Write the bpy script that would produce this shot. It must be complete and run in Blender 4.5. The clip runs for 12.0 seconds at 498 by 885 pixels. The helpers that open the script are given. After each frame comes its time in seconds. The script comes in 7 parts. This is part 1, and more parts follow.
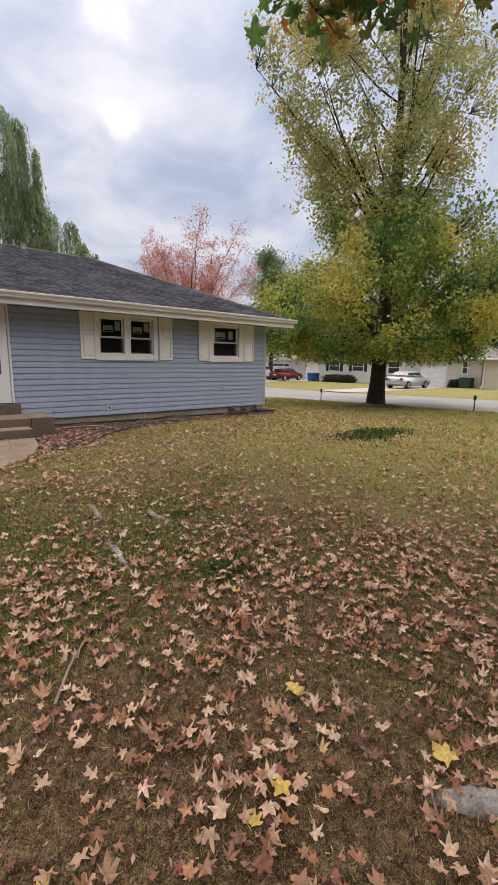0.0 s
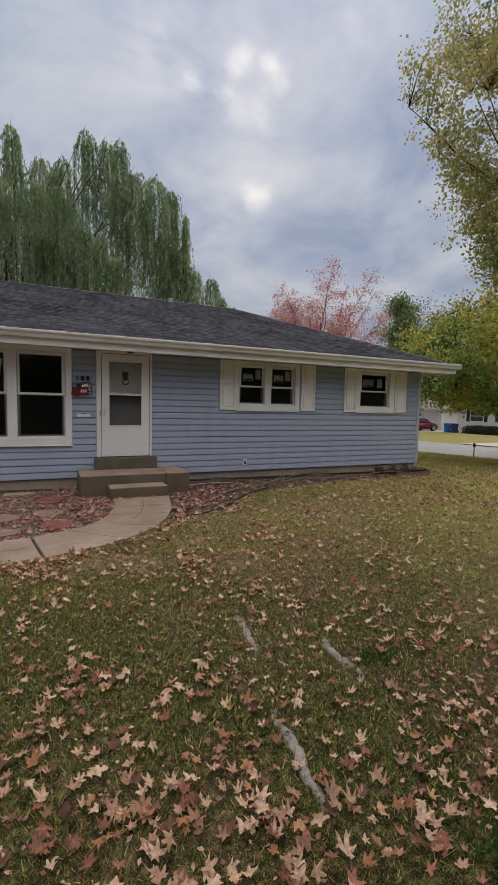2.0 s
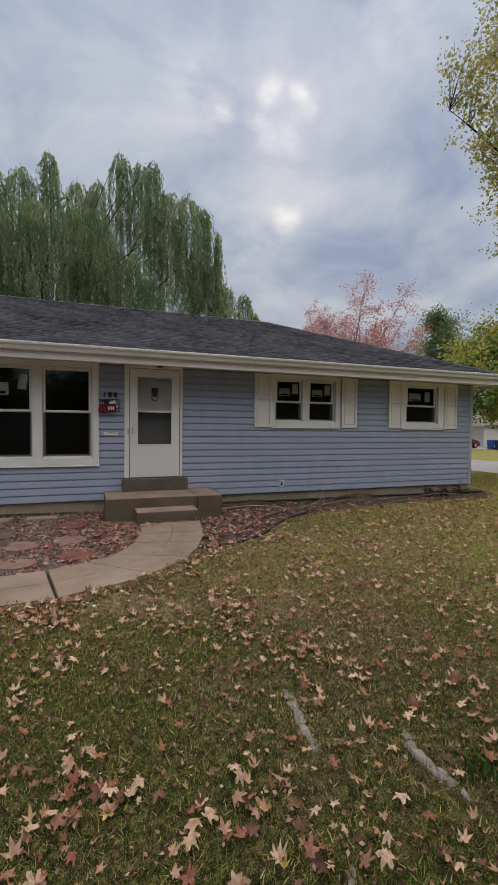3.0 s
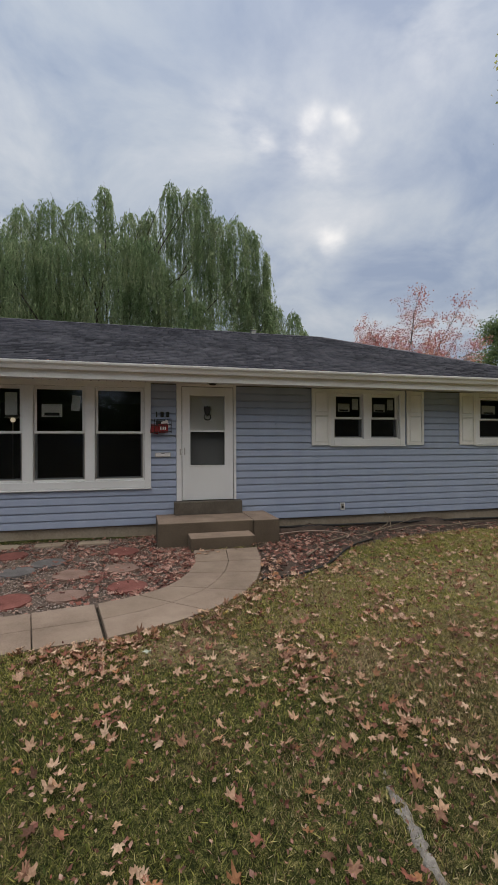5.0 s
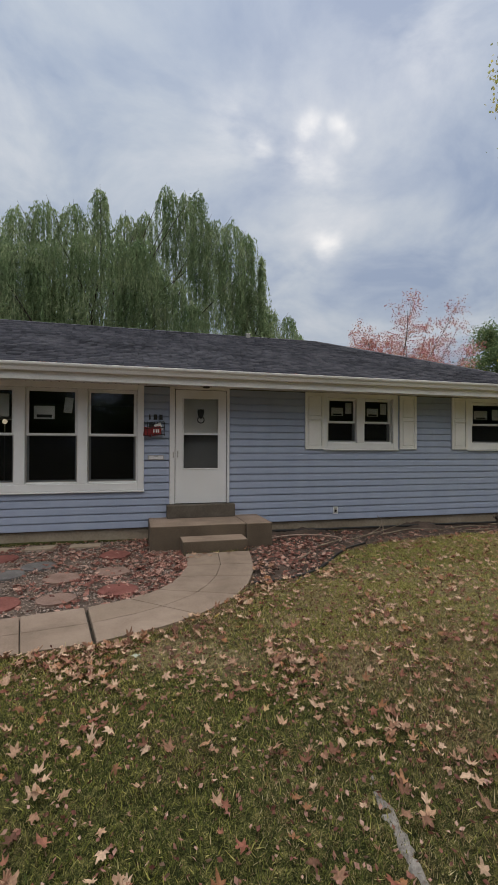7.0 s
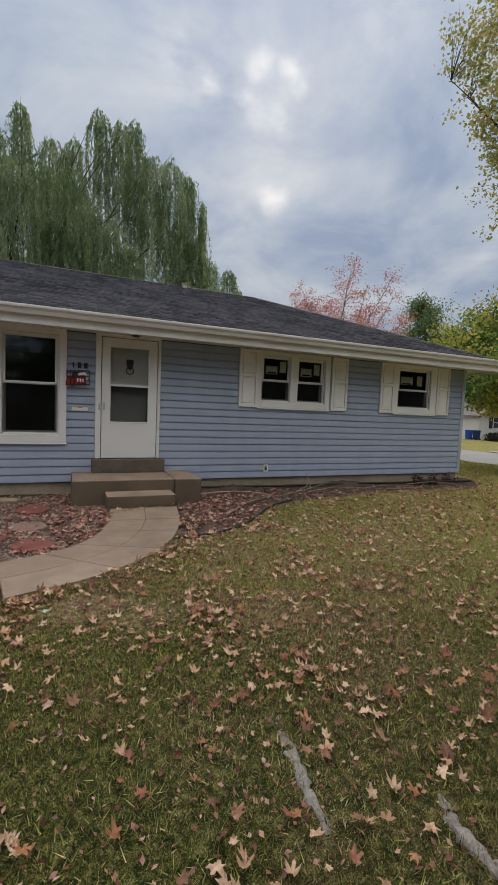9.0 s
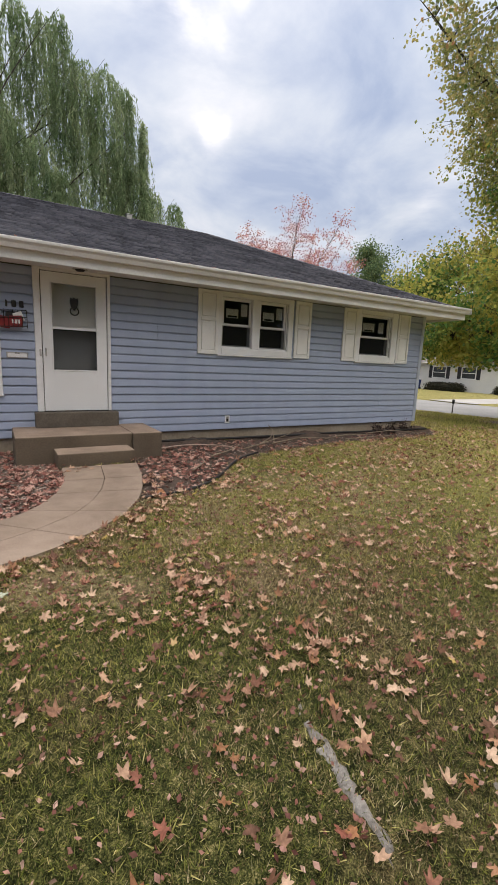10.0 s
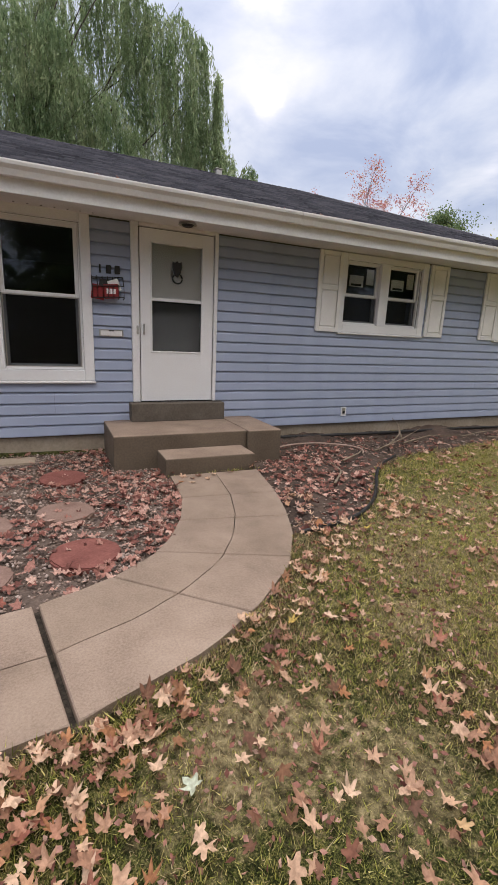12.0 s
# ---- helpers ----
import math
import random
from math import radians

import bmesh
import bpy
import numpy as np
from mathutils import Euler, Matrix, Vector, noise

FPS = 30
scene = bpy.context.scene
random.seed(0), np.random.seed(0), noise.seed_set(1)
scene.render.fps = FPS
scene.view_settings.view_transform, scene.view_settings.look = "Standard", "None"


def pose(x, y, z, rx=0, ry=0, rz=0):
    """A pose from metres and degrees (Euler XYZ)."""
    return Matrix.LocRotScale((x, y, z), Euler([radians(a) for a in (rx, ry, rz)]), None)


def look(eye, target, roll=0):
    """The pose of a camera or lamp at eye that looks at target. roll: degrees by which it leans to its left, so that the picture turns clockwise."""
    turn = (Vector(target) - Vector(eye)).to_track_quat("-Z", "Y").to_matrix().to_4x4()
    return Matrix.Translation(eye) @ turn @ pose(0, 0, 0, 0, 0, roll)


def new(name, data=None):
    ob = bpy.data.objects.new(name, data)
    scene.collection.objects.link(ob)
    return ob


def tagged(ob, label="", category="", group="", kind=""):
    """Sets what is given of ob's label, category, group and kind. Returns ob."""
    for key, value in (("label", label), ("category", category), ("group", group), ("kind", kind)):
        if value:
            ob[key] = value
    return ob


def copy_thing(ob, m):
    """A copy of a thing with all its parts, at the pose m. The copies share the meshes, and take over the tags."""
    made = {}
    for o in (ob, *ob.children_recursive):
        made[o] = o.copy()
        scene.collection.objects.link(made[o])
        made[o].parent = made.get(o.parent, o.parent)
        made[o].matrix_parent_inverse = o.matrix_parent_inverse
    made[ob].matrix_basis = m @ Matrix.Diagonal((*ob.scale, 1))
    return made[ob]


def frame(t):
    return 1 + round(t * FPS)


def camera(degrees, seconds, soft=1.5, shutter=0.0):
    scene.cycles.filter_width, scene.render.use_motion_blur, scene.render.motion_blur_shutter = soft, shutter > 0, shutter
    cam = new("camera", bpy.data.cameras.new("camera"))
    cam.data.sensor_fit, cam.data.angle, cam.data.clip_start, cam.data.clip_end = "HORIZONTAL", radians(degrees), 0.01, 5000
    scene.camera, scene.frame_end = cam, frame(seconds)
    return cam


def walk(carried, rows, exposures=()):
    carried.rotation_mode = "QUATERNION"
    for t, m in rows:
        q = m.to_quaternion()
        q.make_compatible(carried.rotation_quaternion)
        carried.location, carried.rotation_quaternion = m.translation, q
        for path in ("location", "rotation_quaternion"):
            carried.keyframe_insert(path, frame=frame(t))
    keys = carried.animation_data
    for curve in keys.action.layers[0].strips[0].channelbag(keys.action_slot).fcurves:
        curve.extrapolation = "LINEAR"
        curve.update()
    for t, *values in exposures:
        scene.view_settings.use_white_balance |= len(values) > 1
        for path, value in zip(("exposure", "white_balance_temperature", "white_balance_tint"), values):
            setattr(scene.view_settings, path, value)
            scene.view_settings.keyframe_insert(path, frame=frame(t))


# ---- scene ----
cam = camera(59.4, 12.0, 1.3)
PATH = [
    (0, (0.177, -0.087, 1.764), (1.442, 1.418, 1.398), 1.0),
    (0.5, (0.179, 0.348, 1.773), (1.263, 2.002, 1.474), 1.9),
    (1, (0.309, 0.766, 1.822), (1.234, 2.524, 1.585), 1.2),
    (1.5, (0.381, 1.109, 1.827), (1.26, 2.894, 1.628), 1.4),
    (2, (0.479, 1.464, 1.818), (1.305, 3.278, 1.657), 1.2),
    (2.5, (0.606, 1.821, 1.799), (1.356, 3.671, 1.681), 1.0),
    (4.5, (0.7, 2.616, 1.784), (1.252, 4.539, 1.776), -0.3),
    (5, (0.668, 2.644, 1.774), (1.152, 4.585, 1.783), -0.2),
    (5.5, (0.652, 2.64, 1.782), (1.12, 4.585, 1.8), 0.1),
    (6, (0.671, 2.629, 1.785), (1.189, 4.56, 1.811), 0.1),
    (6.5, (0.706, 2.634, 1.766), (1.246, 4.56, 1.798), -0.2),
    (8.3, (0.638, 2.659, 1.802), (1.006, 4.624, 1.748), 1.9),
    (8.5, (0.69, 2.665, 1.781), (1.177, 4.604, 1.704), 1.4),
    (9, (0.816, 2.724, 1.706), (1.597, 4.559, 1.555), 2.4),
    (9.5, (0.8, 2.903, 1.66), (1.75, 4.646, 1.425), 3.3),
    (10, (0.735, 3.23, 1.652), (1.733, 4.925, 1.287), 2.5),
    (10.5, (0.752, 3.661, 1.63), (1.702, 5.358, 1.164), 2.5),
    (11, (0.589, 4.051, 1.649), (1.5, 5.758, 1.14), 2.2),
    (11.5, (0.445, 4.445, 1.640), (1.350, 6.160, 1.150), 2.05),
    (12, (0.398, 4.890, 1.610), (1.202, 6.662, 1.146), 2.5),
]

EXPOSURES = [(0.0, 0.30, 6800, 17), (1.0, 0.06, 6750, 15), (1.5, -0.2, 6700, 14), (2.5, -0.25, 6650, 13), (5.5, -0.22, 6550, 10), (8.5, -0.22, 6550, 10), (9.0, -0.22, 6550, 10), (9.5, 0.02, 6650, 12), (10.5, 0.48, 6700, 13), (11.3, 0.57, 6750, 13), (12.0, 0.40, 6600, 16)]
walk(cam, [(t, look(eye, target, roll)) for t, eye, target, roll in PATH], EXPOSURES)

# ---------------------------------------------------------------- world and sun
SUN_AZ, SUN_EL = 25.0, 40.0      # degrees from +y towards +x, and above the horizon
SUN_DIR = Vector((math.sin(radians(SUN_AZ)) * math.cos(radians(SUN_EL)), math.cos(radians(SUN_AZ)) * math.cos(radians(SUN_EL)), math.sin(radians(SUN_EL))))


class Nodes:
    """Short-hand for building a node tree."""

    def __init__(self, tree):
        self.t = tree
        tree.nodes.clear()

    def add(self, kind, **sets):
        n = self.t.nodes.new(kind)
        for k, v in sets.items():
            n.inputs[k].default_value = v
        return n

    def vec(self, operation):
        n = self.t.nodes.new("ShaderNodeVectorMath")
        n.operation = operation
        return n

    def link(self, a, b):
        self.t.links.new(a, b)

    def math(self, op, a, b=None, clamp=False):
        n = self.t.nodes.new("ShaderNodeMath")
        n.operation, n.use_clamp = op, clamp
        for i, v in enumerate((a, b)):
            if v is None:
                continue
            if isinstance(v, (int, float)):
                n.inputs[i].default_value = v
            else:
                self.link(v, n.inputs[i])
        return n.outputs[0]

    def ramp(self, fac, stops):
        n = self.t.nodes.new("ShaderNodeValToRGB")
        el = n.color_ramp.elements
        while len(el) < len(stops):
            el.new(0.5)
        for e, (p, c) in zip(el, stops):
            e.position, e.color = p, (*c, 1)
        self.link(fac, n.inputs[0])
        return n.outputs[0]

    def mix(self, fac, a, b, blend="MIX"):
        n = self.t.nodes.new("ShaderNodeMix")
        n.data_type, n.blend_type = "RGBA", blend
        for i, v in ((0, fac), (6, a), (7, b)):
            if isinstance(v, (int, float)):
                n.inputs[i].default_value = v
            elif isinstance(v, tuple):
                n.inputs[i].default_value = (*v, 1)
            else:
                self.link(v, n.inputs[i])
        return n.outputs[2]

    def noise(self, vec, scale, detail=4.0, rough=0.55, distortion=0.0):
        n = self.add("ShaderNodeTexNoise", Scale=scale, Detail=detail, Roughness=rough, Distortion=distortion)
        if vec is not None:
            self.link(vec, n.inputs["Vector"])
        return n.outputs["Fac"]


def make_world():
    w = bpy.data.worlds.new("overcast_sky")
    scene.world = w
    w.use_nodes = True
    n = Nodes(w.node_tree)
    geo = n.add("ShaderNodeTexCoord").outputs["Generated"]
    sep = n.add("ShaderNodeSeparateXYZ")
    n.link(geo, sep.inputs[0])
    up = n.math("ADD", n.math("MAXIMUM", sep.outputs[2], 0.0), 0.22)
    flat = n.add("ShaderNodeCombineXYZ")
    n.link(n.math("DIVIDE", sep.outputs[0], up), flat.inputs[0])
    n.link(n.math("DIVIDE", sep.outputs[1], up), flat.inputs[1])
    cloud = n.noise(flat.outputs[0], 2.6, 7.0, 0.56, 0.35)
    large = n.noise(flat.outputs[0], 0.5, 3.0, 0.5, 0.8)
    body = n.ramp(n.math("ADD", n.math("MULTIPLY", cloud, 0.6), n.math("MULTIPLY", large, 0.4)),
                  [(0.38, (0.30, 0.375, 0.52)), (0.46, (0.40, 0.47, 0.59)), (0.53, (0.50, 0.56, 0.645)), (0.64, (0.66, 0.69, 0.74))])
    # an overcast sky is brightest overhead
    zen = n.add("ShaderNodeMapRange")
    zen.interpolation_type = "SMOOTHSTEP"
    n.link(n.math("SUBTRACT", n.math("MULTIPLY", sep.outputs[2], 0.9), n.math("MULTIPLY", sep.outputs[1], 0.32)), zen.inputs["Value"])
    zen.inputs["From Min"].default_value, zen.inputs["From Max"].default_value = 0.48, 0.95
    zen.inputs["To Min"].default_value, zen.inputs["To Max"].default_value = 1.0, ZENITH
    # thin places in the cloud deck round the hidden sun
    glow = None
    warp = n.vec("SCALE")
    warp.inputs["Scale"].default_value = 0.07
    wn = n.add("ShaderNodeTexNoise", Scale=13.0, Detail=4.0)
    n.link(geo, wn.inputs["Vector"])
    sub = n.vec("SUBTRACT")
    n.link(wn.outputs["Color"], sub.inputs[0])
    sub.inputs[1].default_value = (0.5, 0.5, 0.5)
    n.link(sub.outputs[0], warp.inputs[0])
    bent = n.vec("ADD")
    n.link(geo, bent.inputs[0])
    n.link(warp.outputs[0], bent.inputs[1])
    unit = n.vec("NORMALIZE")
    n.link(bent.outputs[0], unit.inputs[0])
    for d, sharp, gain in (((0.30, 0.765, 0.570), 150, 0.12), ((0.384, 0.823, 0.418), 4200, 0.62), ((0.375, 0.815, 0.44), 900, 0.10), ((0.46, 0.61, 0.645), 420, 0.30),
                           ((0.236, 0.786, 0.572), 3500, 0.6), ((0.307, 0.75, 0.585), 3500, 0.7), ((0.308, 0.779, 0.546), 3500, 0.7), ((0.368, 0.725, 0.583), 5000, 0.5),
                           ((0.163, 0.776, 0.61), 900, 0.35), ((0.354, 0.764, 0.539), 3000, 0.3), ((0.73, 0.60, 0.325), 1500, 0.3), ((-0.24, 0.80, 0.543), 260, 0.22), ((0.45, 0.56, 0.69), 300, 0.18)):
        dot = n.vec("DOT_PRODUCT")
        n.link(unit.outputs[0], dot.inputs[0])
        dot.inputs[1].default_value = Vector(d).normalized()
        spot = n.math("MULTIPLY", n.math("POWER", n.math("MAXIMUM", dot.outputs["Value"], 0.0), float(sharp)), gain)
        glow = spot if glow is None else n.math("ADD", glow, spot)
    texture = n.math("MULTIPLY", glow, n.math("MAXIMUM", n.math("SUBTRACT", n.math("MULTIPLY", cloud, 5.0), 1.75), 0.10))
    lit = n.mix(n.math("MINIMUM", texture, 1.0), body, (0.98, 0.97, 0.96))
    sky = n.add("ShaderNodeTexSky")
    sky.sky_type, sky.sun_disc, sky.sun_elevation, sky.sun_rotation = "NISHITA", False, radians(SUN_EL), radians(SUN_AZ)
    blue = n.add("ShaderNodeBackground", Strength=0.10)
    n.link(sky.outputs[0], blue.inputs[0])
    grey = n.add("ShaderNodeBackground")
    rise = n.math("ADD", n.math("MULTIPLY", n.math("MAXIMUM", sep.outputs[2], 0.0), 0.50), 0.72)
    n.link(n.math("MULTIPLY", n.math("MULTIPLY", zen.outputs[0], rise), SKY), grey.inputs["Strength"])
    warm = n.math("DIVIDE", n.math("SUBTRACT", zen.outputs[0], 1.0), ZENITH - 1.0)
    n.link(n.mix(n.math("MULTIPLY", warm, 0.9), lit, (0.60, 0.572, 0.515)), grey.inputs[0])
    cover = n.add("ShaderNodeMixShader", Fac=0.93)
    n.link(blue.outputs[0], cover.inputs[1])
    n.link(grey.outputs[0], cover.inputs[2])
    out = n.add("ShaderNodeOutputWorld")
    n.link(cover.outputs[0], out.inputs[0])


SKY, ZENITH = 1.18, 3.5
make_world()
sun = new("sun", bpy.data.lights.new("sun", "SUN"))
sun.data.energy, sun.data.angle, sun.data.color = 1.5, radians(40), (1.0, 0.90, 0.76)
sun.matrix_world = look(SUN_DIR * 50, (0, 0, 0))


# ---------------------------------------------------------------- materials
def material(name, build, rough=0.8, metal=0.0, bump=None, spec=0.3, normal_dist=0.004):
    """A principled material. build(n, coords) gives the colour socket or a tuple; bump(n, coords) a height socket."""
    m = bpy.data.materials.new(name)
    m.use_nodes = True
    n = Nodes(m.node_tree)
    geo = n.add("ShaderNodeNewGeometry")
    b = n.add("ShaderNodeBsdfPrincipled", Roughness=rough, Metallic=metal)
    b.inputs["Specular IOR Level"].default_value = spec
    col = build(n, geo)
    if isinstance(col, tuple):
        b.inputs["Base Color"].default_value = (*col, 1)
    else:
        n.link(col, b.inputs["Base Color"])
    if bump:
        bp = n.add("ShaderNodeBump", Strength=0.6, Distance=normal_dist)
        n.link(bump(n, geo), bp.inputs["Height"])
        n.link(bp.outputs[0], b.inputs["Normal"])
    out = n.add("ShaderNodeOutputMaterial")
    n.link(b.outputs[0], out.inputs[0])
    return m


def two_scale(lo, hi, big=1.2, small=45.0, amount=0.5):
    """Colour that varies between lo and hi by a large and a fine noise."""
    def build(n, geo):
        p = geo.outputs["Position"]
        f = n.math("ADD", n.math("MULTIPLY", n.noise(p, big, 3), 1 - amount), n.math("MULTIPLY", n.noise(p, small, 5, 0.65), amount))
        return n.ramp(f, [(0.32, lo), (0.68, hi)])
    return build


def fine_bump(scale=120.0):
    return lambda n, geo: n.noise(geo.outputs["Position"], scale, 4, 0.6)


def island(stops, z_mix=None):
    """Colour picked at random for each leaf or piece."""
    def build(n, geo):
        return n.ramp(geo.outputs["Random Per Island"], stops)
    return build


def by_object(stops):
    def build(n, geo):
        return n.ramp(n.add("ShaderNodeObjectInfo").outputs["Random"], stops)
    return build


def boughs(scale, share):
    """Colour that turns bough by bough, with some spread from leaf to leaf."""
    def pick(stops):
        def build(n, geo):
            big = n.noise(geo.outputs["Position"], scale, 2, 0.5)
            big = n.math("MULTIPLY", n.math("SUBTRACT", big, 0.32), 2.8, True)
            f = n.math("ADD", n.math("MULTIPLY", big, share), n.math("MULTIPLY", geo.outputs["Random Per Island"], 1.0 - share))
            return n.ramp(f, stops)
        return build
    return pick


def leafy(name, stops, rough=0.6, through_light=0.3, pick=island):
    """Leaf material: diffuse with some light coming through."""
    m = bpy.data.materials.new(name)
    m.use_nodes = True
    n = Nodes(m.node_tree)
    geo = n.add("ShaderNodeNewGeometry")
    col = pick(stops)(n, geo)
    mottle = n.noise(geo.outputs["Position"], 55.0, 3, 0.6)
    shade = n.ramp(mottle, [(0.35, (0.62, 0.60, 0.58)), (0.62, (1.0, 1.0, 1.0))])
    col = n.mix(1.0, col, shade, "MULTIPLY")
    b = n.add("ShaderNodeBsdfPrincipled", Roughness=rough)
    b.inputs["Specular IOR Level"].default_value = 0.25
    tr = n.add("ShaderNodeBsdfTranslucent")
    n.link(col, b.inputs["Base Color"])
    n.link(col, tr.inputs[0])
    mx = n.add("ShaderNodeMixShader", Fac=through_light)
    n.link(b.outputs[0], mx.inputs[1])
    n.link(tr.outputs[0], mx.inputs[2])
    out = n.add("ShaderNodeOutputMaterial")
    n.link(mx.outputs[0], out.inputs[0])
    return m


def siding_colour(n, geo):
    p = geo.outputs["Position"]
    m = n.add("ShaderNodeMapping")
    m.inputs["Scale"].default_value = (1.0, 1.0, 0.25)
    n.link(p, m.inputs[0])
    stain = n.noise(m.outputs[0], 3.0, 4, 0.6)
    grain = n.noise(p, 60, 3)
    base = n.ramp(stain, [(0.3, (0.30, 0.345, 0.46)), (0.7, (0.35, 0.395, 0.51))])
    piece = n.add("ShaderNodeObjectInfo").outputs["Random"]
    base = n.mix(n.math("MULTIPLY", piece, 0.10), base, (0.22, 0.25, 0.33))
    return n.mix(n.math("MULTIPLY", grain, 0.12), base, (0.30, 0.33, 0.40))


def grassy(n, geo):
    p = geo.outputs["Position"]
    patch = n.noise(p, 0.55, 4, 0.6, 0.4)
    fine = n.noise(p, 22, 6, 0.75)
    f = n.math("ADD", n.math("MULTIPLY", patch, 0.5), n.math("MULTIPLY", fine, 0.5))
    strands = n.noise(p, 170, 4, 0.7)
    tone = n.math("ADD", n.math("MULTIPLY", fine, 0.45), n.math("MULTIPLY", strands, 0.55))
    # darkest stops put the shade between strands into the turf and thatch colours
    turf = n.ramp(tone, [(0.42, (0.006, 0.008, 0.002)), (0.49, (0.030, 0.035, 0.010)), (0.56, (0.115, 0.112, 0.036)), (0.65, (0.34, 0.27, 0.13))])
    thatch = n.ramp(tone, [(0.40, (0.014, 0.009, 0.005)), (0.48, (0.065, 0.043, 0.023)), (0.56, (0.18, 0.125, 0.070)), (0.66, (0.40, 0.295, 0.175))])
    foot = n.vec("DISTANCE")       # bare brown thatch under the sweetgum
    n.link(p, foot.inputs[0])
    foot.inputs[1].default_value = (1.9, 0.2, 0.2)
    under = n.math("MULTIPLY", n.math("SUBTRACT", 3.4, foot.outputs["Value"]), 0.45)
    share = n.math("ADD", n.math("MULTIPLY", n.math("SUBTRACT", patch, 0.44), 4.0), n.math("MAXIMUM", under, -0.3), True)
    soil = n.mix(share, turf, thatch)
    sep = n.add("ShaderNodeSeparateXYZ")
    n.link(p, sep.inputs[0])
    street = n.math("MULTIPLY", n.math("SUBTRACT", sep.outputs[0], 2.6), 0.17, True)
    pale = n.ramp(tone, [(0.38, (0.075, 0.070, 0.022)), (0.50, (0.26, 0.235, 0.080)), (0.64, (0.52, 0.43, 0.19))])
    soil = n.mix(n.math("MULTIPLY", street, 0.9), soil, pale)
    # worn patches of dry matted grass
    for (cx, cy), (rx, ry), most in (((0.98, 6.02), (0.42, 0.30), 0.5), ((1.35, 5.72), (0.26, 0.22), 0.4), ((2.05, 6.35), (0.3, 0.2), 0.45), ((3.5, 7.0), (1.9, 1.1), 0.4), ((2.4, 5.6), (0.5, 0.3), 0.3)):
        m = n.add("ShaderNodeMapping")
        m.vector_type = "POINT"
        m.inputs["Location"].default_value = (-cx / rx, -cy / ry, 0)
        m.inputs["Scale"].default_value = (1 / rx, 1 / ry, 0)
        n.link(p, m.inputs["Vector"])
        away = n.vec("LENGTH")
        n.link(m.outputs[0], away.inputs[0])
        share = n.add("ShaderNodeMapRange")
        share.interpolation_type = "SMOOTHSTEP"
        n.link(n.math("ADD", away.outputs["Value"], n.math("MULTIPLY", n.math("SUBTRACT", n.noise(p, 14, 5, 0.75), 0.5), 3.4)), share.inputs["Value"])
        share.inputs["From Min"].default_value, share.inputs["From Max"].default_value = 0.45, 1.25
        share.inputs["To Min"].default_value, share.inputs["To Max"].default_value = most, 0.0
        soil = n.mix(share.outputs[0], soil, n.ramp(fine, [(0.36, (0.07, 0.050, 0.028)), (0.5, (0.25, 0.190, 0.110)), (0.66, (0.46, 0.365, 0.225))]))
    return soil


def concrete_walk(n, geo):
    p = geo.outputs["Position"]
    f = n.math("ADD", n.math("MULTIPLY", n.noise(p, 2.2, 4, 0.6), 0.55), n.math("MULTIPLY", n.noise(p, 90, 4, 0.7), 0.45))
    base = n.ramp(f, [(0.32, (0.15, 0.106, 0.080)), (0.50, (0.272, 0.203, 0.157)), (0.68, (0.37, 0.284, 0.224))])
    piece = n.add("ShaderNodeObjectInfo").outputs["Random"]
    return n.mix(n.math("MULTIPLY", piece, 0.25), base, (0.23, 0.175, 0.125))


def shingle_colour(n, geo):
    p = geo.outputs["Position"]
    f = n.math("ADD", n.math("MULTIPLY", n.noise(p, 0.8, 3), 0.5), n.math("MULTIPLY", n.noise(p, 160, 3, 0.7), 0.5))
    base = n.ramp(f, [(0.32, (0.020, 0.021, 0.027)), (0.52, (0.060, 0.061, 0.076)), (0.70, (0.155, 0.154, 0.178))])
    pick = n.math("FRACT", n.math("ADD", geo.outputs["Random Per Island"], n.add("ShaderNodeObjectInfo").outputs["Random"]))
    return n.mix(n.math("MULTIPLY", n.math("POWER", pick, 1.6), 0.60), base, (0.150, 0.149, 0.172))


def bark(n, geo):
    p = geo.outputs["Position"]
    m = n.add("ShaderNodeMapping")
    m.inputs["Scale"].default_value = (1, 1, 0.2)
    n.link(p, m.inputs[0])
    return n.ramp(n.noise(m.outputs[0], 22, 5, 0.7), [(0.35, (0.022, 0.018, 0.014)), (0.65, (0.085, 0.07, 0.055))])


def clear_glass(name, tint=(1, 1, 1), gloss_rough=0.0, ior=1.75):
    m = bpy.data.materials.new(name)
    m.use_nodes = True
    n = Nodes(m.node_tree)
    f = n.add("ShaderNodeFresnel", IOR=ior)
    a = n.add("ShaderNodeBsdfTransparent", Color=(*tint, 1))
    g = n.add("ShaderNodeBsdfGlossy", Roughness=gloss_rough)
    mx = n.add("ShaderNodeMixShader")
    n.link(f.outputs[0], mx.inputs[0])
    n.link(a.outputs[0], mx.inputs[1])
    n.link(g.outputs[0], mx.inputs[2])
    out = n.add("ShaderNodeOutputMaterial")
    n.link(mx.outputs[0], out.inputs[0])
    return m


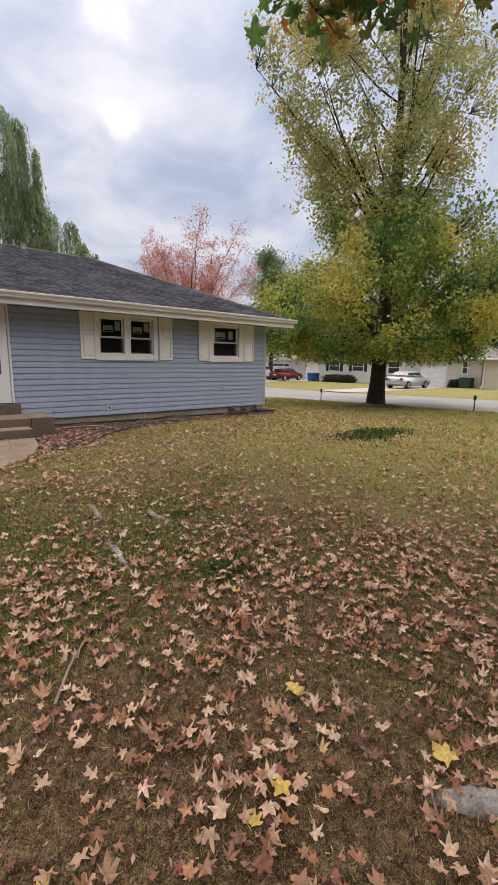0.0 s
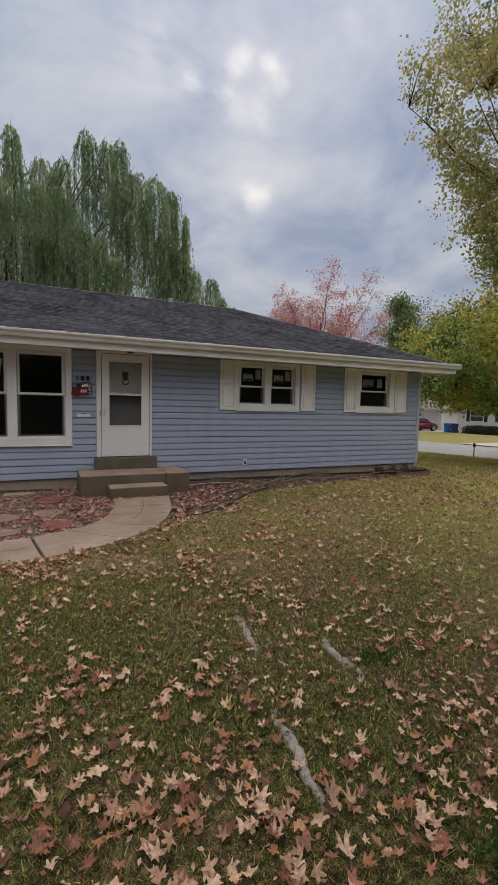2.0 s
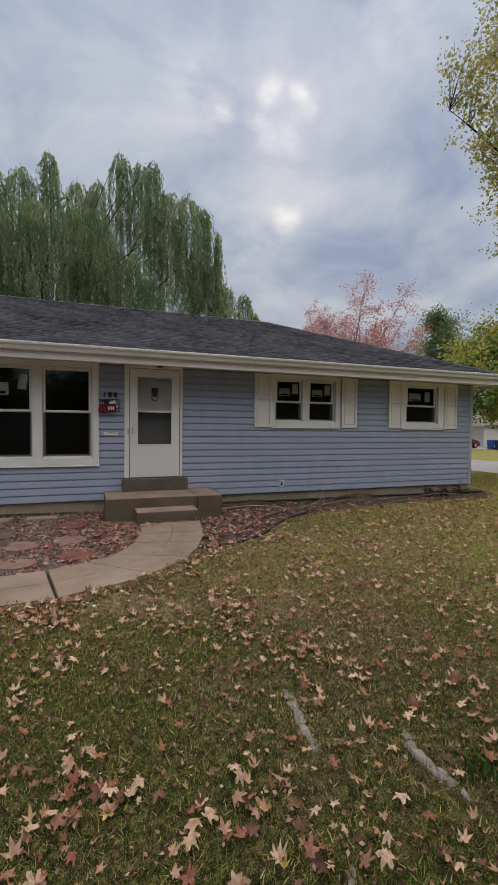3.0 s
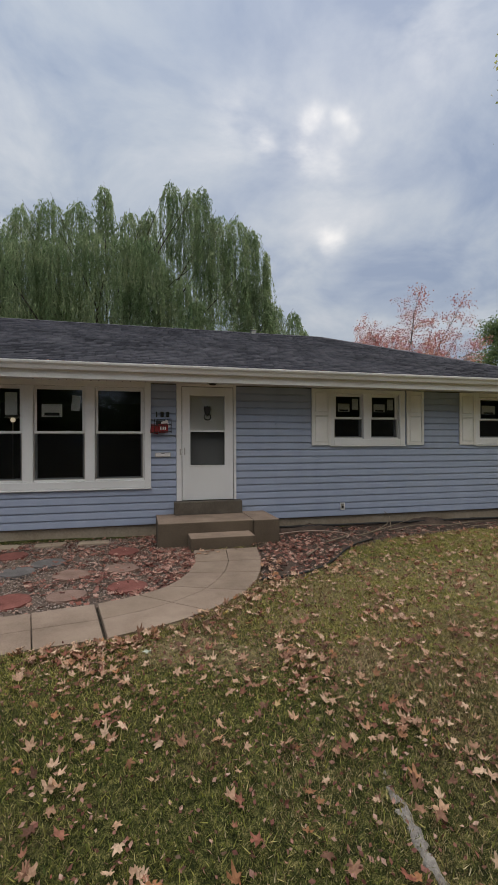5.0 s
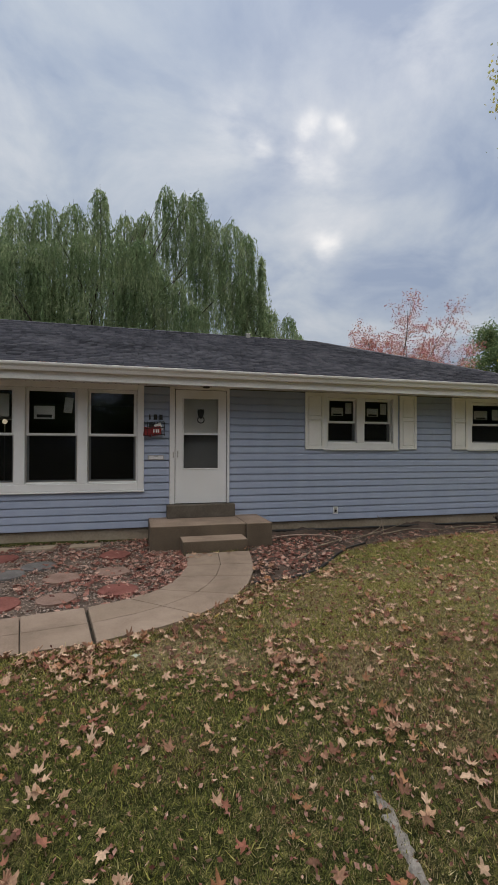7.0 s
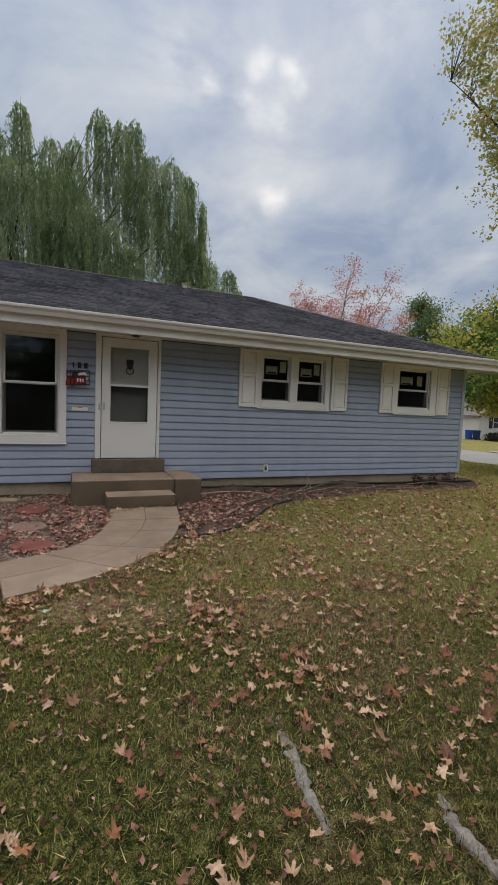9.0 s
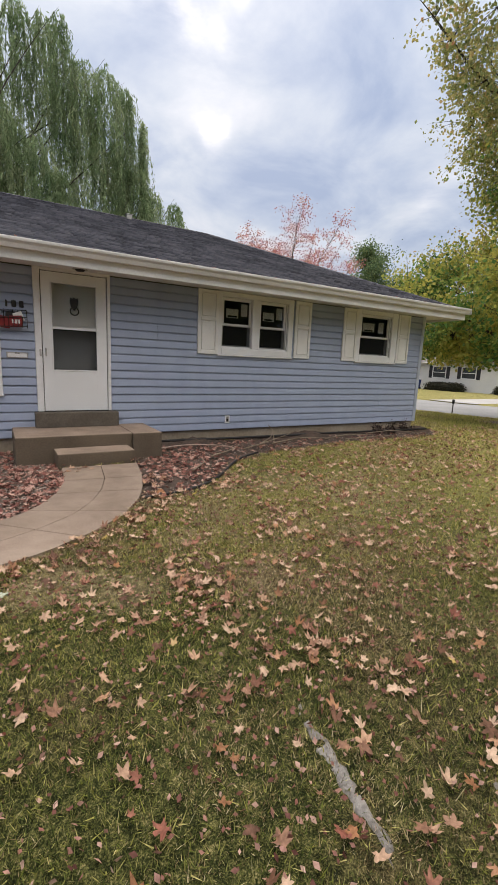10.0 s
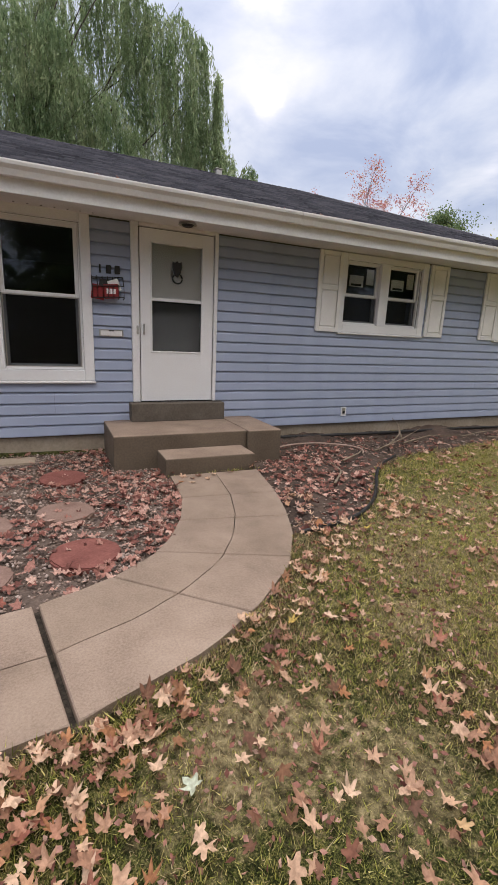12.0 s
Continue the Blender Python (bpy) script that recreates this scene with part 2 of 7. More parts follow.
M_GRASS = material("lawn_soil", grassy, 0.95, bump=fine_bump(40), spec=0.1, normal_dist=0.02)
# near-black first stop paints shaded gaps among the blades
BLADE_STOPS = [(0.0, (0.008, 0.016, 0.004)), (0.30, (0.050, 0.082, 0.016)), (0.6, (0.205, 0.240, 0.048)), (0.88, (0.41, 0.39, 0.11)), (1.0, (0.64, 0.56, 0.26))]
M_SIDING = material("blue_grey_vinyl_siding", siding_colour, 0.5, bump=fine_bump(200), normal_dist=0.001)
M_WHITE = material("white_vinyl", two_scale((0.67, 0.66, 0.655), (0.80, 0.80, 0.80), 1.5, 60), 0.4, bump=fine_bump(150), normal_dist=0.0006)
M_TRIM = material("aged_white_paint", two_scale((0.65, 0.635, 0.625), (0.80, 0.79, 0.785), 2.5, 40), 0.55, bump=fine_bump(90), normal_dist=0.001)
M_SHUTTER = material("cream_shutter_plastic", two_scale((0.68, 0.66, 0.63), (0.81, 0.795, 0.77), 4.0, 60), 0.5, bump=fine_bump(160), normal_dist=0.001)
M_SHINGLE = material("charcoal_asphalt_shingle", shingle_colour, 0.95, bump=fine_bump(350), spec=0.15, normal_dist=0.003)
M_FOUND = material("weathered_foundation_concrete", two_scale((0.22, 0.17, 0.12), (0.38, 0.32, 0.25), 2.0, 30), 0.9, bump=fine_bump(80))
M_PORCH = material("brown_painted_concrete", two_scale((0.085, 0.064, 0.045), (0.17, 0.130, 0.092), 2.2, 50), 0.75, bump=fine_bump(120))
M_WALK = material("tan_walk_concrete", concrete_walk, 0.88, bump=fine_bump(220), normal_dist=0.003)
M_SOIL = material("dark_bed_soil", two_scale((0.045, 0.032, 0.026), (0.19, 0.140, 0.112), 3.0, 30), 0.95, bump=fine_bump(30), normal_dist=0.03)
M_MULCH = material("dark_bed_mulch", two_scale((0.028, 0.019, 0.015), (0.135, 0.095, 0.074), 3.0, 30), 0.95, bump=fine_bump(25), normal_dist=0.03)
M_GRAVEL = material("bed_gravel", island([(0, (0.13, 0.088, 0.068)), (0.4, (0.28, 0.205, 0.17)), (0.8, (0.36, 0.28, 0.24)), (1, (0.46, 0.38, 0.34))]), 0.9)
M_BARK = material("dark_bark", bark, 0.95, bump=lambda n, g: n.noise(g.outputs["Position"], 30, 5), normal_dist=0.03)
M_ROOT = material("grey_root_bark", two_scale((0.09, 0.078, 0.068), (0.38, 0.35, 0.32), 14.0, 80), 0.95, bump=fine_bump(60), normal_dist=0.012)
M_ROAD = material("pale_road_concrete", two_scale((0.22, 0.215, 0.21), (0.32, 0.315, 0.31), 0.4, 12), 0.9, bump=fine_bump(60))
M_GLASS = clear_glass("window_glass")
M_SCREEN = clear_glass("insect_screen", (0.30, 0.31, 0.33), 0.35, 1.35)
M_PAPER = material("sticker_paper", two_scale((0.62, 0.61, 0.58), (0.80, 0.80, 0.78), 6, 40), 0.8)
M_BLACK = material("black_metal", two_scale((0.012, 0.011, 0.011), (0.035, 0.033, 0.032), 8, 90), 0.5)
M_RED = material("red_leaflets", two_scale((0.16, 0.015, 0.018), (0.30, 0.035, 0.035), 12, 60), 0.5)
# darkened so the dim interior's shade is put into the plaster colour
M_ROOM = material("darkened_room_plaster", two_scale((0.07, 0.066, 0.06), (0.11, 0.105, 0.095), 1, 20), 0.9)
M_METAL = material("dull_metal", two_scale((0.35, 0.33, 0.30), (0.55, 0.53, 0.50), 10, 80), 0.4, 0.8)
M_CURTAIN = material("pale_door_blind", two_scale((0.72, 0.70, 0.67), (0.83, 0.815, 0.785), 5, 30), 0.9)
FALLEN = [(0.0, (0.11, 0.050, 0.034)), (0.14, (0.34, 0.175, 0.110)), (0.32, (0.55, 0.345, 0.232)), (0.60, (0.72, 0.51, 0.365)), (0.71, (0.47, 0.215, 0.10)), (0.82, (0.18, 0.090, 0.052)), (0.92, (0.36, 0.13, 0.09)), (0.99, (0.56, 0.36, 0.23)), (1.0, (0.60, 0.45, 0.10))]
M_FALLEN = leafy("fallen_leaf", FALLEN, 0.65, 0.12)
M_FALLEN_ONE = leafy("fallen_leaf_single", FALLEN, 0.65, 0.12, by_object)
M_BED_LEAF = leafy("bed_leaf", [(0.0, (0.14, 0.050, 0.040)), (0.35, (0.32, 0.135, 0.105)), (0.65, (0.47, 0.255, 0.205)), (0.88, (0.64, 0.43, 0.35)), (1.0, (0.30, 0.10, 0.07))], 0.65, 0.12)
M_YELLOW = leafy("yellow_leaf", [(0, (0.60, 0.42, 0.10)), (1, (0.68, 0.48, 0.14))], 0.6, 0.15)
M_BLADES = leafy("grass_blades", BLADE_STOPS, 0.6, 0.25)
M_MAPLE_LOW = leafy("green_yellow_leaves", [(0, (0.07, 0.17, 0.06)), (0.34, (0.15, 0.30, 0.08)), (0.52, (0.42, 0.46, 0.11)), (0.70, (0.62, 0.58, 0.14)), (1, (0.76, 0.60, 0.15))], 0.6, 0.55, boughs(0.55, 0.65))
M_MAPLE_TOP = leafy("olive_yellow_leaves", [(0, (0.20, 0.28, 0.11)), (0.4, (0.42, 0.46, 0.18)), (0.7, (0.66, 0.57, 0.22)), (0.88, (0.70, 0.48, 0.21)), (1, (0.60, 0.29, 0.17))], 0.6, 0.55, boughs(0.5, 0.5))
M_WILLOW = leafy("willow_leaves", [(0, (0.14, 0.23, 0.11)), (0.45, (0.32, 0.43, 0.22)), (1, (0.58, 0.65, 0.39))], 0.6, 0.55, boughs(1.1, 0.55))
M_REDTREE = leafy("red_autumn_leaves", [(0, (0.48, 0.15, 0.16)), (0.5, (0.60, 0.25, 0.24)), (0.8, (0.66, 0.36, 0.26)), (1, (0.68, 0.44, 0.22))], 0.6, 0.4)
M_DARKTREE = leafy("dark_green_leaves", [(0, (0.030, 0.065, 0.025)), (0.6, (0.065, 0.115, 0.042)), (1, (0.13, 0.165, 0.06))])
M_FARGREEN = leafy("mid_green_leaves", [(0, (0.09, 0.15, 0.07)), (0.6, (0.18, 0.27, 0.12)), (1, (0.32, 0.38, 0.16))], 0.6, 0.45)
M_GUM = leafy("sweetgum_leaves", [(0, (0.08, 0.17, 0.05)), (0.58, (0.15, 0.25, 0.07)), (0.70, (0.30, 0.27, 0.07)), (0.80, (0.55, 0.24, 0.07)), (1, (0.60, 0.34, 0.1))], 0.6, 0.55)


# ---------------------------------------------------------------- mesh helpers
def np_mesh(name, verts, faces, mat, smooth=False):
    """A mesh from arrays: verts (n, 3), faces (m, 3) or (m, 4)."""
    me = bpy.data.meshes.new(name)
    verts, faces = np.asarray(verts, np.float32), np.asarray(faces, np.int32)
    k = faces.shape[1]
    me.vertices.add(len(verts))
    me.vertices.foreach_set("co", verts.ravel())
    me.loops.add(faces.size)
    me.loops.foreach_set("vertex_index", faces.ravel())
    me.polygons.add(len(faces))
    me.polygons.foreach_set("loop_start", np.arange(0, faces.size, k, dtype=np.int32))
    me.update(calc_edges=True)
    if smooth:
        me.polygons.foreach_set("use_smooth", np.ones(len(faces), bool))
    me.materials.append(mat)
    return me


def mesh_of(name, bm, mat, smooth=False):
    me = bpy.data.meshes.new(name)
    bm.normal_update()
    bm.to_mesh(me)
    bm.free()
    for p in me.polygons:
        p.use_smooth = smooth
    me.materials.append(mat)
    return me


def part(name, bm, mat, parent=None, label="", smooth=False):
    """Links a bmesh as one mesh object, under a thing where one is given."""
    ob = new(name, mesh_of(name, bm, mat, smooth))
    ob.parent = parent
    return tagged(ob, label)


def linked(name, me, parent=None, at=None, label=""):
    ob = new(name, me)
    ob.parent = parent
    if at is not None:
        ob.matrix_basis = at
    return tagged(ob, label)


def empty(name, at=(0, 0, 0), **tags):
    ob = new(name)
    ob.location = at
    ob.empty_display_size = 0.1
    return tagged(ob, **tags)


def box(bm, lo, hi, bevel=0.0, seg=1):
    """Adds a box from corner to corner, with bevelled edges."""
    r = bmesh.ops.create_cube(bm, size=1.0)
    c, d = (Vector(lo) + Vector(hi)) / 2, Vector(hi) - Vector(lo)
    for v in r["verts"]:
        v.co = Vector((v.co.x * d.x, v.co.y * d.y, v.co.z * d.z)) + c
    if bevel:
        es = list({e for v in r["verts"] for e in v.link_edges})
        bmesh.ops.bevel(bm, geom=es, offset=min(bevel, 0.45 * min(abs(x) for x in d)), segments=seg, affect="EDGES", profile=0.6)
    return bm


def boxes(items, bevel=0.0, seg=1):
    bm = bmesh.new()
    for lo, hi in items:
        box(bm, lo, hi, bevel, seg)
    return bm


def frame_bm(x0, x1, z0, z1, y0, y1, w, bevel=0.004):
    """Four bars round an opening in a wall that runs along x: w = (left, right, bottom, top) widths."""
    l, r, b, t = w
    return boxes([((x0, y0, z0), (x0 + l, y1, z1)), ((x1 - r, y0, z0), (x1, y1, z1)),
                  ((x0 + l, y0, z0), (x1 - r, y1, z0 + b)), ((x0 + l, y0, z1 - t), (x1 - r, y1, z1))], bevel)


def pane_bm(x0, x1, y, z0, z1):
    """One sheet of glass or mesh in a wall along x, facing -y."""
    bm = bmesh.new()
    bm.faces.new([bm.verts.new(p) for p in ((x0, y, z0), (x1, y, z0), (x1, y, z1), (x0, y, z1))])
    return bm


def prism(bm, outline, z0, z1):
    """Adds a prism over a flat outline of (x, y) points."""
    lo = [bm.verts.new((x, y, z0)) for x, y in outline]
    hi = [bm.verts.new((x, y, z1)) for x, y in outline]
    k = len(outline)
    bm.faces.new(hi)
    bm.faces.new(lo[::-1])
    for i in range(k):
        bm.faces.new((lo[i], lo[(i + 1) % k], hi[(i + 1) % k], hi[i]))
    return bm


def tubes(paths, sides=6):
    """Arrays of a mesh of tapered tubes: each path is a list of (point, radius)."""
    V, F, base = [], [], 0
    ang = np.linspace(0, 2 * np.pi, sides, endpoint=False)
    for path in paths:
        P = np.array([p for p, r in path], float)
        R = np.array([r for p, r in path], float)
        T = np.gradient(P, axis=0)
        T /= np.linalg.norm(T, axis=1)[:, None] + 1e-9
        ref = np.array((0.0, 0, 1)) if abs(T[0][2]) < 0.9 else np.array((1.0, 0, 0))
        A = np.cross(T, ref)
        A /= np.linalg.norm(A, axis=1)[:, None] + 1e-9
        B = np.cross(T, A)
        ring = P[:, None] + R[:, None, None] * (np.cos(ang)[None, :, None] * A[:, None] + np.sin(ang)[None, :, None] * B[:, None])
        V.append(ring.reshape(-1, 3))
        k = len(P)
        i = np.arange(k - 1)[:, None] * sides + np.arange(sides)[None]
        j = np.arange(k - 1)[:, None] * sides + (np.arange(sides)[None] + 1) % sides
        F.append(np.stack([i, j, j + sides, i + sides], -1).reshape(-1, 4) + base)
        base += k * sides
    return np.concatenate(V), np.concatenate(F)


def diamonds(P, size, rng, aspect=0.6, droop=0.0, direction=None):
    """Small folded leaves at the points P: arrays of verts and quads."""
    k = len(P)
    d = rng.normal(size=(k, 3)) if direction is None else direction + rng.normal(size=(k, 3)) * 0.35
    d[:, 2] -= droop
    d /= np.linalg.norm(d, axis=1)[:, None]
    s = np.cross(d, rng.normal(size=(k, 3)))
    s /= np.linalg.norm(s, axis=1)[:, None] + 1e-9
    L = size * rng.uniform(0.65, 1.3, (k, 1))
    n = np.cross(d, s)
    mid = P + d * L * 0.5
    V = np.stack([P, mid + s * L * aspect * 0.5 + n * L * 0.08, P + d * L, mid - s * L * aspect * 0.5 + n * L * 0.08], 1).reshape(-1, 3)
    return V, np.arange(4 * k).reshape(k, 4)


STAR = []
for lobe in range(5):
    a = radians(90 + (lobe - 2) * 60)
    reach = (0.78, 0.95, 1.0, 0.95, 0.78)[lobe]
    STAR += [(a - radians(30), 0.56), (a - radians(14), 0.76 * reach), (a, reach), (a + radians(14), 0.76 * reach)]
STAR.append((radians(90 + 150), 0.52))
STAR.append((radians(-90), 0.25))
THIN = np.array([(r * (0.80 if r < 0.6 else 1.0) * math.cos(a), r * (0.80 if r < 0.6 else 1.0) * math.sin(a)) for a, r in STAR])
STAR = np.array([(r * math.cos(a), r * math.sin(a)) for a, r in STAR])


def star_leaves(P, size, rng, tilt=0.3, curl=0.25, outline=STAR):
    """Five-lobed leaves lying at the points P, curled: arrays of verts and triangles."""
    k, m = len(P), len(STAR)
    yaw = rng.uniform(0, 2 * np.pi, k)
    L = 0.5 * size * (0.5 + 0.95 * rng.beta(2.2, 2.0, k))
    c, s = np.cos(yaw), np.sin(yaw)
    xy = outline[None] * L[:, None, None] * rng.uniform(0.85, 1.1, (k, m, 1))
    x, y = xy[..., 0] * c[:, None] - xy[..., 1] * s[:, None], xy[..., 0] * s[:, None] + xy[..., 1] * c[:, None]
    rr = np.hypot(xy[..., 0], xy[..., 1])
    t1, t2 = rng.normal(0, tilt, (k, 1)), rng.normal(0, tilt, (k, 1))
    fold = rng.uniform(-0.4, 1.0, (k, 1)) * curl * 8
    z = t1 * x + t2 * y + fold * rr * rr / L[:, None] * 0.45 + rng.normal(0, 0.13, (k, m)) * L[:, None]
    ring = np.stack([x, y, z], -1)
    if tilt > 0.6:      # hanging leaves: turned freely in space
        ax = rng.normal(size=(k, 3))
        ax /= np.linalg.norm(ax, axis=1)[:, None]
        an = rng.uniform(0.5, 2.2, k)
        flat = np.stack([x, y, fold * 0.3 * rr * rr / L[:, None]], -1)
        c1, s1 = np.cos(an)[:, None, None], np.sin(an)[:, None, None]
        ring = flat * c1 + np.cross(ax[:, None], flat) * s1 + ax[:, None] * (flat @ ax[:, :, None]) * (1 - c1)
    ring = ring + P[:, None]
    low = np.minimum(ring[..., 2].min(1), P[:, 2]) - P[:, 2]
    ring[..., 2] -= low[:, None] * 0.75
    mid = P.copy()
    mid[:, 2] -= low * 0.75
    V = np.concatenate([mid[:, None], ring], 1).reshape(-1, 3)
    i = np.arange(m)
    tri = np.stack([np.zeros(m, int), 1 + i, 1 + (i + 1) % m], -1)
    F = (tri[None] + (np.arange(k) * (m + 1))[:, None, None]).reshape(-1, 3)
    return V, F


def smooth01(a, b, x):
    t = np.clip((x - a) / (b - a), 0, 1)
    return t * t * (3 - 2 * t)


def ground_z(x, y):
    """Height of the ground: level round the house, falling gently along the street."""
    x, y = np.asarray(x, float), np.asarray(y, float)
    far = 0.05 - 0.026 * (np.clip(y, -8, 20) - 6.5) - 0.008 * np.maximum(y - 20, 0)
    w = smooth01(9.0, 17.0, x)
    wave = 0.018 * np.sin(x * 1.3 + 0.6 * y) * np.cos(y * 0.9 - 0.4 * x) * (1 - w)
    return (0.225 + wave) * (1 - w) + far * w


# ---------------------------------------------------------------- ground, beds, walk
WALL_Y, X0, X1 = 10.356, -9.0, 9.55
INNER = [(1.42, 9.03), (1.37, 8.40), (1.25, 8.0), (1.09, 7.67), (0.90, 7.44), (0.69, 7.30), (0.48, 7.20), (0.26, 7.13), (-0.31, 7.03), (-0.90, 6.93), (-1.5, 6.84), (-3.0, 6.6), (-6.5, 6.05)]
OUTER = [(2.37, 9.00), (2.24, 8.30), (2.11, 7.85), (1.95, 7.45), (1.70, 7.05), (1.35, 6.74), (0.98, 6.50), (0.41, 6.31), (-0.13, 6.24), (-0.72, 6.14), (-1.3, 6.05), (-2.8, 5.8), (-6.3, 5.25)]
EDGING = [(2.0, 7.42), (2.5, 7.48), (2.85, 7.68), (3.2, 8.02), (3.5, 8.4), (3.8, 8.72), (4.3, 9.0), (5.0, 9.15), (6.0, 9.25), (7.2, 9.3), (8.4, 9.35), (9.3, 9.45), (9.9, 9.75)]


def inside(px, py, poly):
    """Which points lie inside a polygon."""
    hit = np.zeros(len(px), bool)
    for (xa, ya), (xb, yb) in zip(poly, poly[1:] + poly[:1]):
        cross = ((ya > py) != (yb > py)) & (px < (xb - xa) * (py - ya) / (yb - ya + 1e-12) + xa)
        hit ^= cross
    return hit


WALK_POLY = INNER + OUTER[::-1]
BED_L = INNER[:] + [(-6.5, 10.36), (1.42, 10.36)]
BED_R = [(2.37, 9.0), (2.24, 8.30), (2.11, 7.85), (1.95, 7.45)] + EDGING + [(9.9, 10.36), (2.37, 10.36)]


def grid_sheet(name, xs, ys, height, mat):
    X, Y = np.meshgrid(xs, ys)
    Z = height(X, Y)
    k, m = len(ys), len(xs)
    i = (np.arange(k - 1)[:, None] * m + np.arange(m - 1)[None]).ravel()
    F = np.stack([i, i + 1, i + 1 + m, i + m], -1)
    return np_mesh(name, np.stack([X, Y, Z], -1).reshape(-1, 3), F, mat, True)


xs = np.concatenate([np.linspace(-900, -60, 8), np.linspace(-40, -8, 9), np.linspace(-7, 20, 136), np.linspace(21, 60, 40), np.linspace(80, 900, 9)])
ys = np.concatenate([np.linspace(-900, -60, 8), np.linspace(-40, -4, 10), np.linspace(-3, 20, 116), np.linspace(21, 60, 40), np.linspace(80, 900, 9)])


def lawn_height(X, Y):
    dip = 0.09 * (inside(X.ravel(), Y.ravel(), WALK_POLY) | inside(X.ravel(), Y.ravel(), BED_L) | inside(X.ravel(), Y.ravel(), BED_R)).reshape(X.shape)
    road = 0.09 * smooth01(17.7, 18.2, X) * (1 - smooth01(25.3, 25.8, X))
    return ground_z(X, Y) - dip - road


tagged(new("ground", grid_sheet("ground", xs, ys, lawn_height, M_GRASS)), "patchy autumn lawn of green and straw-coloured grass", "lawn", kind="structure")


def road_height(X, Y):
    return ground_z(X, Y) - 0.05


road_mesh = grid_sheet("road", np.linspace(18.0, 25.5, 6), np.concatenate([np.linspace(-300, -20, 8), np.linspace(-10, 50, 31), np.linspace(70, 300, 6)]), road_height, M_ROAD)
tagged(new("road", road_mesh), "pale worn concrete street beyond the lawn", "road", kind="structure")


def bed_sheet(name, poly, label, mat):
    px, py = [p[0] for p in poly], [p[1] for p in poly]
    xs, ys = np.arange(min(px) - 0.06, max(px) + 0.06, 0.06), np.arange(min(py) - 0.06, 10.40, 0.06)
    X, Y = np.meshgrid(xs, ys)
    rng = np.random.default_rng(4)
    Z = 0.185 + 0.012 * np.sin(X * 5.1 + Y * 3) * np.sin(Y * 4.3 - X) + rng.normal(0, 0.006, X.shape)
    cx, cy = (X[:-1, :-1] + 0.03).ravel(), (Y[:-1, :-1] + 0.03).ravel()
    keep = inside(cx, cy, poly)
    m = len(xs)
    i = (np.arange(len(ys) - 1)[:, None] * m + np.arange(m - 1)[None]).ravel()[keep]
    F = np.stack([i, i + 1, i + 1 + m, i + m], -1)
    ob = new(name, np_mesh(name, np.stack([X, Y, Z], -1).reshape(-1, 3), F, mat, True))
    return tagged(ob, label, "garden bed", kind="structure")


bed_left = bed_sheet("planting_bed", BED_L, "dark soil and gravel bed along the house front", M_SOIL)
bed_right = bed_sheet("planting_bed", BED_R, "dark mulched bed under the bedroom windows", M_MULCH)


def soil_bank():
    """Dark mulch heaped in a low uneven bank against the foundation."""
    rng = np.random.default_rng(14)
    xs, ys = np.linspace(2.88, 9.7, 140), np.linspace(9.72, 10.375, 14)
    X, Y = np.meshgrid(xs, ys)
    crest = 0.080 + 0.03 * np.sin(2.1 * X + 1.0) + 0.02 * np.sin(5.3 * X)
    Z = 0.160 + crest * smooth01(9.72 + 0.10 * np.sin(1.7 * X), 10.2, Y) + rng.normal(0, 0.007, X.shape)
    i = (np.arange(13)[:, None] * 140 + np.arange(139)[None]).ravel()
    ob = new("soil_bank", np_mesh("soil_bank", np.stack([X, Y, Z], -1).reshape(-1, 3), np.stack([i, i + 1, i + 141, i + 140], -1), M_MULCH, True))
    tagged(ob, "low bank of dark mulch against the foundation", "garden bed", kind="structure")


soil_bank()


def resample(pts, k):
    P = np.array(pts)
    s = np.concatenate([[0], np.cumsum(np.hypot(*np.diff(P, axis=0).T))])
    t = np.linspace(0, s[-1], k)
    return np.stack([np.interp(t, s, P[:, 0]), np.interp(t, s, P[:, 1])], -1)


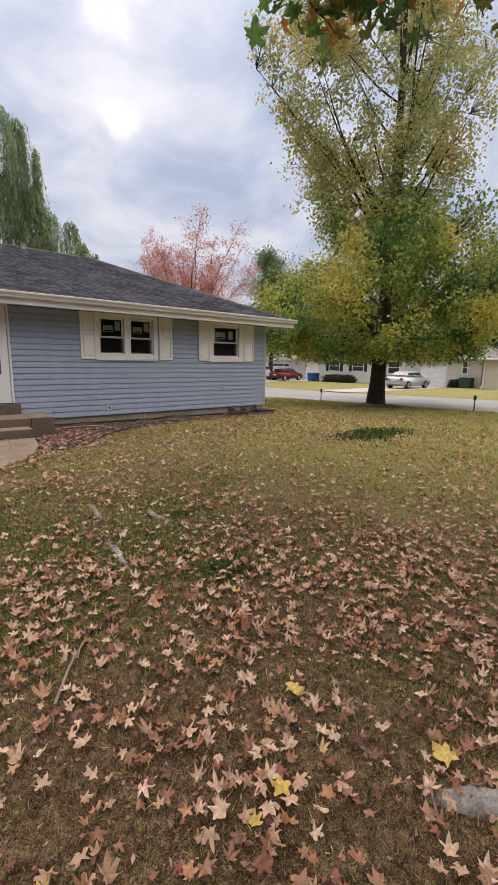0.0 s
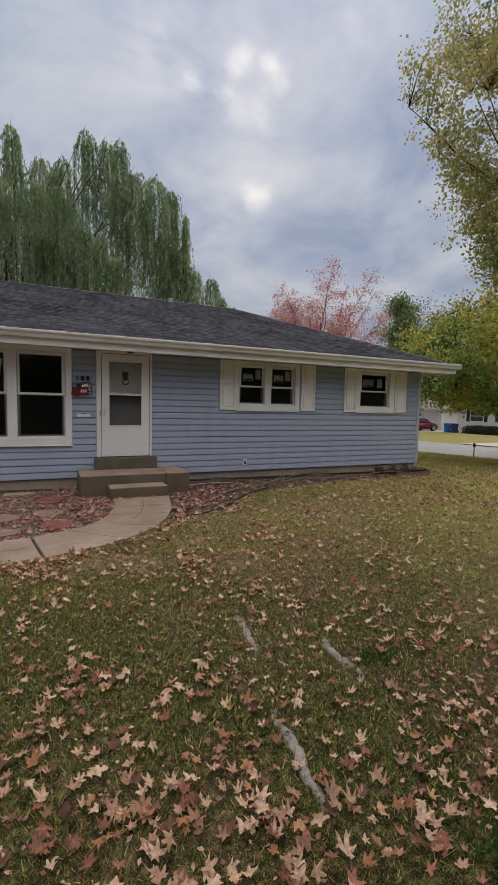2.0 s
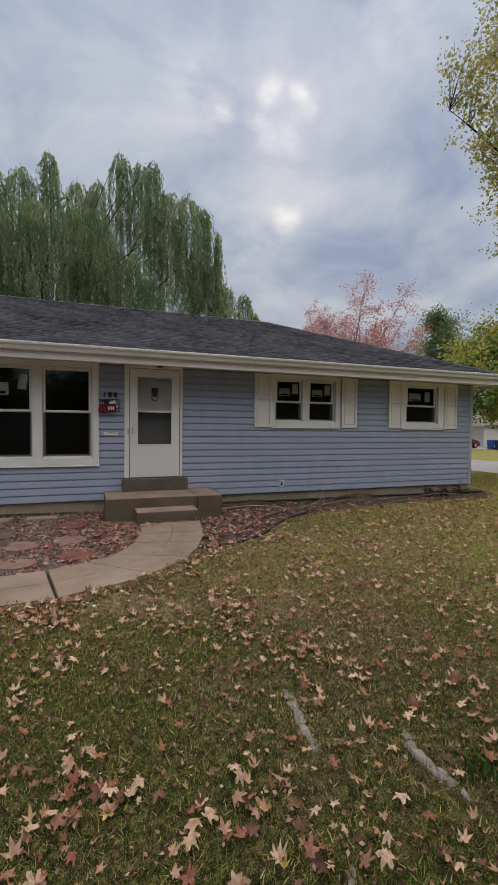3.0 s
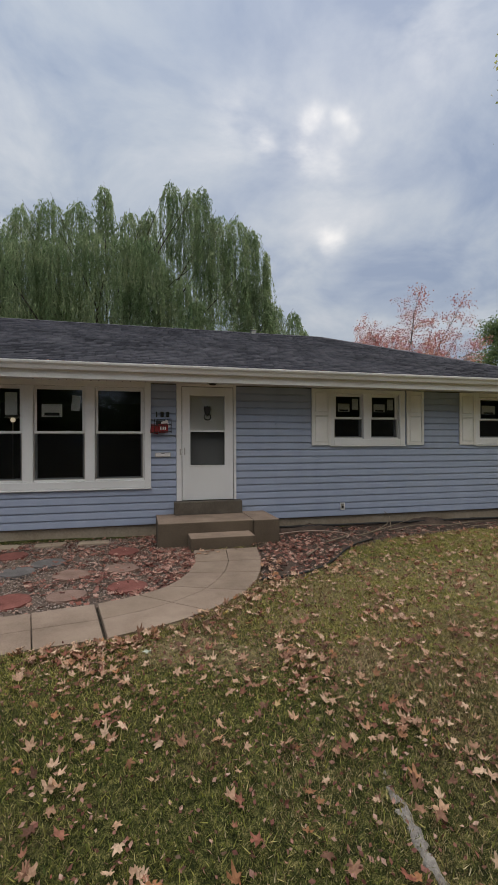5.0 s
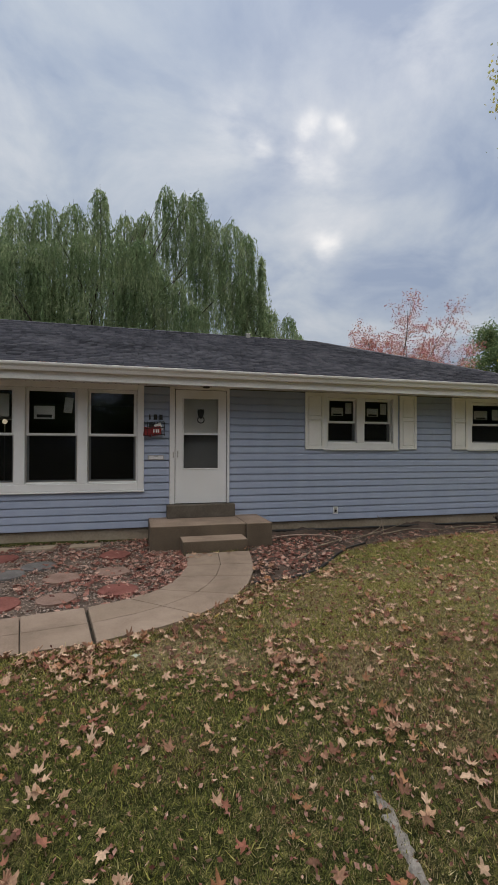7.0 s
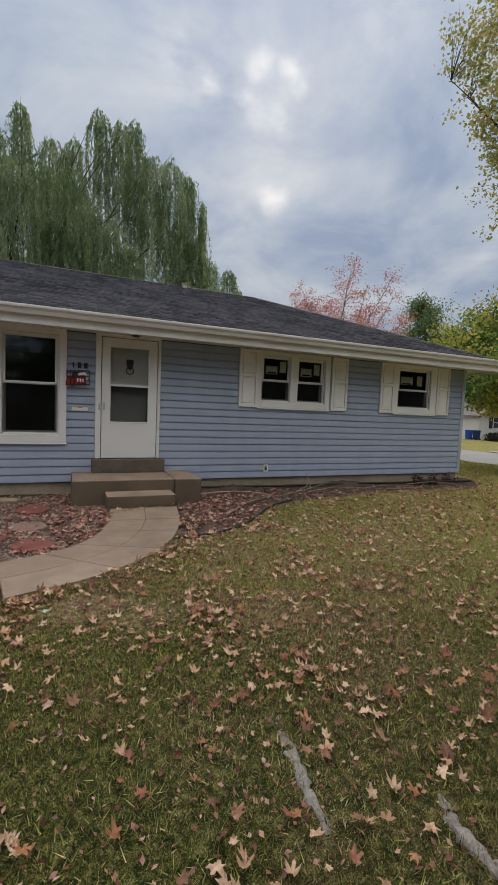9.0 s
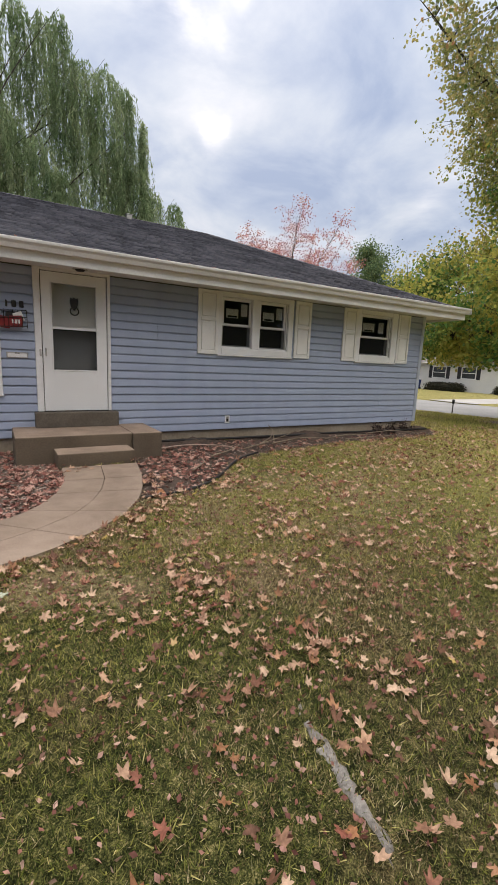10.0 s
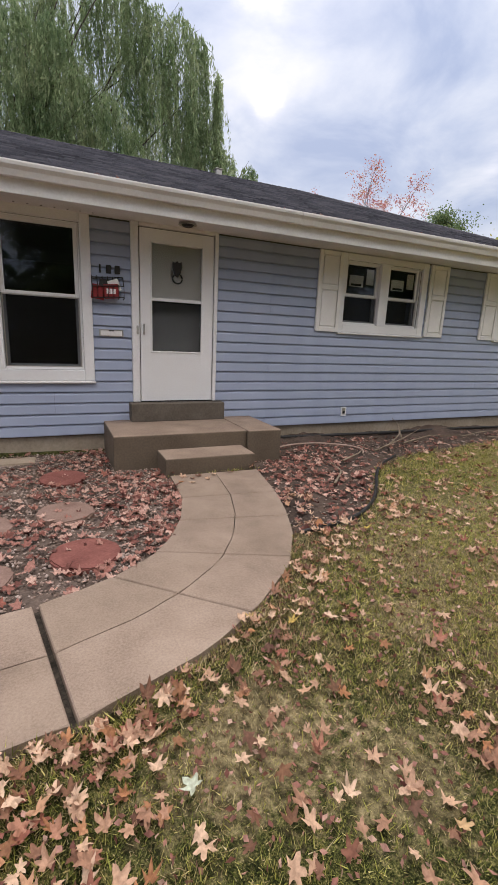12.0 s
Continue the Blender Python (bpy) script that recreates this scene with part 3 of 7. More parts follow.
def build_walk():
    walk_ob = empty("garden_walk", (1.2, 7.5, 0.2), label="curved tan concrete walk of jointed slabs leading to the porch", category="path", kind="structure")
    inv = Matrix.Translation((-1.2, -7.5, -0.2))
    bm = bmesh.new()
    prism(bm, [(x - 1.2, y - 7.5) for x, y in (INNER + OUTER[::-1])], -0.10, -0.015)
    part("joint_fill", bm, M_BARK, walk_ob, "dark soil in the joints")
    spans = [(0, 1), (1, 2.2), (2.2, 3.75), (3.75, 5.2), (5.2, 7), (7, 8), (8, 9), (9, 10), (10, 11), (11, 12)]
    ii = np.arange(len(INNER))
    fi = lambda u: np.array((np.interp(u, ii, [p[0] for p in INNER]), np.interp(u, ii, [p[1] for p in INNER])))
    fo = lambda u: np.array((np.interp(u, ii, [p[0] for p in OUTER]), np.interp(u, ii, [p[1] for p in OUTER])))
    for a, b in spans:
        gap_a = 0.0045
        for lo, hi in ((0.0, 0.5), (0.5, 1.0)):
            us = np.linspace(a + (0.042 if a == 7 else 0.0), b, 7)
            rowA = [fi(u) * (1 - lo) + fo(u) * lo for u in us]
            rowB = [fi(u) * (1 - hi) + fo(u) * hi for u in us]
            c = (np.mean(rowA, 0) + np.mean(rowB, 0)) / 2
            outline = rowA + rowB[::-1]
            shrink = lambda p, g=gap_a: tuple(c + (p - c) * (1 - g / max(0.3, np.linalg.norm(p - c))))
            bm = bmesh.new()
            prism(bm, [shrink(np.array(p)) for p in outline], 0.10, 0.232)
            bmesh.ops.bevel(bm, geom=[e for e in bm.edges if all(v.co.z > 0.2 for v in e.verts)], offset=0.006, segments=1, affect="EDGES")
            bmesh.ops.transform(bm, matrix=inv, verts=bm.verts)
            part("slab", bm, M_WALK, walk_ob)
    return walk_ob


build_walk()


# ---------------------------------------------------------------- the house shell
WIN = [  # glass openings: x0, x1, z0, z1 of the openings cut through the front wall
    (-1.98, 0.74, 1.17, 2.75), (4.26, 5.675, 1.87, 2.745), (7.55, 8.48, 1.87, 2.745)]
DOOR = (1.38, 2.29, 0.79, 2.79)
TOP, BOT = 2.86, 0.40


def wall_with_openings(name, x0, x1, y0, y1, z0, z1, holes, mat, label):
    bm = bmesh.new()
    xs = sorted({x0, x1, *[v for h in holes for v in h[:2]]})
    for a, b in zip(xs, xs[1:]):
        cuts = sorted([(h[2], h[3]) for h in holes if h[0] <= a + 1e-6 and h[1] >= b - 1e-6])
        z = z0
        for lo, hi in cuts + [(z1, z1)]:
            if lo - z > 1e-4:
                box(bm, (a, y0, z), (b, y1, lo))
            z = hi
    return tagged(part(name, bm, mat), label, "wall", kind="structure")


HOLES = WIN + [DOOR]
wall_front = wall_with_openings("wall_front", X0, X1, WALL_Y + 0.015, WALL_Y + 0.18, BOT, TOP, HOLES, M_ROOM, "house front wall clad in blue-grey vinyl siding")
wall_side = part("wall_side", boxes([((X1 - 0.18, WALL_Y + 0.181, BOT), (X1 - 0.015, 18.4, TOP))]), M_SIDING)
tagged(wall_side, "end wall of the house in blue-grey siding", "wall", kind="structure")
tagged(part("wall_west", boxes([((X0 + 0.015, WALL_Y + 0.181, BOT), (X0 + 0.18, 18.4, TOP))]), M_SIDING), "end wall of the house in blue-grey siding", "wall", kind="structure")
tagged(part("wall_back", boxes([((X0, 18.4, BOT), (X1, 18.58, TOP))]), M_SIDING), "back wall of the house in blue-grey siding", "wall", kind="structure")
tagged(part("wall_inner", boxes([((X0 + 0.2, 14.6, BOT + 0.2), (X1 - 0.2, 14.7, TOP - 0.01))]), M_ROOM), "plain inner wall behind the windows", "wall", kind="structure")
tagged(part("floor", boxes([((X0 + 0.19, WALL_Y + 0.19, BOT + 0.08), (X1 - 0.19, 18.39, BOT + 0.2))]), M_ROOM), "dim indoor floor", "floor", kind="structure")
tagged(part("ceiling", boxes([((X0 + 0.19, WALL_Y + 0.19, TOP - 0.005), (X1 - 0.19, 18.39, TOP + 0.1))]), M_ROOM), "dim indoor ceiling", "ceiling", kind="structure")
tagged(part("foundation", boxes([((X0 + 0.03, WALL_Y + 0.03, 0.02), (X1 - 0.03, 18.55, BOT - 0.002))], 0.01), M_FOUND), "stained concrete foundation strip below the siding", "foundation", kind="structure")

# roof: hipped, with shingle courses
EAVE_Y, EAVE_X, EAVE_Z = 9.74, 10.17, 3.0
RIDGE_Y, RIDGE_Z, RIDGE_X = 14.4, 4.86, 5.75
BACK_Y, WEST_X = 2 * RIDGE_Y - EAVE_Y, -9.62


def build_roof():
    bm = bmesh.new()
    v = [bm.verts.new(p) for p in ((WEST_X, EAVE_Y, EAVE_Z), (EAVE_X, EAVE_Y, EAVE_Z), (EAVE_X, BACK_Y, EAVE_Z), (WEST_X, BACK_Y, EAVE_Z),
                                   (WEST_X + EAVE_X - RIDGE_X, RIDGE_Y, RIDGE_Z), (RIDGE_X, RIDGE_Y, RIDGE_Z))]
    for f in ((0, 1, 5, 4), (1, 2, 5), (2, 3, 4, 5), (3, 0, 4), (3, 2, 1, 0)):
        bm.faces.new([v[i] for i in f])
    ob = part("roof", bm, M_SHINGLE)
    return tagged(ob, "low hipped roof of worn charcoal asphalt shingles", "roof", kind="structure")


roof = build_roof()

# soffit, fascia, gutter
soffit = part("soffit", boxes([((WEST_X + 0.03, EAVE_Y + 0.03, TOP - 0.02), (EAVE_X - 0.03, WALL_Y + 0.01, TOP - 0.003)), ((X1 + 0.002, WALL_Y + 0.012, TOP - 0.02), (EAVE_X - 0.03, BACK_Y, TOP - 0.003))]), M_TRIM)
tagged(soffit, "white boarded soffit under the eaves", "soffit", kind="structure")
fascia = part("fascia", boxes([((WEST_X, EAVE_Y + 0.005, 2.79), (EAVE_X, EAVE_Y + 0.028, 2.995)), ((EAVE_X - 0.025, EAVE_Y + 0.03, 2.79), (EAVE_X, BACK_Y, 2.995))], 0.003), M_TRIM)
tagged(fascia, "white fascia board behind the gutter", "fascia", kind="structure")


def gutter_profile(length):
    """K-style gutter along +x, back edge at y = 0, top at z = 0; open above."""
    prof = [(0, 0), (0, -0.115), (-0.065, -0.115), (-0.075, -0.09), (-0.085, -0.065), (-0.112, -0.035), (-0.118, -0.012), (-0.118, 0.0), (-0.108, 0.004), (-0.105, -0.006)]
    bm = bmesh.new()
    rows = [[bm.verts.new((x, y, z)) for y, z in prof] for x in (0, length)]
    for i in range(len(prof) - 1):
        bm.faces.new((rows[0][i], rows[0][i + 1], rows[1][i + 1], rows[1][i]))
    for r in rows:
        bm.faces.new(r)
    return bm


gutter = part("gutter", gutter_profile(EAVE_X - WEST_X + 0.04), M_TRIM)
gutter.location = (WEST_X, EAVE_Y + 0.002, 3.03)
for gx in (WEST_X + 6.0, 3.1, 8.25):
    band = part("seam_band", gutter_profile(0.09), M_TRIM, gutter)
    band.matrix_basis = Matrix.Translation((gx - WEST_X, -0.0015, -0.0015)) @ Matrix.Diagonal((1, 1.025, 1.025, 1))
part("end_cap", boxes([((EAVE_X - WEST_X + 0.041, -0.118, -0.115), (EAVE_X - WEST_X + 0.047, 0.0, 0.004))], 0.002), M_TRIM, gutter)
for k in range(18):
    part("hanger", boxes([((0.4 + k * 1.05, -0.112, -0.012), (0.425 + k * 1.05, 0.0, -0.006))]), M_METAL, gutter)
tagged(gutter, "white metal rain gutter along the front eave", "gutter")


# ---------------------------------------------------------------- windows, shutters, door
def window_unit(number, x0, x1, z0, z1, lights, rail, label, stickers):
    """A white vinyl window: casing, and double-hung lights given by their glass x ranges."""
    (ox0, ox1, oz0, oz1) = WIN[number - 1]
    w = empty("window_%d" % number, ((x0 + x1) / 2, WALL_Y, z0), label=label, category="window", kind="structure")
    inv = Matrix.Translation(-w.location)

    def add(name, bm, mat, parent=w, text=""):
        bmesh.ops.transform(bm, matrix=inv, verts=bm.verts)
        return part(name, bm, mat, parent, text)

    y = WALL_Y
    add("casing", frame_bm(x0, x1, z0, z1, y - 0.035, y + 0.012, (ox0 - x0, x1 - ox1, oz0 - z0, z1 - oz1), 0.006), M_WHITE)
    add("sill", boxes([((x0 - 0.01, y - 0.055, z0 - 0.028), (x1 + 0.01, y + 0.0, z0 - 0.002))], 0.006), M_WHITE)
    edges = [ox0] + [(a[1] + b[0]) / 2 for a, b in zip(lights, lights[1:])] + [ox1]
    for i, m in enumerate(edges[1:-1]):
        half = (lights[i + 1][0] - lights[i][1]) / 2 - 0.045
        add("mullion", boxes([((m - half, y - 0.03, oz0), (m + half, y + 0.10, oz1))], 0.006), M_WHITE)
    add("jamb", frame_bm(ox0 + 0.001, ox1 - 0.001, oz0 + 0.001, oz1 - 0.001, y + 0.013, y + 0.12, (0.02, 0.02, 0.03, 0.02), 0.002), M_WHITE)
    for (gx0, gx1), (gz0, gz1), papers in zip(lights, [(z0 + 0.187, z1 - 0.155) if number == 1 else (z0 + 0.17, z1 - 0.14)] * 9, stickers):
        upper = add("upper_sash", frame_bm(gx0 - 0.04, gx1 + 0.04, rail - 0.015, gz1 + 0.04, y + 0.028, y + 0.062, (0.04, 0.04, 0.035, 0.04), 0.004), M_WHITE)
        lower = add("lower_sash", frame_bm(gx0 - 0.04, gx1 + 0.04, gz0 - 0.045, rail + 0.015, y + 0.066, y + 0.10, (0.04, 0.04, 0.045, 0.035), 0.004), M_WHITE)
        pu = add("pane", pane_bm(gx0 - 0.003, gx1 + 0.003, y + 0.045, rail + 0.018, gz1 + 0.003), M_GLASS, upper)
        pl = add("pane", pane_bm(gx0 - 0.003, gx1 + 0.003, y + 0.084, gz0 - 0.003, rail - 0.018), M_GLASS, lower)
        sc = add("insect_screen", pane_bm(gx0 - 0.035, gx1 + 0.035, y + 0.031, gz0 - 0.04, rail - 0.018), M_SCREEN, w, "fine dark insect screen")
        for o in (pu, pl, sc):
            o.visible_shadow = False
        add("screen_frame", frame_bm(gx0 - 0.038, gx1 + 0.038, gz0 - 0.042, rail - 0.016, y + 0.024, y + 0.036, (0.014, 0.014, 0.02, 0.012), 0.002), M_METAL)
        for (u0, u1, v0, v1, lean) in papers:
            bm = bmesh.new()
            W, H = gx1 - gx0, gz1 - rail
            box(bm, (gx0 + u0 * W, y + 0.050, rail + v0 * H), (gx0 + u1 * W, y + 0.051, rail + v1 * H))
            c = bm.verts[:][0].co.copy()
            bmesh.ops.rotate(bm, cent=c, matrix=Matrix.Rotation(radians(lean), 3, "Y"), verts=bm.verts)
            add("sticker", bm, M_PAPER, upper, "white paper label stuck inside the glass")
            if u1 - u0 > 0.33:
                add("print_bar", boxes([((gx0 + (u0 + 0.06) * W, y + 0.0485, rail + (v0 + 0.03) * H), (gx0 + (u1 - 0.06) * W, y + 0.0495, rail + (v0 + 0.10) * H))]), M_BLACK, upper)
    return w


P_A, P_B, P_N = [(0.10, 0.55, 0.36, 0.66, 0), (0.74, 0.93, 0.52, 0.88, 6)], [(0.10, 0.58, 0.30, 0.68, 0), (0.68, 0.94, 0.40, 0.92, 0)], []
window_unit(1, -2.09, 0.848, 1.047, 2.846, [(-1.917, -1.219), (-0.967, -0.268), (-0.018, 0.677)], 1.985, "large white three-part double-hung window, dark inside, with paper labels", [P_B, P_A, P_N])
window_unit(2, 4.185, 5.785, 1.757, 2.832, [(4.325, 4.835), (5.09, 5.60)], 2.28, "white twin double-hung window with paper labels on the upper glass", [P_B, P_B])
window_unit(3, 7.445, 8.655, 1.757, 2.832, [(7.63, 8.40)], 2.28, "white single double-hung window with paper labels", [[(0.06, 0.50, 0.28, 0.72, 0), (0.66, 0.86, 0.25, 0.80, 0)]])


def shutter_thing():
    """Cream shutter with two raised panels; origin at its lower left, against the wall."""
    sh = empty("shutter", (0, 0, 0), label="cream moulded shutter with two raised panels, slightly weathered", category="shutter", group="window shutters")
    W, H = 0.385, 1.075
    part("shutter_frame", boxes([((0, -0.03, 0), (0.055, 0, H)), ((W - 0.055, -0.03, 0), (W, 0, H)), ((0.055, -0.03, 0), (W - 0.055, 0, 0.06)), ((0.055, -0.03, H - 0.06), (W - 0.055, 0, H)), ((0.055, -0.03, 0.565), (W - 0.055, 0, 0.625))], 0.004), M_SHUTTER, sh)
    part("backing", boxes([((0.05, -0.012, 0.05), (W - 0.05, -0.002, H - 0.05))]), M_SHUTTER, sh)
    for z0, z1 in ((0.075, 0.55), (0.64, H - 0.075)):
        part("raised_panel", boxes([((0.07, -0.026, z0), (W - 0.07, -0.010, z1))], 0.012), M_SHUTTER, sh)
    return sh


first = shutter_thing()
first.location = (3.80, WALL_Y - 0.016, 1.752)
for x in (5.825, 7.055, 8.665):
    copy_thing(first, pose(x, WALL_Y - 0.016, 1.752))


def build_door():
    d = empty("door_1", (1.83, WALL_Y, 0.79), label="closed white storm door with a glazed upper half and metal crest", category="door", kind="structure")
    inv = Matrix.Translation(-d.location)

    def add(name, bm, mat, parent=d, text="", smooth=False):
        bmesh.ops.transform(bm, matrix=inv, verts=bm.verts)
        return part(name, bm, mat, parent, text, smooth)

    y = WALL_Y
    add("casing", boxes([((1.284, y - 0.035, 0.79), (1.372, y + 0.02, 2.85)), ((2.298, y - 0.035, 0.79), (2.345, y + 0.02, 2.85)), ((1.372, y - 0.035, 2.80), (2.298, y + 0.02, 2.85))], 0.006), M_TRIM)
    gx0, gx1, gz0, gz1, mid = 1.525, 2.135, 1.41, 2.635, 2.015
    slab = add("door_leaf", boxes([((1.384, y - 0.022, 0.80), (gx0, y + 0.015, 2.788)), ((gx1, y - 0.022, 0.80), (2.286, y + 0.015, 2.788)),
                                   ((gx0, y - 0.022, 0.80), (gx1, y + 0.015, gz0)), ((gx0, y - 0.022, gz1), (gx1, y + 0.015, 2.788)), ((gx0, y - 0.02, mid - 0.018), (gx1, y + 0.012, mid + 0.018))], 0.0006), M_WHITE)
    add("glazing_bead", frame_bm(gx0 - 0.02, gx1 + 0.02, gz0 - 0.02, gz1 + 0.02, y - 0.030, y - 0.020, (0.02, 0.02, 0.02, 0.02), 0.004), M_WHITE)
    p = add("pane", pane_bm(gx0, gx1, y - 0.002, mid + 0.018, gz1), M_GLASS)
    q = add("pane", pane_bm(gx0, gx1, y - 0.002, gz0, mid - 0.018), M_GLASS)
    s = add("insect_screen", pane_bm(gx0, gx1, y - 0.0115, gz0, mid - 0.018), M_SCREEN, d, "dark insect screen")
    for o in (p, q, s):
        o.visible_shadow = False
    # upper half set nearer the glass so that more light reaches it
    add("inner_door", boxes([((1.39, y + 0.11, 0.80), (2.28, y + 0.15, 1.99)), ((1.39, y + 0.045, 1.995), (2.28, y + 0.085, 2.78))], 0.004), M_CURTAIN, d, "pale inner door behind the storm glass")
    # crest hung on the inner glass: shield with crown and ring
    bm = bmesh.new()
    out = [(-0.055, 0.10), (-0.06, 0.03), (-0.04, -0.04), (0, -0.085), (0.04, -0.04), (0.06, 0.03), (0.055, 0.10), (0.02, 0.085), (0, 0.11), (-0.02, 0.085)]
    f = [bm.verts.new((1.825 + a, y - 0.026, 2.36 + b)) for a, b in out]
    g = [bm.verts.new((1.825 + a * 0.8, y - 0.040, 2.365 + b * 0.8)) for a, b in out]
    k = len(out)
    bm.faces.new(g)
    for i in range(k):
        bm.faces.new((f[i], f[(i + 1) % k], g[(i + 1) % k], g[i]))
    bmesh.ops.recalc_face_normals(bm, faces=bm.faces)
    crest = add("crest", bm, M_BLACK, d, "dark metal crest-shaped door knocker")
    ring = [(np.array((1.825 + 0.058 * math.cos(t), y - 0.042, 2.265 + 0.055 * math.sin(t))), 0.010) for t in np.linspace(0.9, -4.0, 20)]
    V, F = tubes([ring], 6)
    linked("knocker_ring", np_mesh("knocker_ring", V - np.array(d.location), F, M_BLACK, True), d, label="black ring of the knocker")
    add("handle", boxes([((1.412, y - 0.060, 1.60), (1.430, y - 0.045, 1.72)), ((1.412, y - 0.046, 1.61), (1.430, y - 0.020, 1.63)), ((1.412, y - 0.046, 1.69), (1.430, y - 0.020, 1.71))], 0.004), M_METAL)
    add("latch_plate", boxes([((1.335, y - 0.040, 1.60), (1.360, y - 0.034, 1.70))], 0.002), M_METAL)
    return d


build_door()


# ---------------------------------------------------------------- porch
# tops paler than the sides: worn paint, and light from above put into colour
M_PORCHTOP = material("worn_lit_tan_paint", two_scale((0.18, 0.128, 0.098), (0.37, 0.278, 0.215), 2.5, 60), 0.75, bump=fine_bump(140))
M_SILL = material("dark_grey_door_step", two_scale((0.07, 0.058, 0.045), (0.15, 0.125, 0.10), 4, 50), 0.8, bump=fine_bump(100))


def build_porch():
    p = empty("porch", (1.9, 9.9, 0.2), label="low brown-painted concrete porch with one step", category="porch", kind="structure")
    inv = Matrix.Translation(-p.location)

    def add(name, lo, hi, bevel, mat=M_PORCH):
        bm = boxes([(lo, hi)], bevel, 2)
        bmesh.ops.transform(bm, matrix=inv, verts=bm.verts)
        return part(name, bm, mat, p)

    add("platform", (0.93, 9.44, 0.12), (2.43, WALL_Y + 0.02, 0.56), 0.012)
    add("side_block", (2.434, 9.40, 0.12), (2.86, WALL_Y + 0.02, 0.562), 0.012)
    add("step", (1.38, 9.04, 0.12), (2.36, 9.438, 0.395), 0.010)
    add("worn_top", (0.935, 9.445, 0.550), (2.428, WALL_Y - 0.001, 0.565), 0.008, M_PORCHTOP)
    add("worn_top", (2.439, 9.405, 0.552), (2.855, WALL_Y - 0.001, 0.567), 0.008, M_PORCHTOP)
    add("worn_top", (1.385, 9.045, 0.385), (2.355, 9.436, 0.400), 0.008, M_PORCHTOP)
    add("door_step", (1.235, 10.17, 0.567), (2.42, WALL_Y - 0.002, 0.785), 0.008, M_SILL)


build_porch()


# ---------------------------------------------------------------- trees
def bend(rng, start, heading, length, r0, r1, steps=7, wander=0.12, lift=0.0):
    """A wandering tapered limb: list of (point, radius)."""
    p, d = np.array(start, float), np.array(heading, float)
    d /= np.linalg.norm(d)
    out = [(p.copy(), r0)]
    for i in range(steps):
        d = d + rng.normal(0, wander, 3)
        d[2] += lift
        d /= np.linalg.norm(d)
        p = p + d * length / steps
        out.append((p.copy(), r0 + (r1 - r0) * (i + 1) / steps))
    return out


def broad_tree(name, base, height, profile, first_limb, limbs, trunk_r, leaf, count, mats, seed, label, spread=0.35, steep=0.75, clump=0.45, twigs=6, lean=(0, 0), tuft=0):
    """A tree with trunk, ascending limbs, twigs and clumps of leaves. profile(h) is the half-width at height share h."""
    rng = np.random.default_rng(seed)
    bx, by, bz = base
    t = empty(name, base, label=label, category="tree")
    trunk = [(np.array((lean[0] * s * s + 0.10 * math.sin(5 * s), lean[1] * s * s + 0.1 * math.cos(4 * s) - 0.1, height * 0.97 * s - 0.15 * (s == 0))), trunk_r * (1.0 - 0.93 * s) * (1.45 if s == 0 else 1)) for s in np.linspace(0, 1, 16)]
    paths, tips, small = [trunk], [], []
    for i in range(limbs):
        h = first_limb + (0.97 - first_limb) * (i + rng.uniform(-0.3, 0.3)) / limbs
        a = i * 2.399 + rng.uniform(-0.4, 0.4)
        w = profile(h) * rng.uniform(0.75, 1.08)
        rise = w * steep * rng.uniform(0.6, 1.3)
        hz = max(h * height - rise * 0.8, first_limb * height * rng.uniform(0.9, 1.15))
        k = min(15, max(0, hz / (height * 0.97) * 15))
        p0 = trunk[int(k)][0] * (1 - k % 1) + trunk[min(15, int(k) + 1)][0] * (k % 1)
        end = np.array((math.cos(a) * w, math.sin(a) * w, hz + rise)) + np.array((p0[0], p0[1], 0))
        d = end - p0
        r = max(0.03, trunk_r * (1 - hz / height) * 0.36)
        limb = bend(rng, p0, d, np.linalg.norm(d), r, 0.012, 8, 0.10, 0.02)
        paths.append(limb)
        for q, (pp, rr) in enumerate(limb[2:]):
            for _ in range(twigs):
                dd = (limb[min(q + 3, 8)][0] - limb[q + 1][0])
                dd = dd / (np.linalg.norm(dd) + 1e-9) + rng.normal(0, 0.75, 3)
                ln = rng.uniform(0.35, 1.0) * spread * w * (1.15 - 0.07 * q) + 0.3
                tw = bend(rng, pp, dd, ln, min(rr * 0.6, 0.016), 0.003, 4, 0.22, 0.03)
                small.append(tw)
                tips += [tw[2][0], tw[3][0], tw[4][0], tw[4][0]]
    V, F = tubes(paths, 9)
    linked("trunk", np_mesh("trunk", V, F, M_BARK, True), t)
    V, F = tubes([tw[::2] for tw in small], 3)
    tagged(linked("twig_mass", np_mesh("twig_mass", V, F, M_BARK), t), kind="stuff")
    tips = np.array(tips)
    heart = tips[rng.integers(0, len(tips), max(1, int(count / tuft)))] if tuft else tips
    girth = rng.uniform(0.6, 1.3, len(heart))
    which = rng.integers(0, len(heart), count)
    pick = heart[which] + rng.normal(0, clump, (count, 3)) * np.array((1, 1, 0.75)) * girth[which][:, None]
    V, F = diamonds(pick, leaf, rng, 0.75, 0.35)
    linked("crown", np_mesh("crown", V, F, mats[0]), t)
    return t


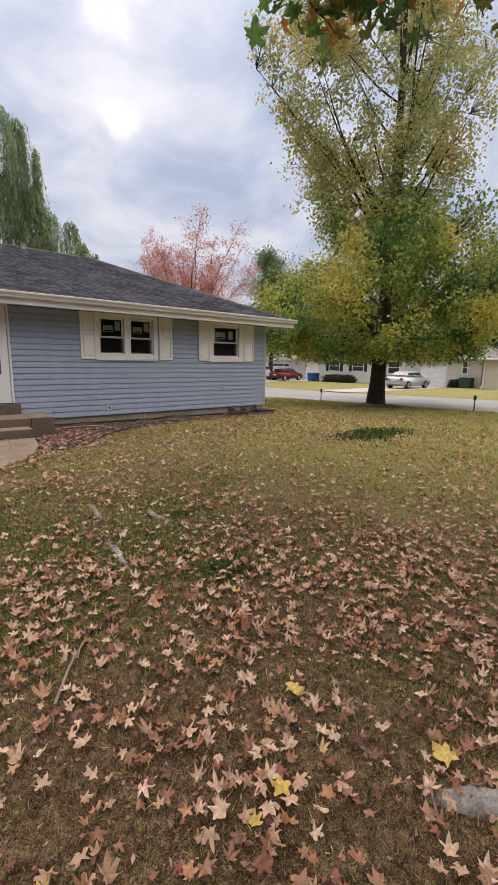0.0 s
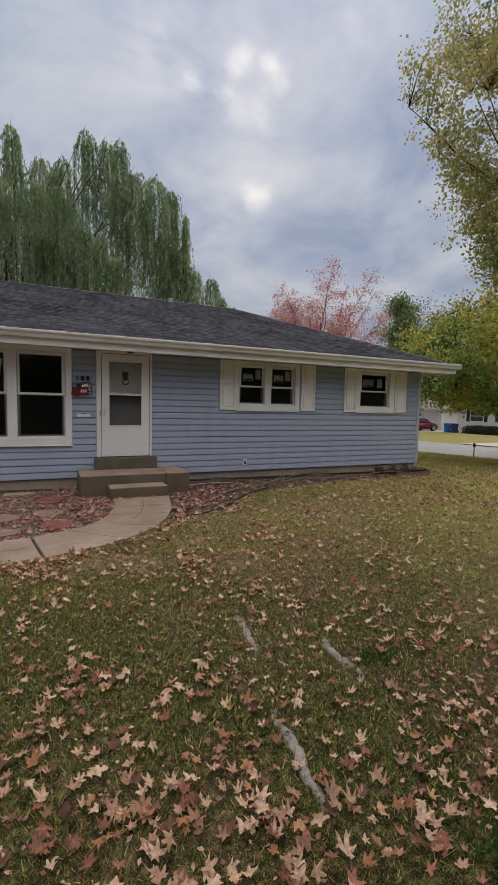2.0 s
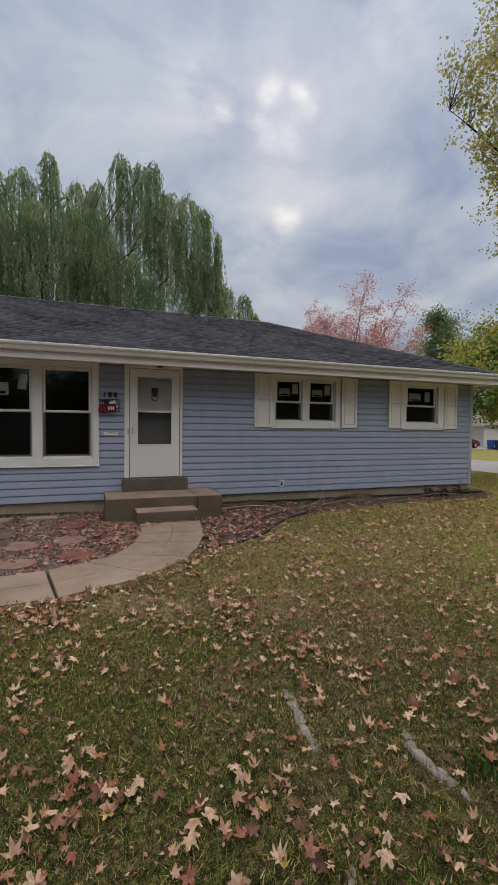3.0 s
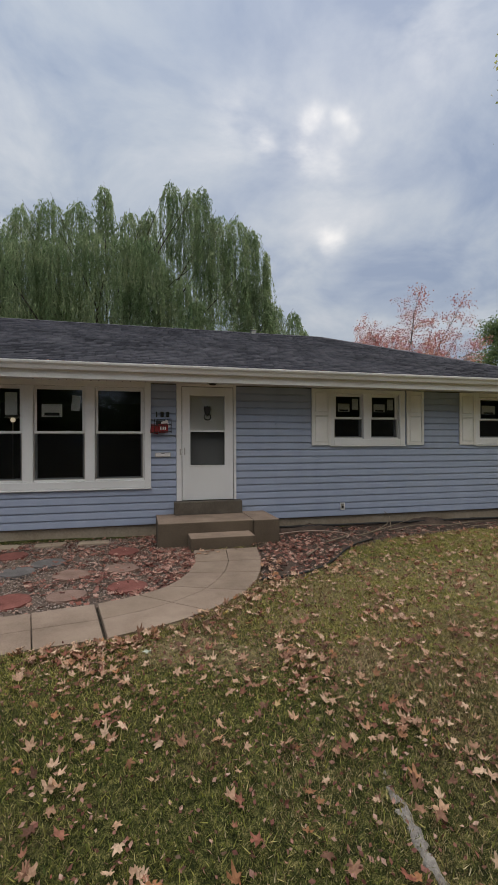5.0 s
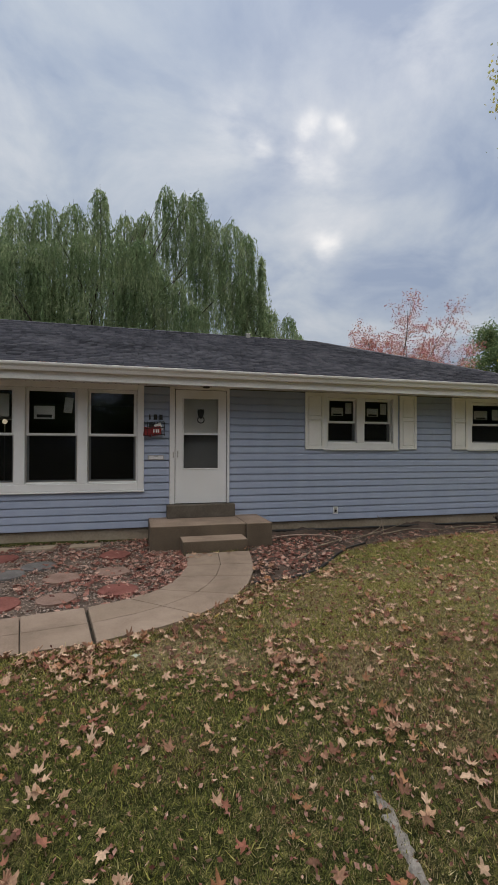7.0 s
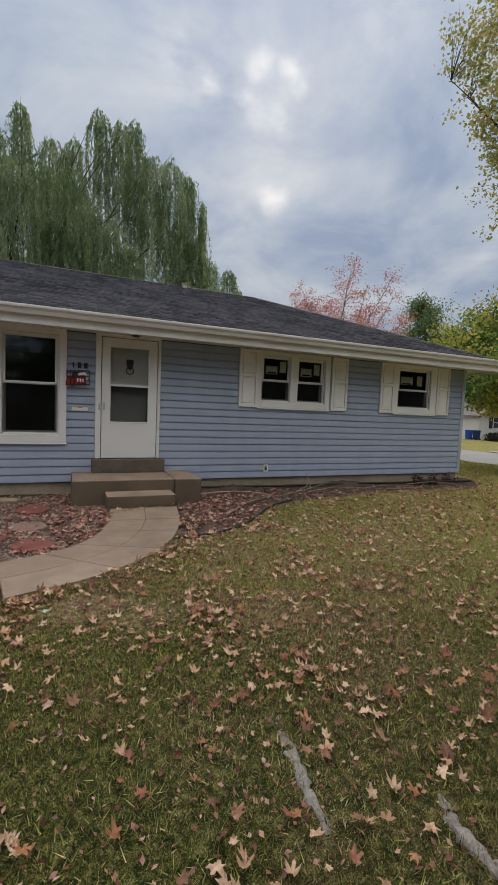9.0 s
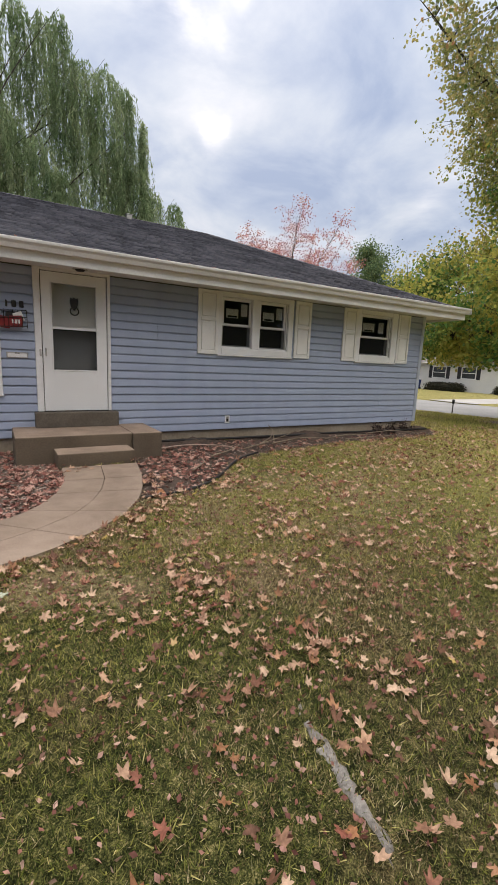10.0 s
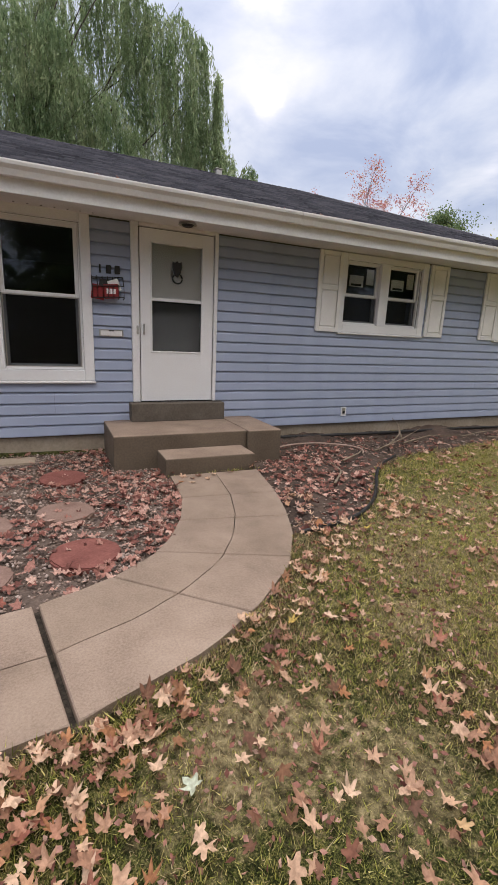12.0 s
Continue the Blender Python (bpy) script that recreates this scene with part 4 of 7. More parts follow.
def street_maple(base, seed, label):
    """A tall maple: a low spreading skirt of boughs and, over a waist, a taller crown of steep limbs, all in small tufts of leaves."""
    rng = np.random.default_rng(seed)
    height, lean = 18.2, np.array((-0.50, 0.42))
    t = empty("maple_tree", base, label=label, category="tree")

    def reach(z):
        return np.interp(z, [1.6, 2.4, 3.6, 5.2, 6.6, 8.2, 9.6, 11.5, 13.6, 15.6, 17.2, 18.2], [3.2, 5.1, 6.0, 5.9, 4.8, 3.4, 3.8, 4.9, 5.6, 5.0, 3.3, 0.8])

    trunk = [(np.array((0.14 * math.sin(5 * s), 0.12 * math.cos(4 * s) - 0.12, height * 0.93 * s - 0.15 * (s == 0))), 0.34 * (1.0 - 0.95 * s) ** 0.9 * (1.35 if s == 0 else 1)) for s in np.linspace(0, 1, 18)]
    paths, small, hearts = [trunk], [], []
    for i in range(64):
        low = i < 26
        z1 = rng.uniform(2.4, 6.4) if low else rng.uniform(7.5, 17.6)
        a = i * 2.399 + rng.uniform(-0.3, 0.3)
        w = reach(z1) * rng.uniform(0.58, 0.86)
        z0 = max(1.9, z1 - (0.25 if low else 1.15) * w - rng.uniform(0.0, 0.8))
        k = min(16.99, z0 / (height * 0.93) * 17)
        p0 = trunk[int(k)][0] * (1 - k % 1) + trunk[int(k) + 1][0] * (k % 1)
        end = np.array((math.cos(a) * w + lean[0] * min(1, z1 / 13), math.sin(a) * w + lean[1] * min(1, z1 / 13), z1))
        d = end - p0
        limb = bend(rng, p0, d + np.array((0, 0, 0.25 * w * low)), np.linalg.norm(d), max(0.035, 0.11 * (1 - z0 / height)), 0.010, 9, 0.07, -0.035 if low else 0.03)
        paths.append(limb)
        hearts += [q for q, _ in limb[3:]]
    stems = np.array(hearts)
    k = 5200
    z = np.where(rng.uniform(0, 1, k) < 0.44, rng.uniform(1.8, 7.4, k), rng.uniform(6.8, 18.0, k))
    a = rng.uniform(0, 2 * np.pi, k)
    wobble = 1.0 + 0.10 * np.sin(3 * a + 0.8 * z) + 0.10 * np.sin(5 * a - 1.3 * z + 1.0)
    r = reach(z) * wobble * rng.uniform(0.10, 1.0, k) ** 0.55
    C = np.stack([r * np.cos(a), r * np.sin(a), z], -1)
    C[:, :2] += np.minimum(1, z / 13)[:, None] * lean
    lump = np.sin(1.9 * C[:, 0] + 1.1 * z + 1.0) + np.sin(1.8 * C[:, 1] - 1.6 * z + 2.0) + np.sin(1.4 * C[:, 0] - 2.0 * C[:, 1] + 0.9 * z)
    C = C[lump > np.where(z < 7.0, -1.3, -0.55)]
    near = np.array([stems[np.argmin(((stems - c) ** 2).sum(1))] for c in C])
    gap = np.linalg.norm(C - near, axis=1)
    C, near = C[gap < 2.0], near[gap < 2.0]
    for c, q in zip(C, near):
        mid = (c + q) / 2 + rng.normal(0, 0.08, 3) + np.array((0, 0, 0.06))
        small.append([(q, 0.012), (mid, 0.008), (c, 0.003)])
    V, F = tubes(paths, 9)
    linked("trunk", np_mesh("trunk", V, F, M_BARK, True), t)
    V, F = tubes(small, 3)
    tagged(linked("twig_mass", np_mesh("twig_mass", V, F, M_BARK), t), kind="stuff")
    per = 46
    share = np.repeat(C, per, 0)
    along = rng.uniform(0, 0.5, (len(share), 1))
    P = share * (1 - along) + np.repeat(near, per, 0) * along + rng.normal(0, 0.19, share.shape) * np.array((1, 1, 0.8))
    P[:, 2] -= np.abs(rng.normal(0, 0.12, len(P)))
    P[:, 2] = np.maximum(P[:, 2], 1.75 + rng.uniform(0, 0.9, len(P)))
    green = P[:, 2] + rng.normal(0, 1.2, len(P)) < 7.2
    thin = rng.uniform(0, 1, len(P)) < 0.72
    for g, m in ((P[green], M_MAPLE_LOW), (P[~green & thin], M_MAPLE_TOP)):
        V, F = diamonds(g, 0.118, rng, 0.8, 0.35)
        linked("crown", np_mesh("crown", V, F, m), t)
    return t


street_maple((16.6, 10.95, float(ground_z(16.6, 10.95))), 11, "tall maple turning yellow above, green below, by the street")


def willow(base, heads, spill, seed, label, body=0):
    """A weeping willow: leaders that arch over at their tops, each with a curtain of long hanging strands. heads: (x, y, z, width) of the leaders; spill: longest strand."""
    rng = np.random.default_rng(seed)
    t = empty("willow_tree", base, label=label, category="tree")
    base = np.array(base)
    fork = 2.6
    paths, strands, P = [[(np.array((0, 0, fork * s - 0.2 * (s == 0))), 0.62 - 0.2 * s) for s in np.linspace(0, 1, 6)]], [], []
    starts = []
    for x, y, z, w in heads:
        top = np.array((x, y, z)) - base
        lean = rng.normal(0, 0.5, 2)
        limb = []
        for s in np.linspace(0, 1, 12):
            q = np.array((top[0] * s ** 1.25, top[1] * s ** 1.25, fork + (top[2] - fork) * s))
            q[:2] += lean * math.sin(math.pi * s)
            limb.append((q, 0.085 * (1 - s) ** 1.3 + 0.004))
        paths.append(limb)
        for j in range(int(50 + 72 * w)):
            a, r = rng.uniform(0, 2 * np.pi), w * math.sqrt(rng.uniform(0, 1))
            down = abs(rng.normal(0, 0.35)) + (0.15 + 0.55 * (r / w) ** 2) * w if rng.uniform() < 0.55 else rng.uniform(0.4, 3.2)
            starts.append((top + np.array((math.cos(a) * r * 0.5, math.sin(a) * r * 0.5, -down)), np.array((math.cos(a), math.sin(a))) * r * 0.6, rng.uniform(0.35, 1.0) ** 1.2 * spill))
    tops = np.array([(h[0], h[2]) for h in sorted(heads)])
    for _ in range(body):
        x = rng.uniform(tops[0, 0], tops[-1, 0])
        z = np.interp(x, tops[:, 0], tops[:, 1]) - rng.uniform(1.0, 5.0)
        a = rng.uniform(0, 2 * np.pi)
        starts.append((np.array((x, rng.uniform(20.6, 23.2), z)) - base, np.array((math.cos(a), math.sin(a))) * rng.uniform(0.1, 0.7), rng.uniform(0.5, 1.0) * spill))
    us = np.linspace(0, 1, 10)
    for start, out, drop in starts:
        drop = min(drop, max(0.6, start[2] - 1.2))
        arch = 1 - (1 - us) ** 3.2
        line = np.stack([start[0] + out[0] * arch, start[1] + out[1] * arch, start[2] + 0.22 * np.sin(np.minimum(us * 5.0, math.pi)) * min(1, drop) - drop * us ** 1.2], -1)
        line[:, :2] += np.cumsum(rng.normal(0, 0.018, (10, 2)), 0) + np.outer(us ** 2, rng.normal(0.06, 0.10, 2))
        strands.append([(pt, 0.005) for pt in line[::3]])
        m = int(drop * 17)
        u = rng.uniform(0.0, 1, m) ** 0.9 * 9
        i0 = np.minimum(u.astype(int), 8)
        P.append(line[i0] + (line[i0 + 1] - line[i0]) * (u - i0)[:, None] + rng.normal(0, 0.022, (m, 3)))
    V, F = tubes(paths, 8)
    linked("trunk", np_mesh("trunk", V, F, M_BARK, True), t)
    V, F = tubes(strands, 3)
    tagged(linked("strand_mass", np_mesh("strand_mass", V, F, M_WILLOW), t), kind="stuff")
    P = np.concatenate(P)
    V, F = diamonds(P, 0.15, rng, 0.24, 0.0, np.tile(np.array((0, 0, -1.0)), (len(P), 1)))
    linked("crown", np_mesh("crown", V, F, M_WILLOW), t)
    return t


rear = [(-7.4, 10.1, 1.0), (-6.1, 10.6, 0.9), (-4.9, 10.9, 0.9), (-3.8, 11.4, 0.85), (-2.8, 11.9, 0.7), (-1.8, 12.0, 0.8), (-0.8, 13.0, 0.5), (0.25, 12.1, 0.8), (1.1, 12.3, 0.6), (2.0, 13.6, 0.5), (2.8, 13.3, 0.55), (3.3, 13.0, 0.4), (4.0, 12.3, 0.7), (4.9, 12.3, 0.75), (5.7, 11.9, 0.45), (6.35, 10.8, 0.2)]
front = [(-5.9, 9.0, 0.9), (-4.8, 9.5, 0.8), (-3.7, 9.8, 0.9), (-2.35, 10.0, 0.8), (-1.2, 10.2, 0.7), (0.0, 10.2, 0.75), (0.95, 10.0, 0.65), (1.6, 9.2, 0.6), (2.3, 8.5, 0.6), (2.95, 7.9, 0.5)]
willow((-0.6, 21.6, 0.1), [(x, 21.8 + 0.5 * math.sin(7 * x), z, w) for x, z, w in rear] + [(x, 20.1 + 0.3 * math.sin(5 * x), z, w) for x, z, w in front], 4.6, 5, "large weeping willow with hanging green curtains behind the house", 480)
low = [(5.4, 9.9, 0.6), (6.1, 9.3, 0.6), (6.9, 8.7, 0.55), (7.7, 8.2, 0.5), (8.4, 7.5, 0.45), (8.8, 6.9, 0.35)]
willow((6.4, 22.6, 0.1), [(x, 22.3 + 0.3 * math.sin(4 * x), z, w) for x, z, w in low], 3.2, 6, "smaller weeping willow beside the large one", 120)

broad_tree("red_maple_tree", (25.8, 40.0, -0.4), 12.0, lambda h: float(np.interp(h, [0, 0.3, 0.6, 0.85, 1], [3.2, 5.2, 5.8, 5.0, 3.2])), 0.2, 34, 0.28, 0.13, 46000, [M_REDTREE], 3,
           "thin-leaved red and orange maple behind the house", steep=1.9, clump=0.26, twigs=5)


# ---------------------------------------------------------------- siding, corner trim, small fittings on the front wall
def siding():
    course, k = 0.1275, 19
    prof = [(0.0145, 0.0), (0.0135, 0.0), (0.0135, 0.010), (-0.015, 0.0085), (-0.018, 0.011), (-0.018, 0.020), (-0.008, 0.102), (-0.001, 0.115), (0.004, 0.1275), (0.0145, 0.1275)]
    bm = bmesh.new()
    rows = [[bm.verts.new((x, y, z)) for y, z in prof] for x in (0, 1)]
    n = len(prof)
    for i in range(n):
        bm.faces.new((rows[0][i], rows[0][(i + 1) % n], rows[1][(i + 1) % n], rows[1][i]))
    bm.faces.new(rows[0])
    bm.faces.new(rows[1][::-1])
    bmesh.ops.recalc_face_normals(bm, faces=bm.faces)
    me = mesh_of("siding_board", bm, M_SIDING)
    stops = [(-2.09, 0.848, 1.17, 2.75), (1.284, 2.345, 0.79, 2.80), (4.185, 5.785, 1.87, 2.745), (7.445, 8.655, 1.87, 2.745)]
    joints = [(-5.4, -1.0, 3.1, 6.6), (-3.8, 0.4, 4.9, 8.3), (-6.3, -2.2, 1.1, 7.2)]
    for c in range(k):
        z = BOT + c * course
        spans = [(X0, X1)]
        for a, b, lo, hi in stops:
            if z + course > lo and z < hi:
                spans = [s for p, q in spans for s in ((p, min(q, a)), (max(p, b), q)) if s[1] - s[0] > 0.01]
        for p, q in spans:
            cuts = [p] + [j for j in joints[c // 2 % 3] if p + 0.3 < j < q - 0.3] + [q]
            for a, b in zip(cuts, cuts[1:]):
                ob = new("siding_board", me)
                ob.parent = wall_front
                ob.matrix_basis = Matrix.Translation((a, WALL_Y + random.uniform(-0.0008, 0.0008), z)) @ Matrix.Diagonal((b - a - 0.0015, 1, 1, 1))


M_CORNER = material("pale_blue_corner_vinyl", two_scale((0.33, 0.37, 0.45), (0.42, 0.46, 0.53), 2, 50), 0.5)
corner = part("corner_trim", boxes([((X1 - 0.075, WALL_Y - 0.024, BOT - 0.005), (X1 + 0.022, WALL_Y - 0.017, TOP - 0.02)), ((X1 + 0.015, WALL_Y - 0.017, BOT - 0.005), (X1 + 0.022, WALL_Y + 0.08, TOP - 0.02))], 0.002), M_CORNER)
tagged(corner, "pale blue vinyl trim at the house corner", "trim", kind="structure")
part("eave_brace", boxes([((9.75, 10.5, 2.66), (9.80, 10.53, 2.84))], 0.004), M_TRIM, soffit)


def letter_rack():
    r = empty("letter_rack", (1.0, WALL_Y - 0.02, 2.05), label="black wire letter rack stuffed with red leaflets on the siding", category="letter rack")
    wires = []
    for z, y in ((0.16, -0.02), (0.06, -0.09), (-0.06, -0.09)):
        wires.append([(np.array((x, y, z + 0.01 * math.sin(9 * x))), 0.006) for x in np.linspace(-0.15, 0.19, 9)])
    for x in np.linspace(-0.15, 0.19, 7):
        wires.append([(np.array((x, y, z)), 0.005) for y, z in ((-0.015, 0.17), (-0.05, 0.10), (-0.09, 0.06), (-0.09, -0.06), (-0.02, -0.07))])
    for i, w in enumerate(wires):
        V, F = tubes([w], 5)
        linked("wire", np_mesh("wire", V, F, M_BLACK, True), r)
    for x0, x1, y, z0, z1, lean, m, text in ((-0.17, -0.03, -0.075, -0.085, 0.07, 8, M_RED, "red folded leaflet"), (-0.02, 0.14, -0.080, -0.07, 0.085, -6, M_RED, "red folded leaflet"),
                                             (-0.08, 0.13, -0.055, 0.0, 0.13, 5, M_BLACK, "dark folded leaflet"), (0.05, 0.17, -0.066, 0.01, 0.14, -20, M_PAPER, "white folded paper")):
        bm = boxes([((x0, y - 0.006, z0), (x1, y + 0.006, z1))], 0.003)
        bmesh.ops.rotate(bm, cent=((x0 + x1) / 2, y, z0), matrix=Matrix.Rotation(radians(lean), 3, "Y"), verts=bm.verts)
        part("leaflet", bm, m, r, text)
    for x0, x1 in ((0.0, 0.03), (0.04, 0.062), (0.07, 0.10)):
        part("print_bar", boxes([((x0, -0.0885, -0.02), (x1, -0.0872, 0.035))]), M_PAPER, r)


def number_bars():
    n = empty("number_plate", (1.03, WALL_Y - 0.016, 2.30), label="three black metal bars fixed to the siding", category="sign")
    for x, w in ((-0.095, 0.02), (-0.02, 0.055), (0.075, 0.055)):
        part("bar", boxes([((x, -0.012, -0.045), (x + w, 0.002, 0.045))], 0.004), M_BLACK, n)


def mail_slot():
    s = empty("mail_slot", (1.05, WALL_Y - 0.014, 1.60), label="worn white metal mail slot in the siding", category="mail slot")
    part("plate", frame_bm(-0.135, 0.135, -0.04, 0.04, -0.010, 0.002, (0.014, 0.014, 0.012, 0.012), 0.003), M_METAL, s)
    part("flap", boxes([((-0.12, -0.008, -0.028), (0.12, -0.002, 0.028))], 0.002), M_TRIM, s)
    part("hinge", boxes([((-0.03, -0.014, 0.022), (0.03, -0.008, 0.032))], 0.002), M_BLACK, s)


def outlet():
    o = empty("outdoor_outlet", (4.43, WALL_Y - 0.012, 0.585), label="white weatherproof outlet box low on the siding", category="outlet")
    part("cover_frame", frame_bm(-0.045, 0.045, -0.07, 0.07, -0.02, 0.01, (0.016, 0.016, 0.02, 0.02), 0.004), M_WHITE, o)
    part("socket_plate", boxes([((-0.03, -0.008, -0.05), (0.03, 0.0, 0.05))], 0.003), M_METAL, o, "grey socket plate")
    part("plug", boxes([((-0.018, -0.030, -0.03), (0.018, -0.008, 0.01))], 0.006), M_BLACK, o, "black plug")


def soffit_lamp():
    b = empty("soffit_lamp", (1.88, 10.08, TOP - 0.021), label="small round rusty lamp base on the soffit", category="lamp")
    bm = bmesh.new()
    bmesh.ops.create_cone(bm, cap_ends=True, segments=24, radius1=0.105, radius2=0.095, depth=0.02, matrix=Matrix.Translation((0, 0, -0.01)))
    part("base_plate", bm, M_METAL, b)
    bm = bmesh.new()
    bmesh.ops.create_cone(bm, cap_ends=True, segments=20, radius1=0.05, radius2=0.07, depth=0.02, matrix=Matrix.Translation((0, 0, -0.03)))
    part("socket", bm, M_BLACK, b)


def indoor_lamp():
    """A floor lamp that stands lit in the front room, seen through the large window."""
    l = empty("floor_lamp", (-1.62, 11.55, BOT + 0.2), label="lit floor lamp with a pale shade behind the large window", category="lamp")
    top = 2.33 - BOT - 0.2
    bm = bmesh.new()
    bmesh.ops.create_cone(bm, cap_ends=False, segments=28, radius1=0.15, radius2=0.05, depth=0.10, matrix=Matrix.Translation((0, 0, top)))
    part("shade", bm, M_CURTAIN, l, "pale conical shade", True)
    bm = bmesh.new()
    bmesh.ops.create_uvsphere(bm, u_segments=16, v_segments=10, radius=0.045, matrix=Matrix.Translation((0, 0, top - 0.085)))
    part("bulb", bm, M_BULB, l, "glowing bulb", True)
    bm = bmesh.new()
    bmesh.ops.create_cone(bm, cap_ends=True, segments=12, radius1=0.012, radius2=0.012, depth=top - 0.13, matrix=Matrix.Translation((0, 0, (top - 0.13) / 2)))
    part("pole", bm, M_METAL, l, "", True)
    bm = bmesh.new()
    bmesh.ops.create_cone(bm, cap_ends=True, segments=28, radius1=0.14, radius2=0.12, depth=0.025, matrix=Matrix.Translation((0, 0, 0.0125)))
    part("base", bm, M_METAL, l)


M_BULB = material("lamp_bulb", lambda n, geo: (0.9, 0.85, 0.7))
bulb = M_BULB.node_tree.nodes["Principled BSDF"]
bulb.inputs["Emission Color"].default_value, bulb.inputs["Emission Strength"].default_value = (1.0, 0.85, 0.6, 1), 0.45
indoor_lamp()
for k in range(16):
    part("vent_hole", boxes([((-1.0 + 0.125 * k, 10.235, TOP - 0.024), (-0.982 + 0.125 * k, 10.255, TOP - 0.0195))], 0.002), M_BLACK, soffit)
letter_rack()
number_bars()
mail_slot()
outlet()
soffit_lamp()


# ---------------------------------------------------------------- plastic edging, sticks, hose in the beds
def rod(name, pts, r0, r1, mat, label, category, sides=6, group=""):
    P = resample3(pts, 18)
    V, F = tubes([[(p, r0 + (r1 - r0) * i / 17) for i, p in enumerate(P)]], sides)
    c = V.mean(0)
    ob = new(name, np_mesh(name, V - c, F, mat, True))
    ob.location = c
    return tagged(ob, label, category, group)


def resample3(pts, k):
    P = np.array(pts, float)
    s = np.concatenate([[0], np.cumsum(np.linalg.norm(np.diff(P, axis=0), axis=1))])
    t = np.linspace(0, s[-1], k)
    Q = np.stack([np.interp(t, s, P[:, i]) for i in range(3)], -1)
    for _ in range(2):
        Q[1:-1] = (Q[:-2] + 2 * Q[1:-1] + Q[2:]) / 4
    return Q


rod("bed_edging", [(x, y, 0.246) for x, y in EDGING[:7]], 0.017, 0.017, M_BLACK, "black plastic edging strip round the garden bed", "edging", 6)
rod("bed_edging", [(2.9, 10.22, 0.27), (4.0, 10.20, 0.26), (5.2, 10.1, 0.27), (6.6, 10.15, 0.26), (8.4, 10.05, 0.26), (9.6, 10.0, 0.26)], 0.024, 0.020, M_BLACK, "loose black edging strip lying along the foundation", "edging", 6)
M_STICK = material("dry_grey_stick", two_scale((0.12, 0.09, 0.065), (0.34, 0.27, 0.20), 9, 70), 0.9)
M_HOSE = material("faded_pink_hose", two_scale((0.36, 0.25, 0.20), (0.46, 0.34, 0.28), 9, 70), 0.6)
STICKS = [[(4.20, 9.27, 0.25), (4.9, 9.55, 0.30), (5.65, 9.96, 0.34)], [(4.57, 9.45, 0.25), (5.0, 9.7, 0.33), (5.3, 10.1, 0.44)], [(4.9, 9.5, 0.26), (5.6, 9.70, 0.29), (6.3, 9.72, 0.25)],
          [(6.2, 9.62, 0.26), (6.9, 9.78, 0.28), (7.6, 9.75, 0.25)], [(7.6, 9.9, 0.26), (8.2, 9.8, 0.31), (8.9, 9.65, 0.25)], [(5.1, 9.75, 0.25), (5.2, 9.95, 0.40), (5.15, 10.05, 0.50)],
          [(3.5, 9.0, 0.24), (3.9, 9.2, 0.26), (4.3, 9.6, 0.25)], [(6.6, 9.5, 0.25), (7.3, 9.45, 0.27), (8.1, 9.55, 0.25)], [(2.9, 8.3, 0.24), (3.2, 8.6, 0.26), (3.3, 9.0, 0.25)]]
for s in STICKS:
    rod("stick", s, 0.013, 0.005, M_STICK, "dry grey fallen stick lying in the bed", "stick", 5, "fallen sticks")
rod("garden_hose", [(2.95, 9.72, 0.25), (3.3, 9.86, 0.25), (3.7, 9.84, 0.25), (4.05, 9.6, 0.25), (4.1, 9.35, 0.25), (3.95, 9.2, 0.25)], 0.011, 0.011, M_HOSE, "faded hose lying among the leaves in the bed", "hose", 6)
rod("twig", [(0.62, 1.75, 0.245), (0.75, 1.95, 0.26), (0.95, 2.2, 0.25)], 0.009, 0.004, M_STICK, "short dark twig lying on the lawn", "twig", 5)

# low dead plants by the corner
rng0 = np.random.default_rng(31)
for cx, cy in ((8.05, 10.05), (8.45, 10.0), (8.95, 10.08)):
    stems = [bend(rng0, (0, 0, 0), (rng0.normal(0, 0.5), rng0.normal(0, 0.4), 1), rng0.uniform(0.12, 0.26), 0.006, 0.003, 5, 0.3) for _ in range(14)]
    pl = empty("dead_plant", (cx, cy, 0.21), label="low withered brown plant beside the foundation", category="plant")
    V, F = tubes(stems, 4)
    tagged(linked("stem_mass", np_mesh("stem_mass", V, F, M_STICK), pl), kind="stuff")
    P = np.concatenate([np.array([q for q, r in s[1:]]) for s in stems])
    P = np.repeat(P, 3, 0) + rng0.normal(0, 0.025, (len(P) * 3, 3))
    V, F = diamonds(P, 0.05, rng0, 0.6)
    tagged(linked("foliage", np_mesh("foliage", V, F, material("withered_leaf", two_scale((0.03, 0.022, 0.02), (0.09, 0.06, 0.05), 10, 60), 0.9)), pl), kind="stuff")


# ---------------------------------------------------------------- stepping stones
M_STONE_RED = material("worn_red_stone", two_scale((0.11, 0.034, 0.028), (0.26, 0.10, 0.08), 6.0, 55), 0.85, bump=fine_bump(120))
M_STONE_PINK = material("pinkish_concrete_stone", two_scale((0.16, 0.095, 0.075), (0.31, 0.21, 0.17), 5.0, 60), 0.9, bump=fine_bump(120))
M_STONE_GREY = material("dark_grey_stone", two_scale((0.07, 0.065, 0.065), (0.19, 0.175, 0.17), 5.0, 60), 0.9, bump=fine_bump(120))
M_STONE_TAN = material("tan_square_paver", two_scale((0.27, 0.21, 0.15), (0.42, 0.34, 0.26), 5.0, 60), 0.9, bump=fine_bump(120))


STONES = []


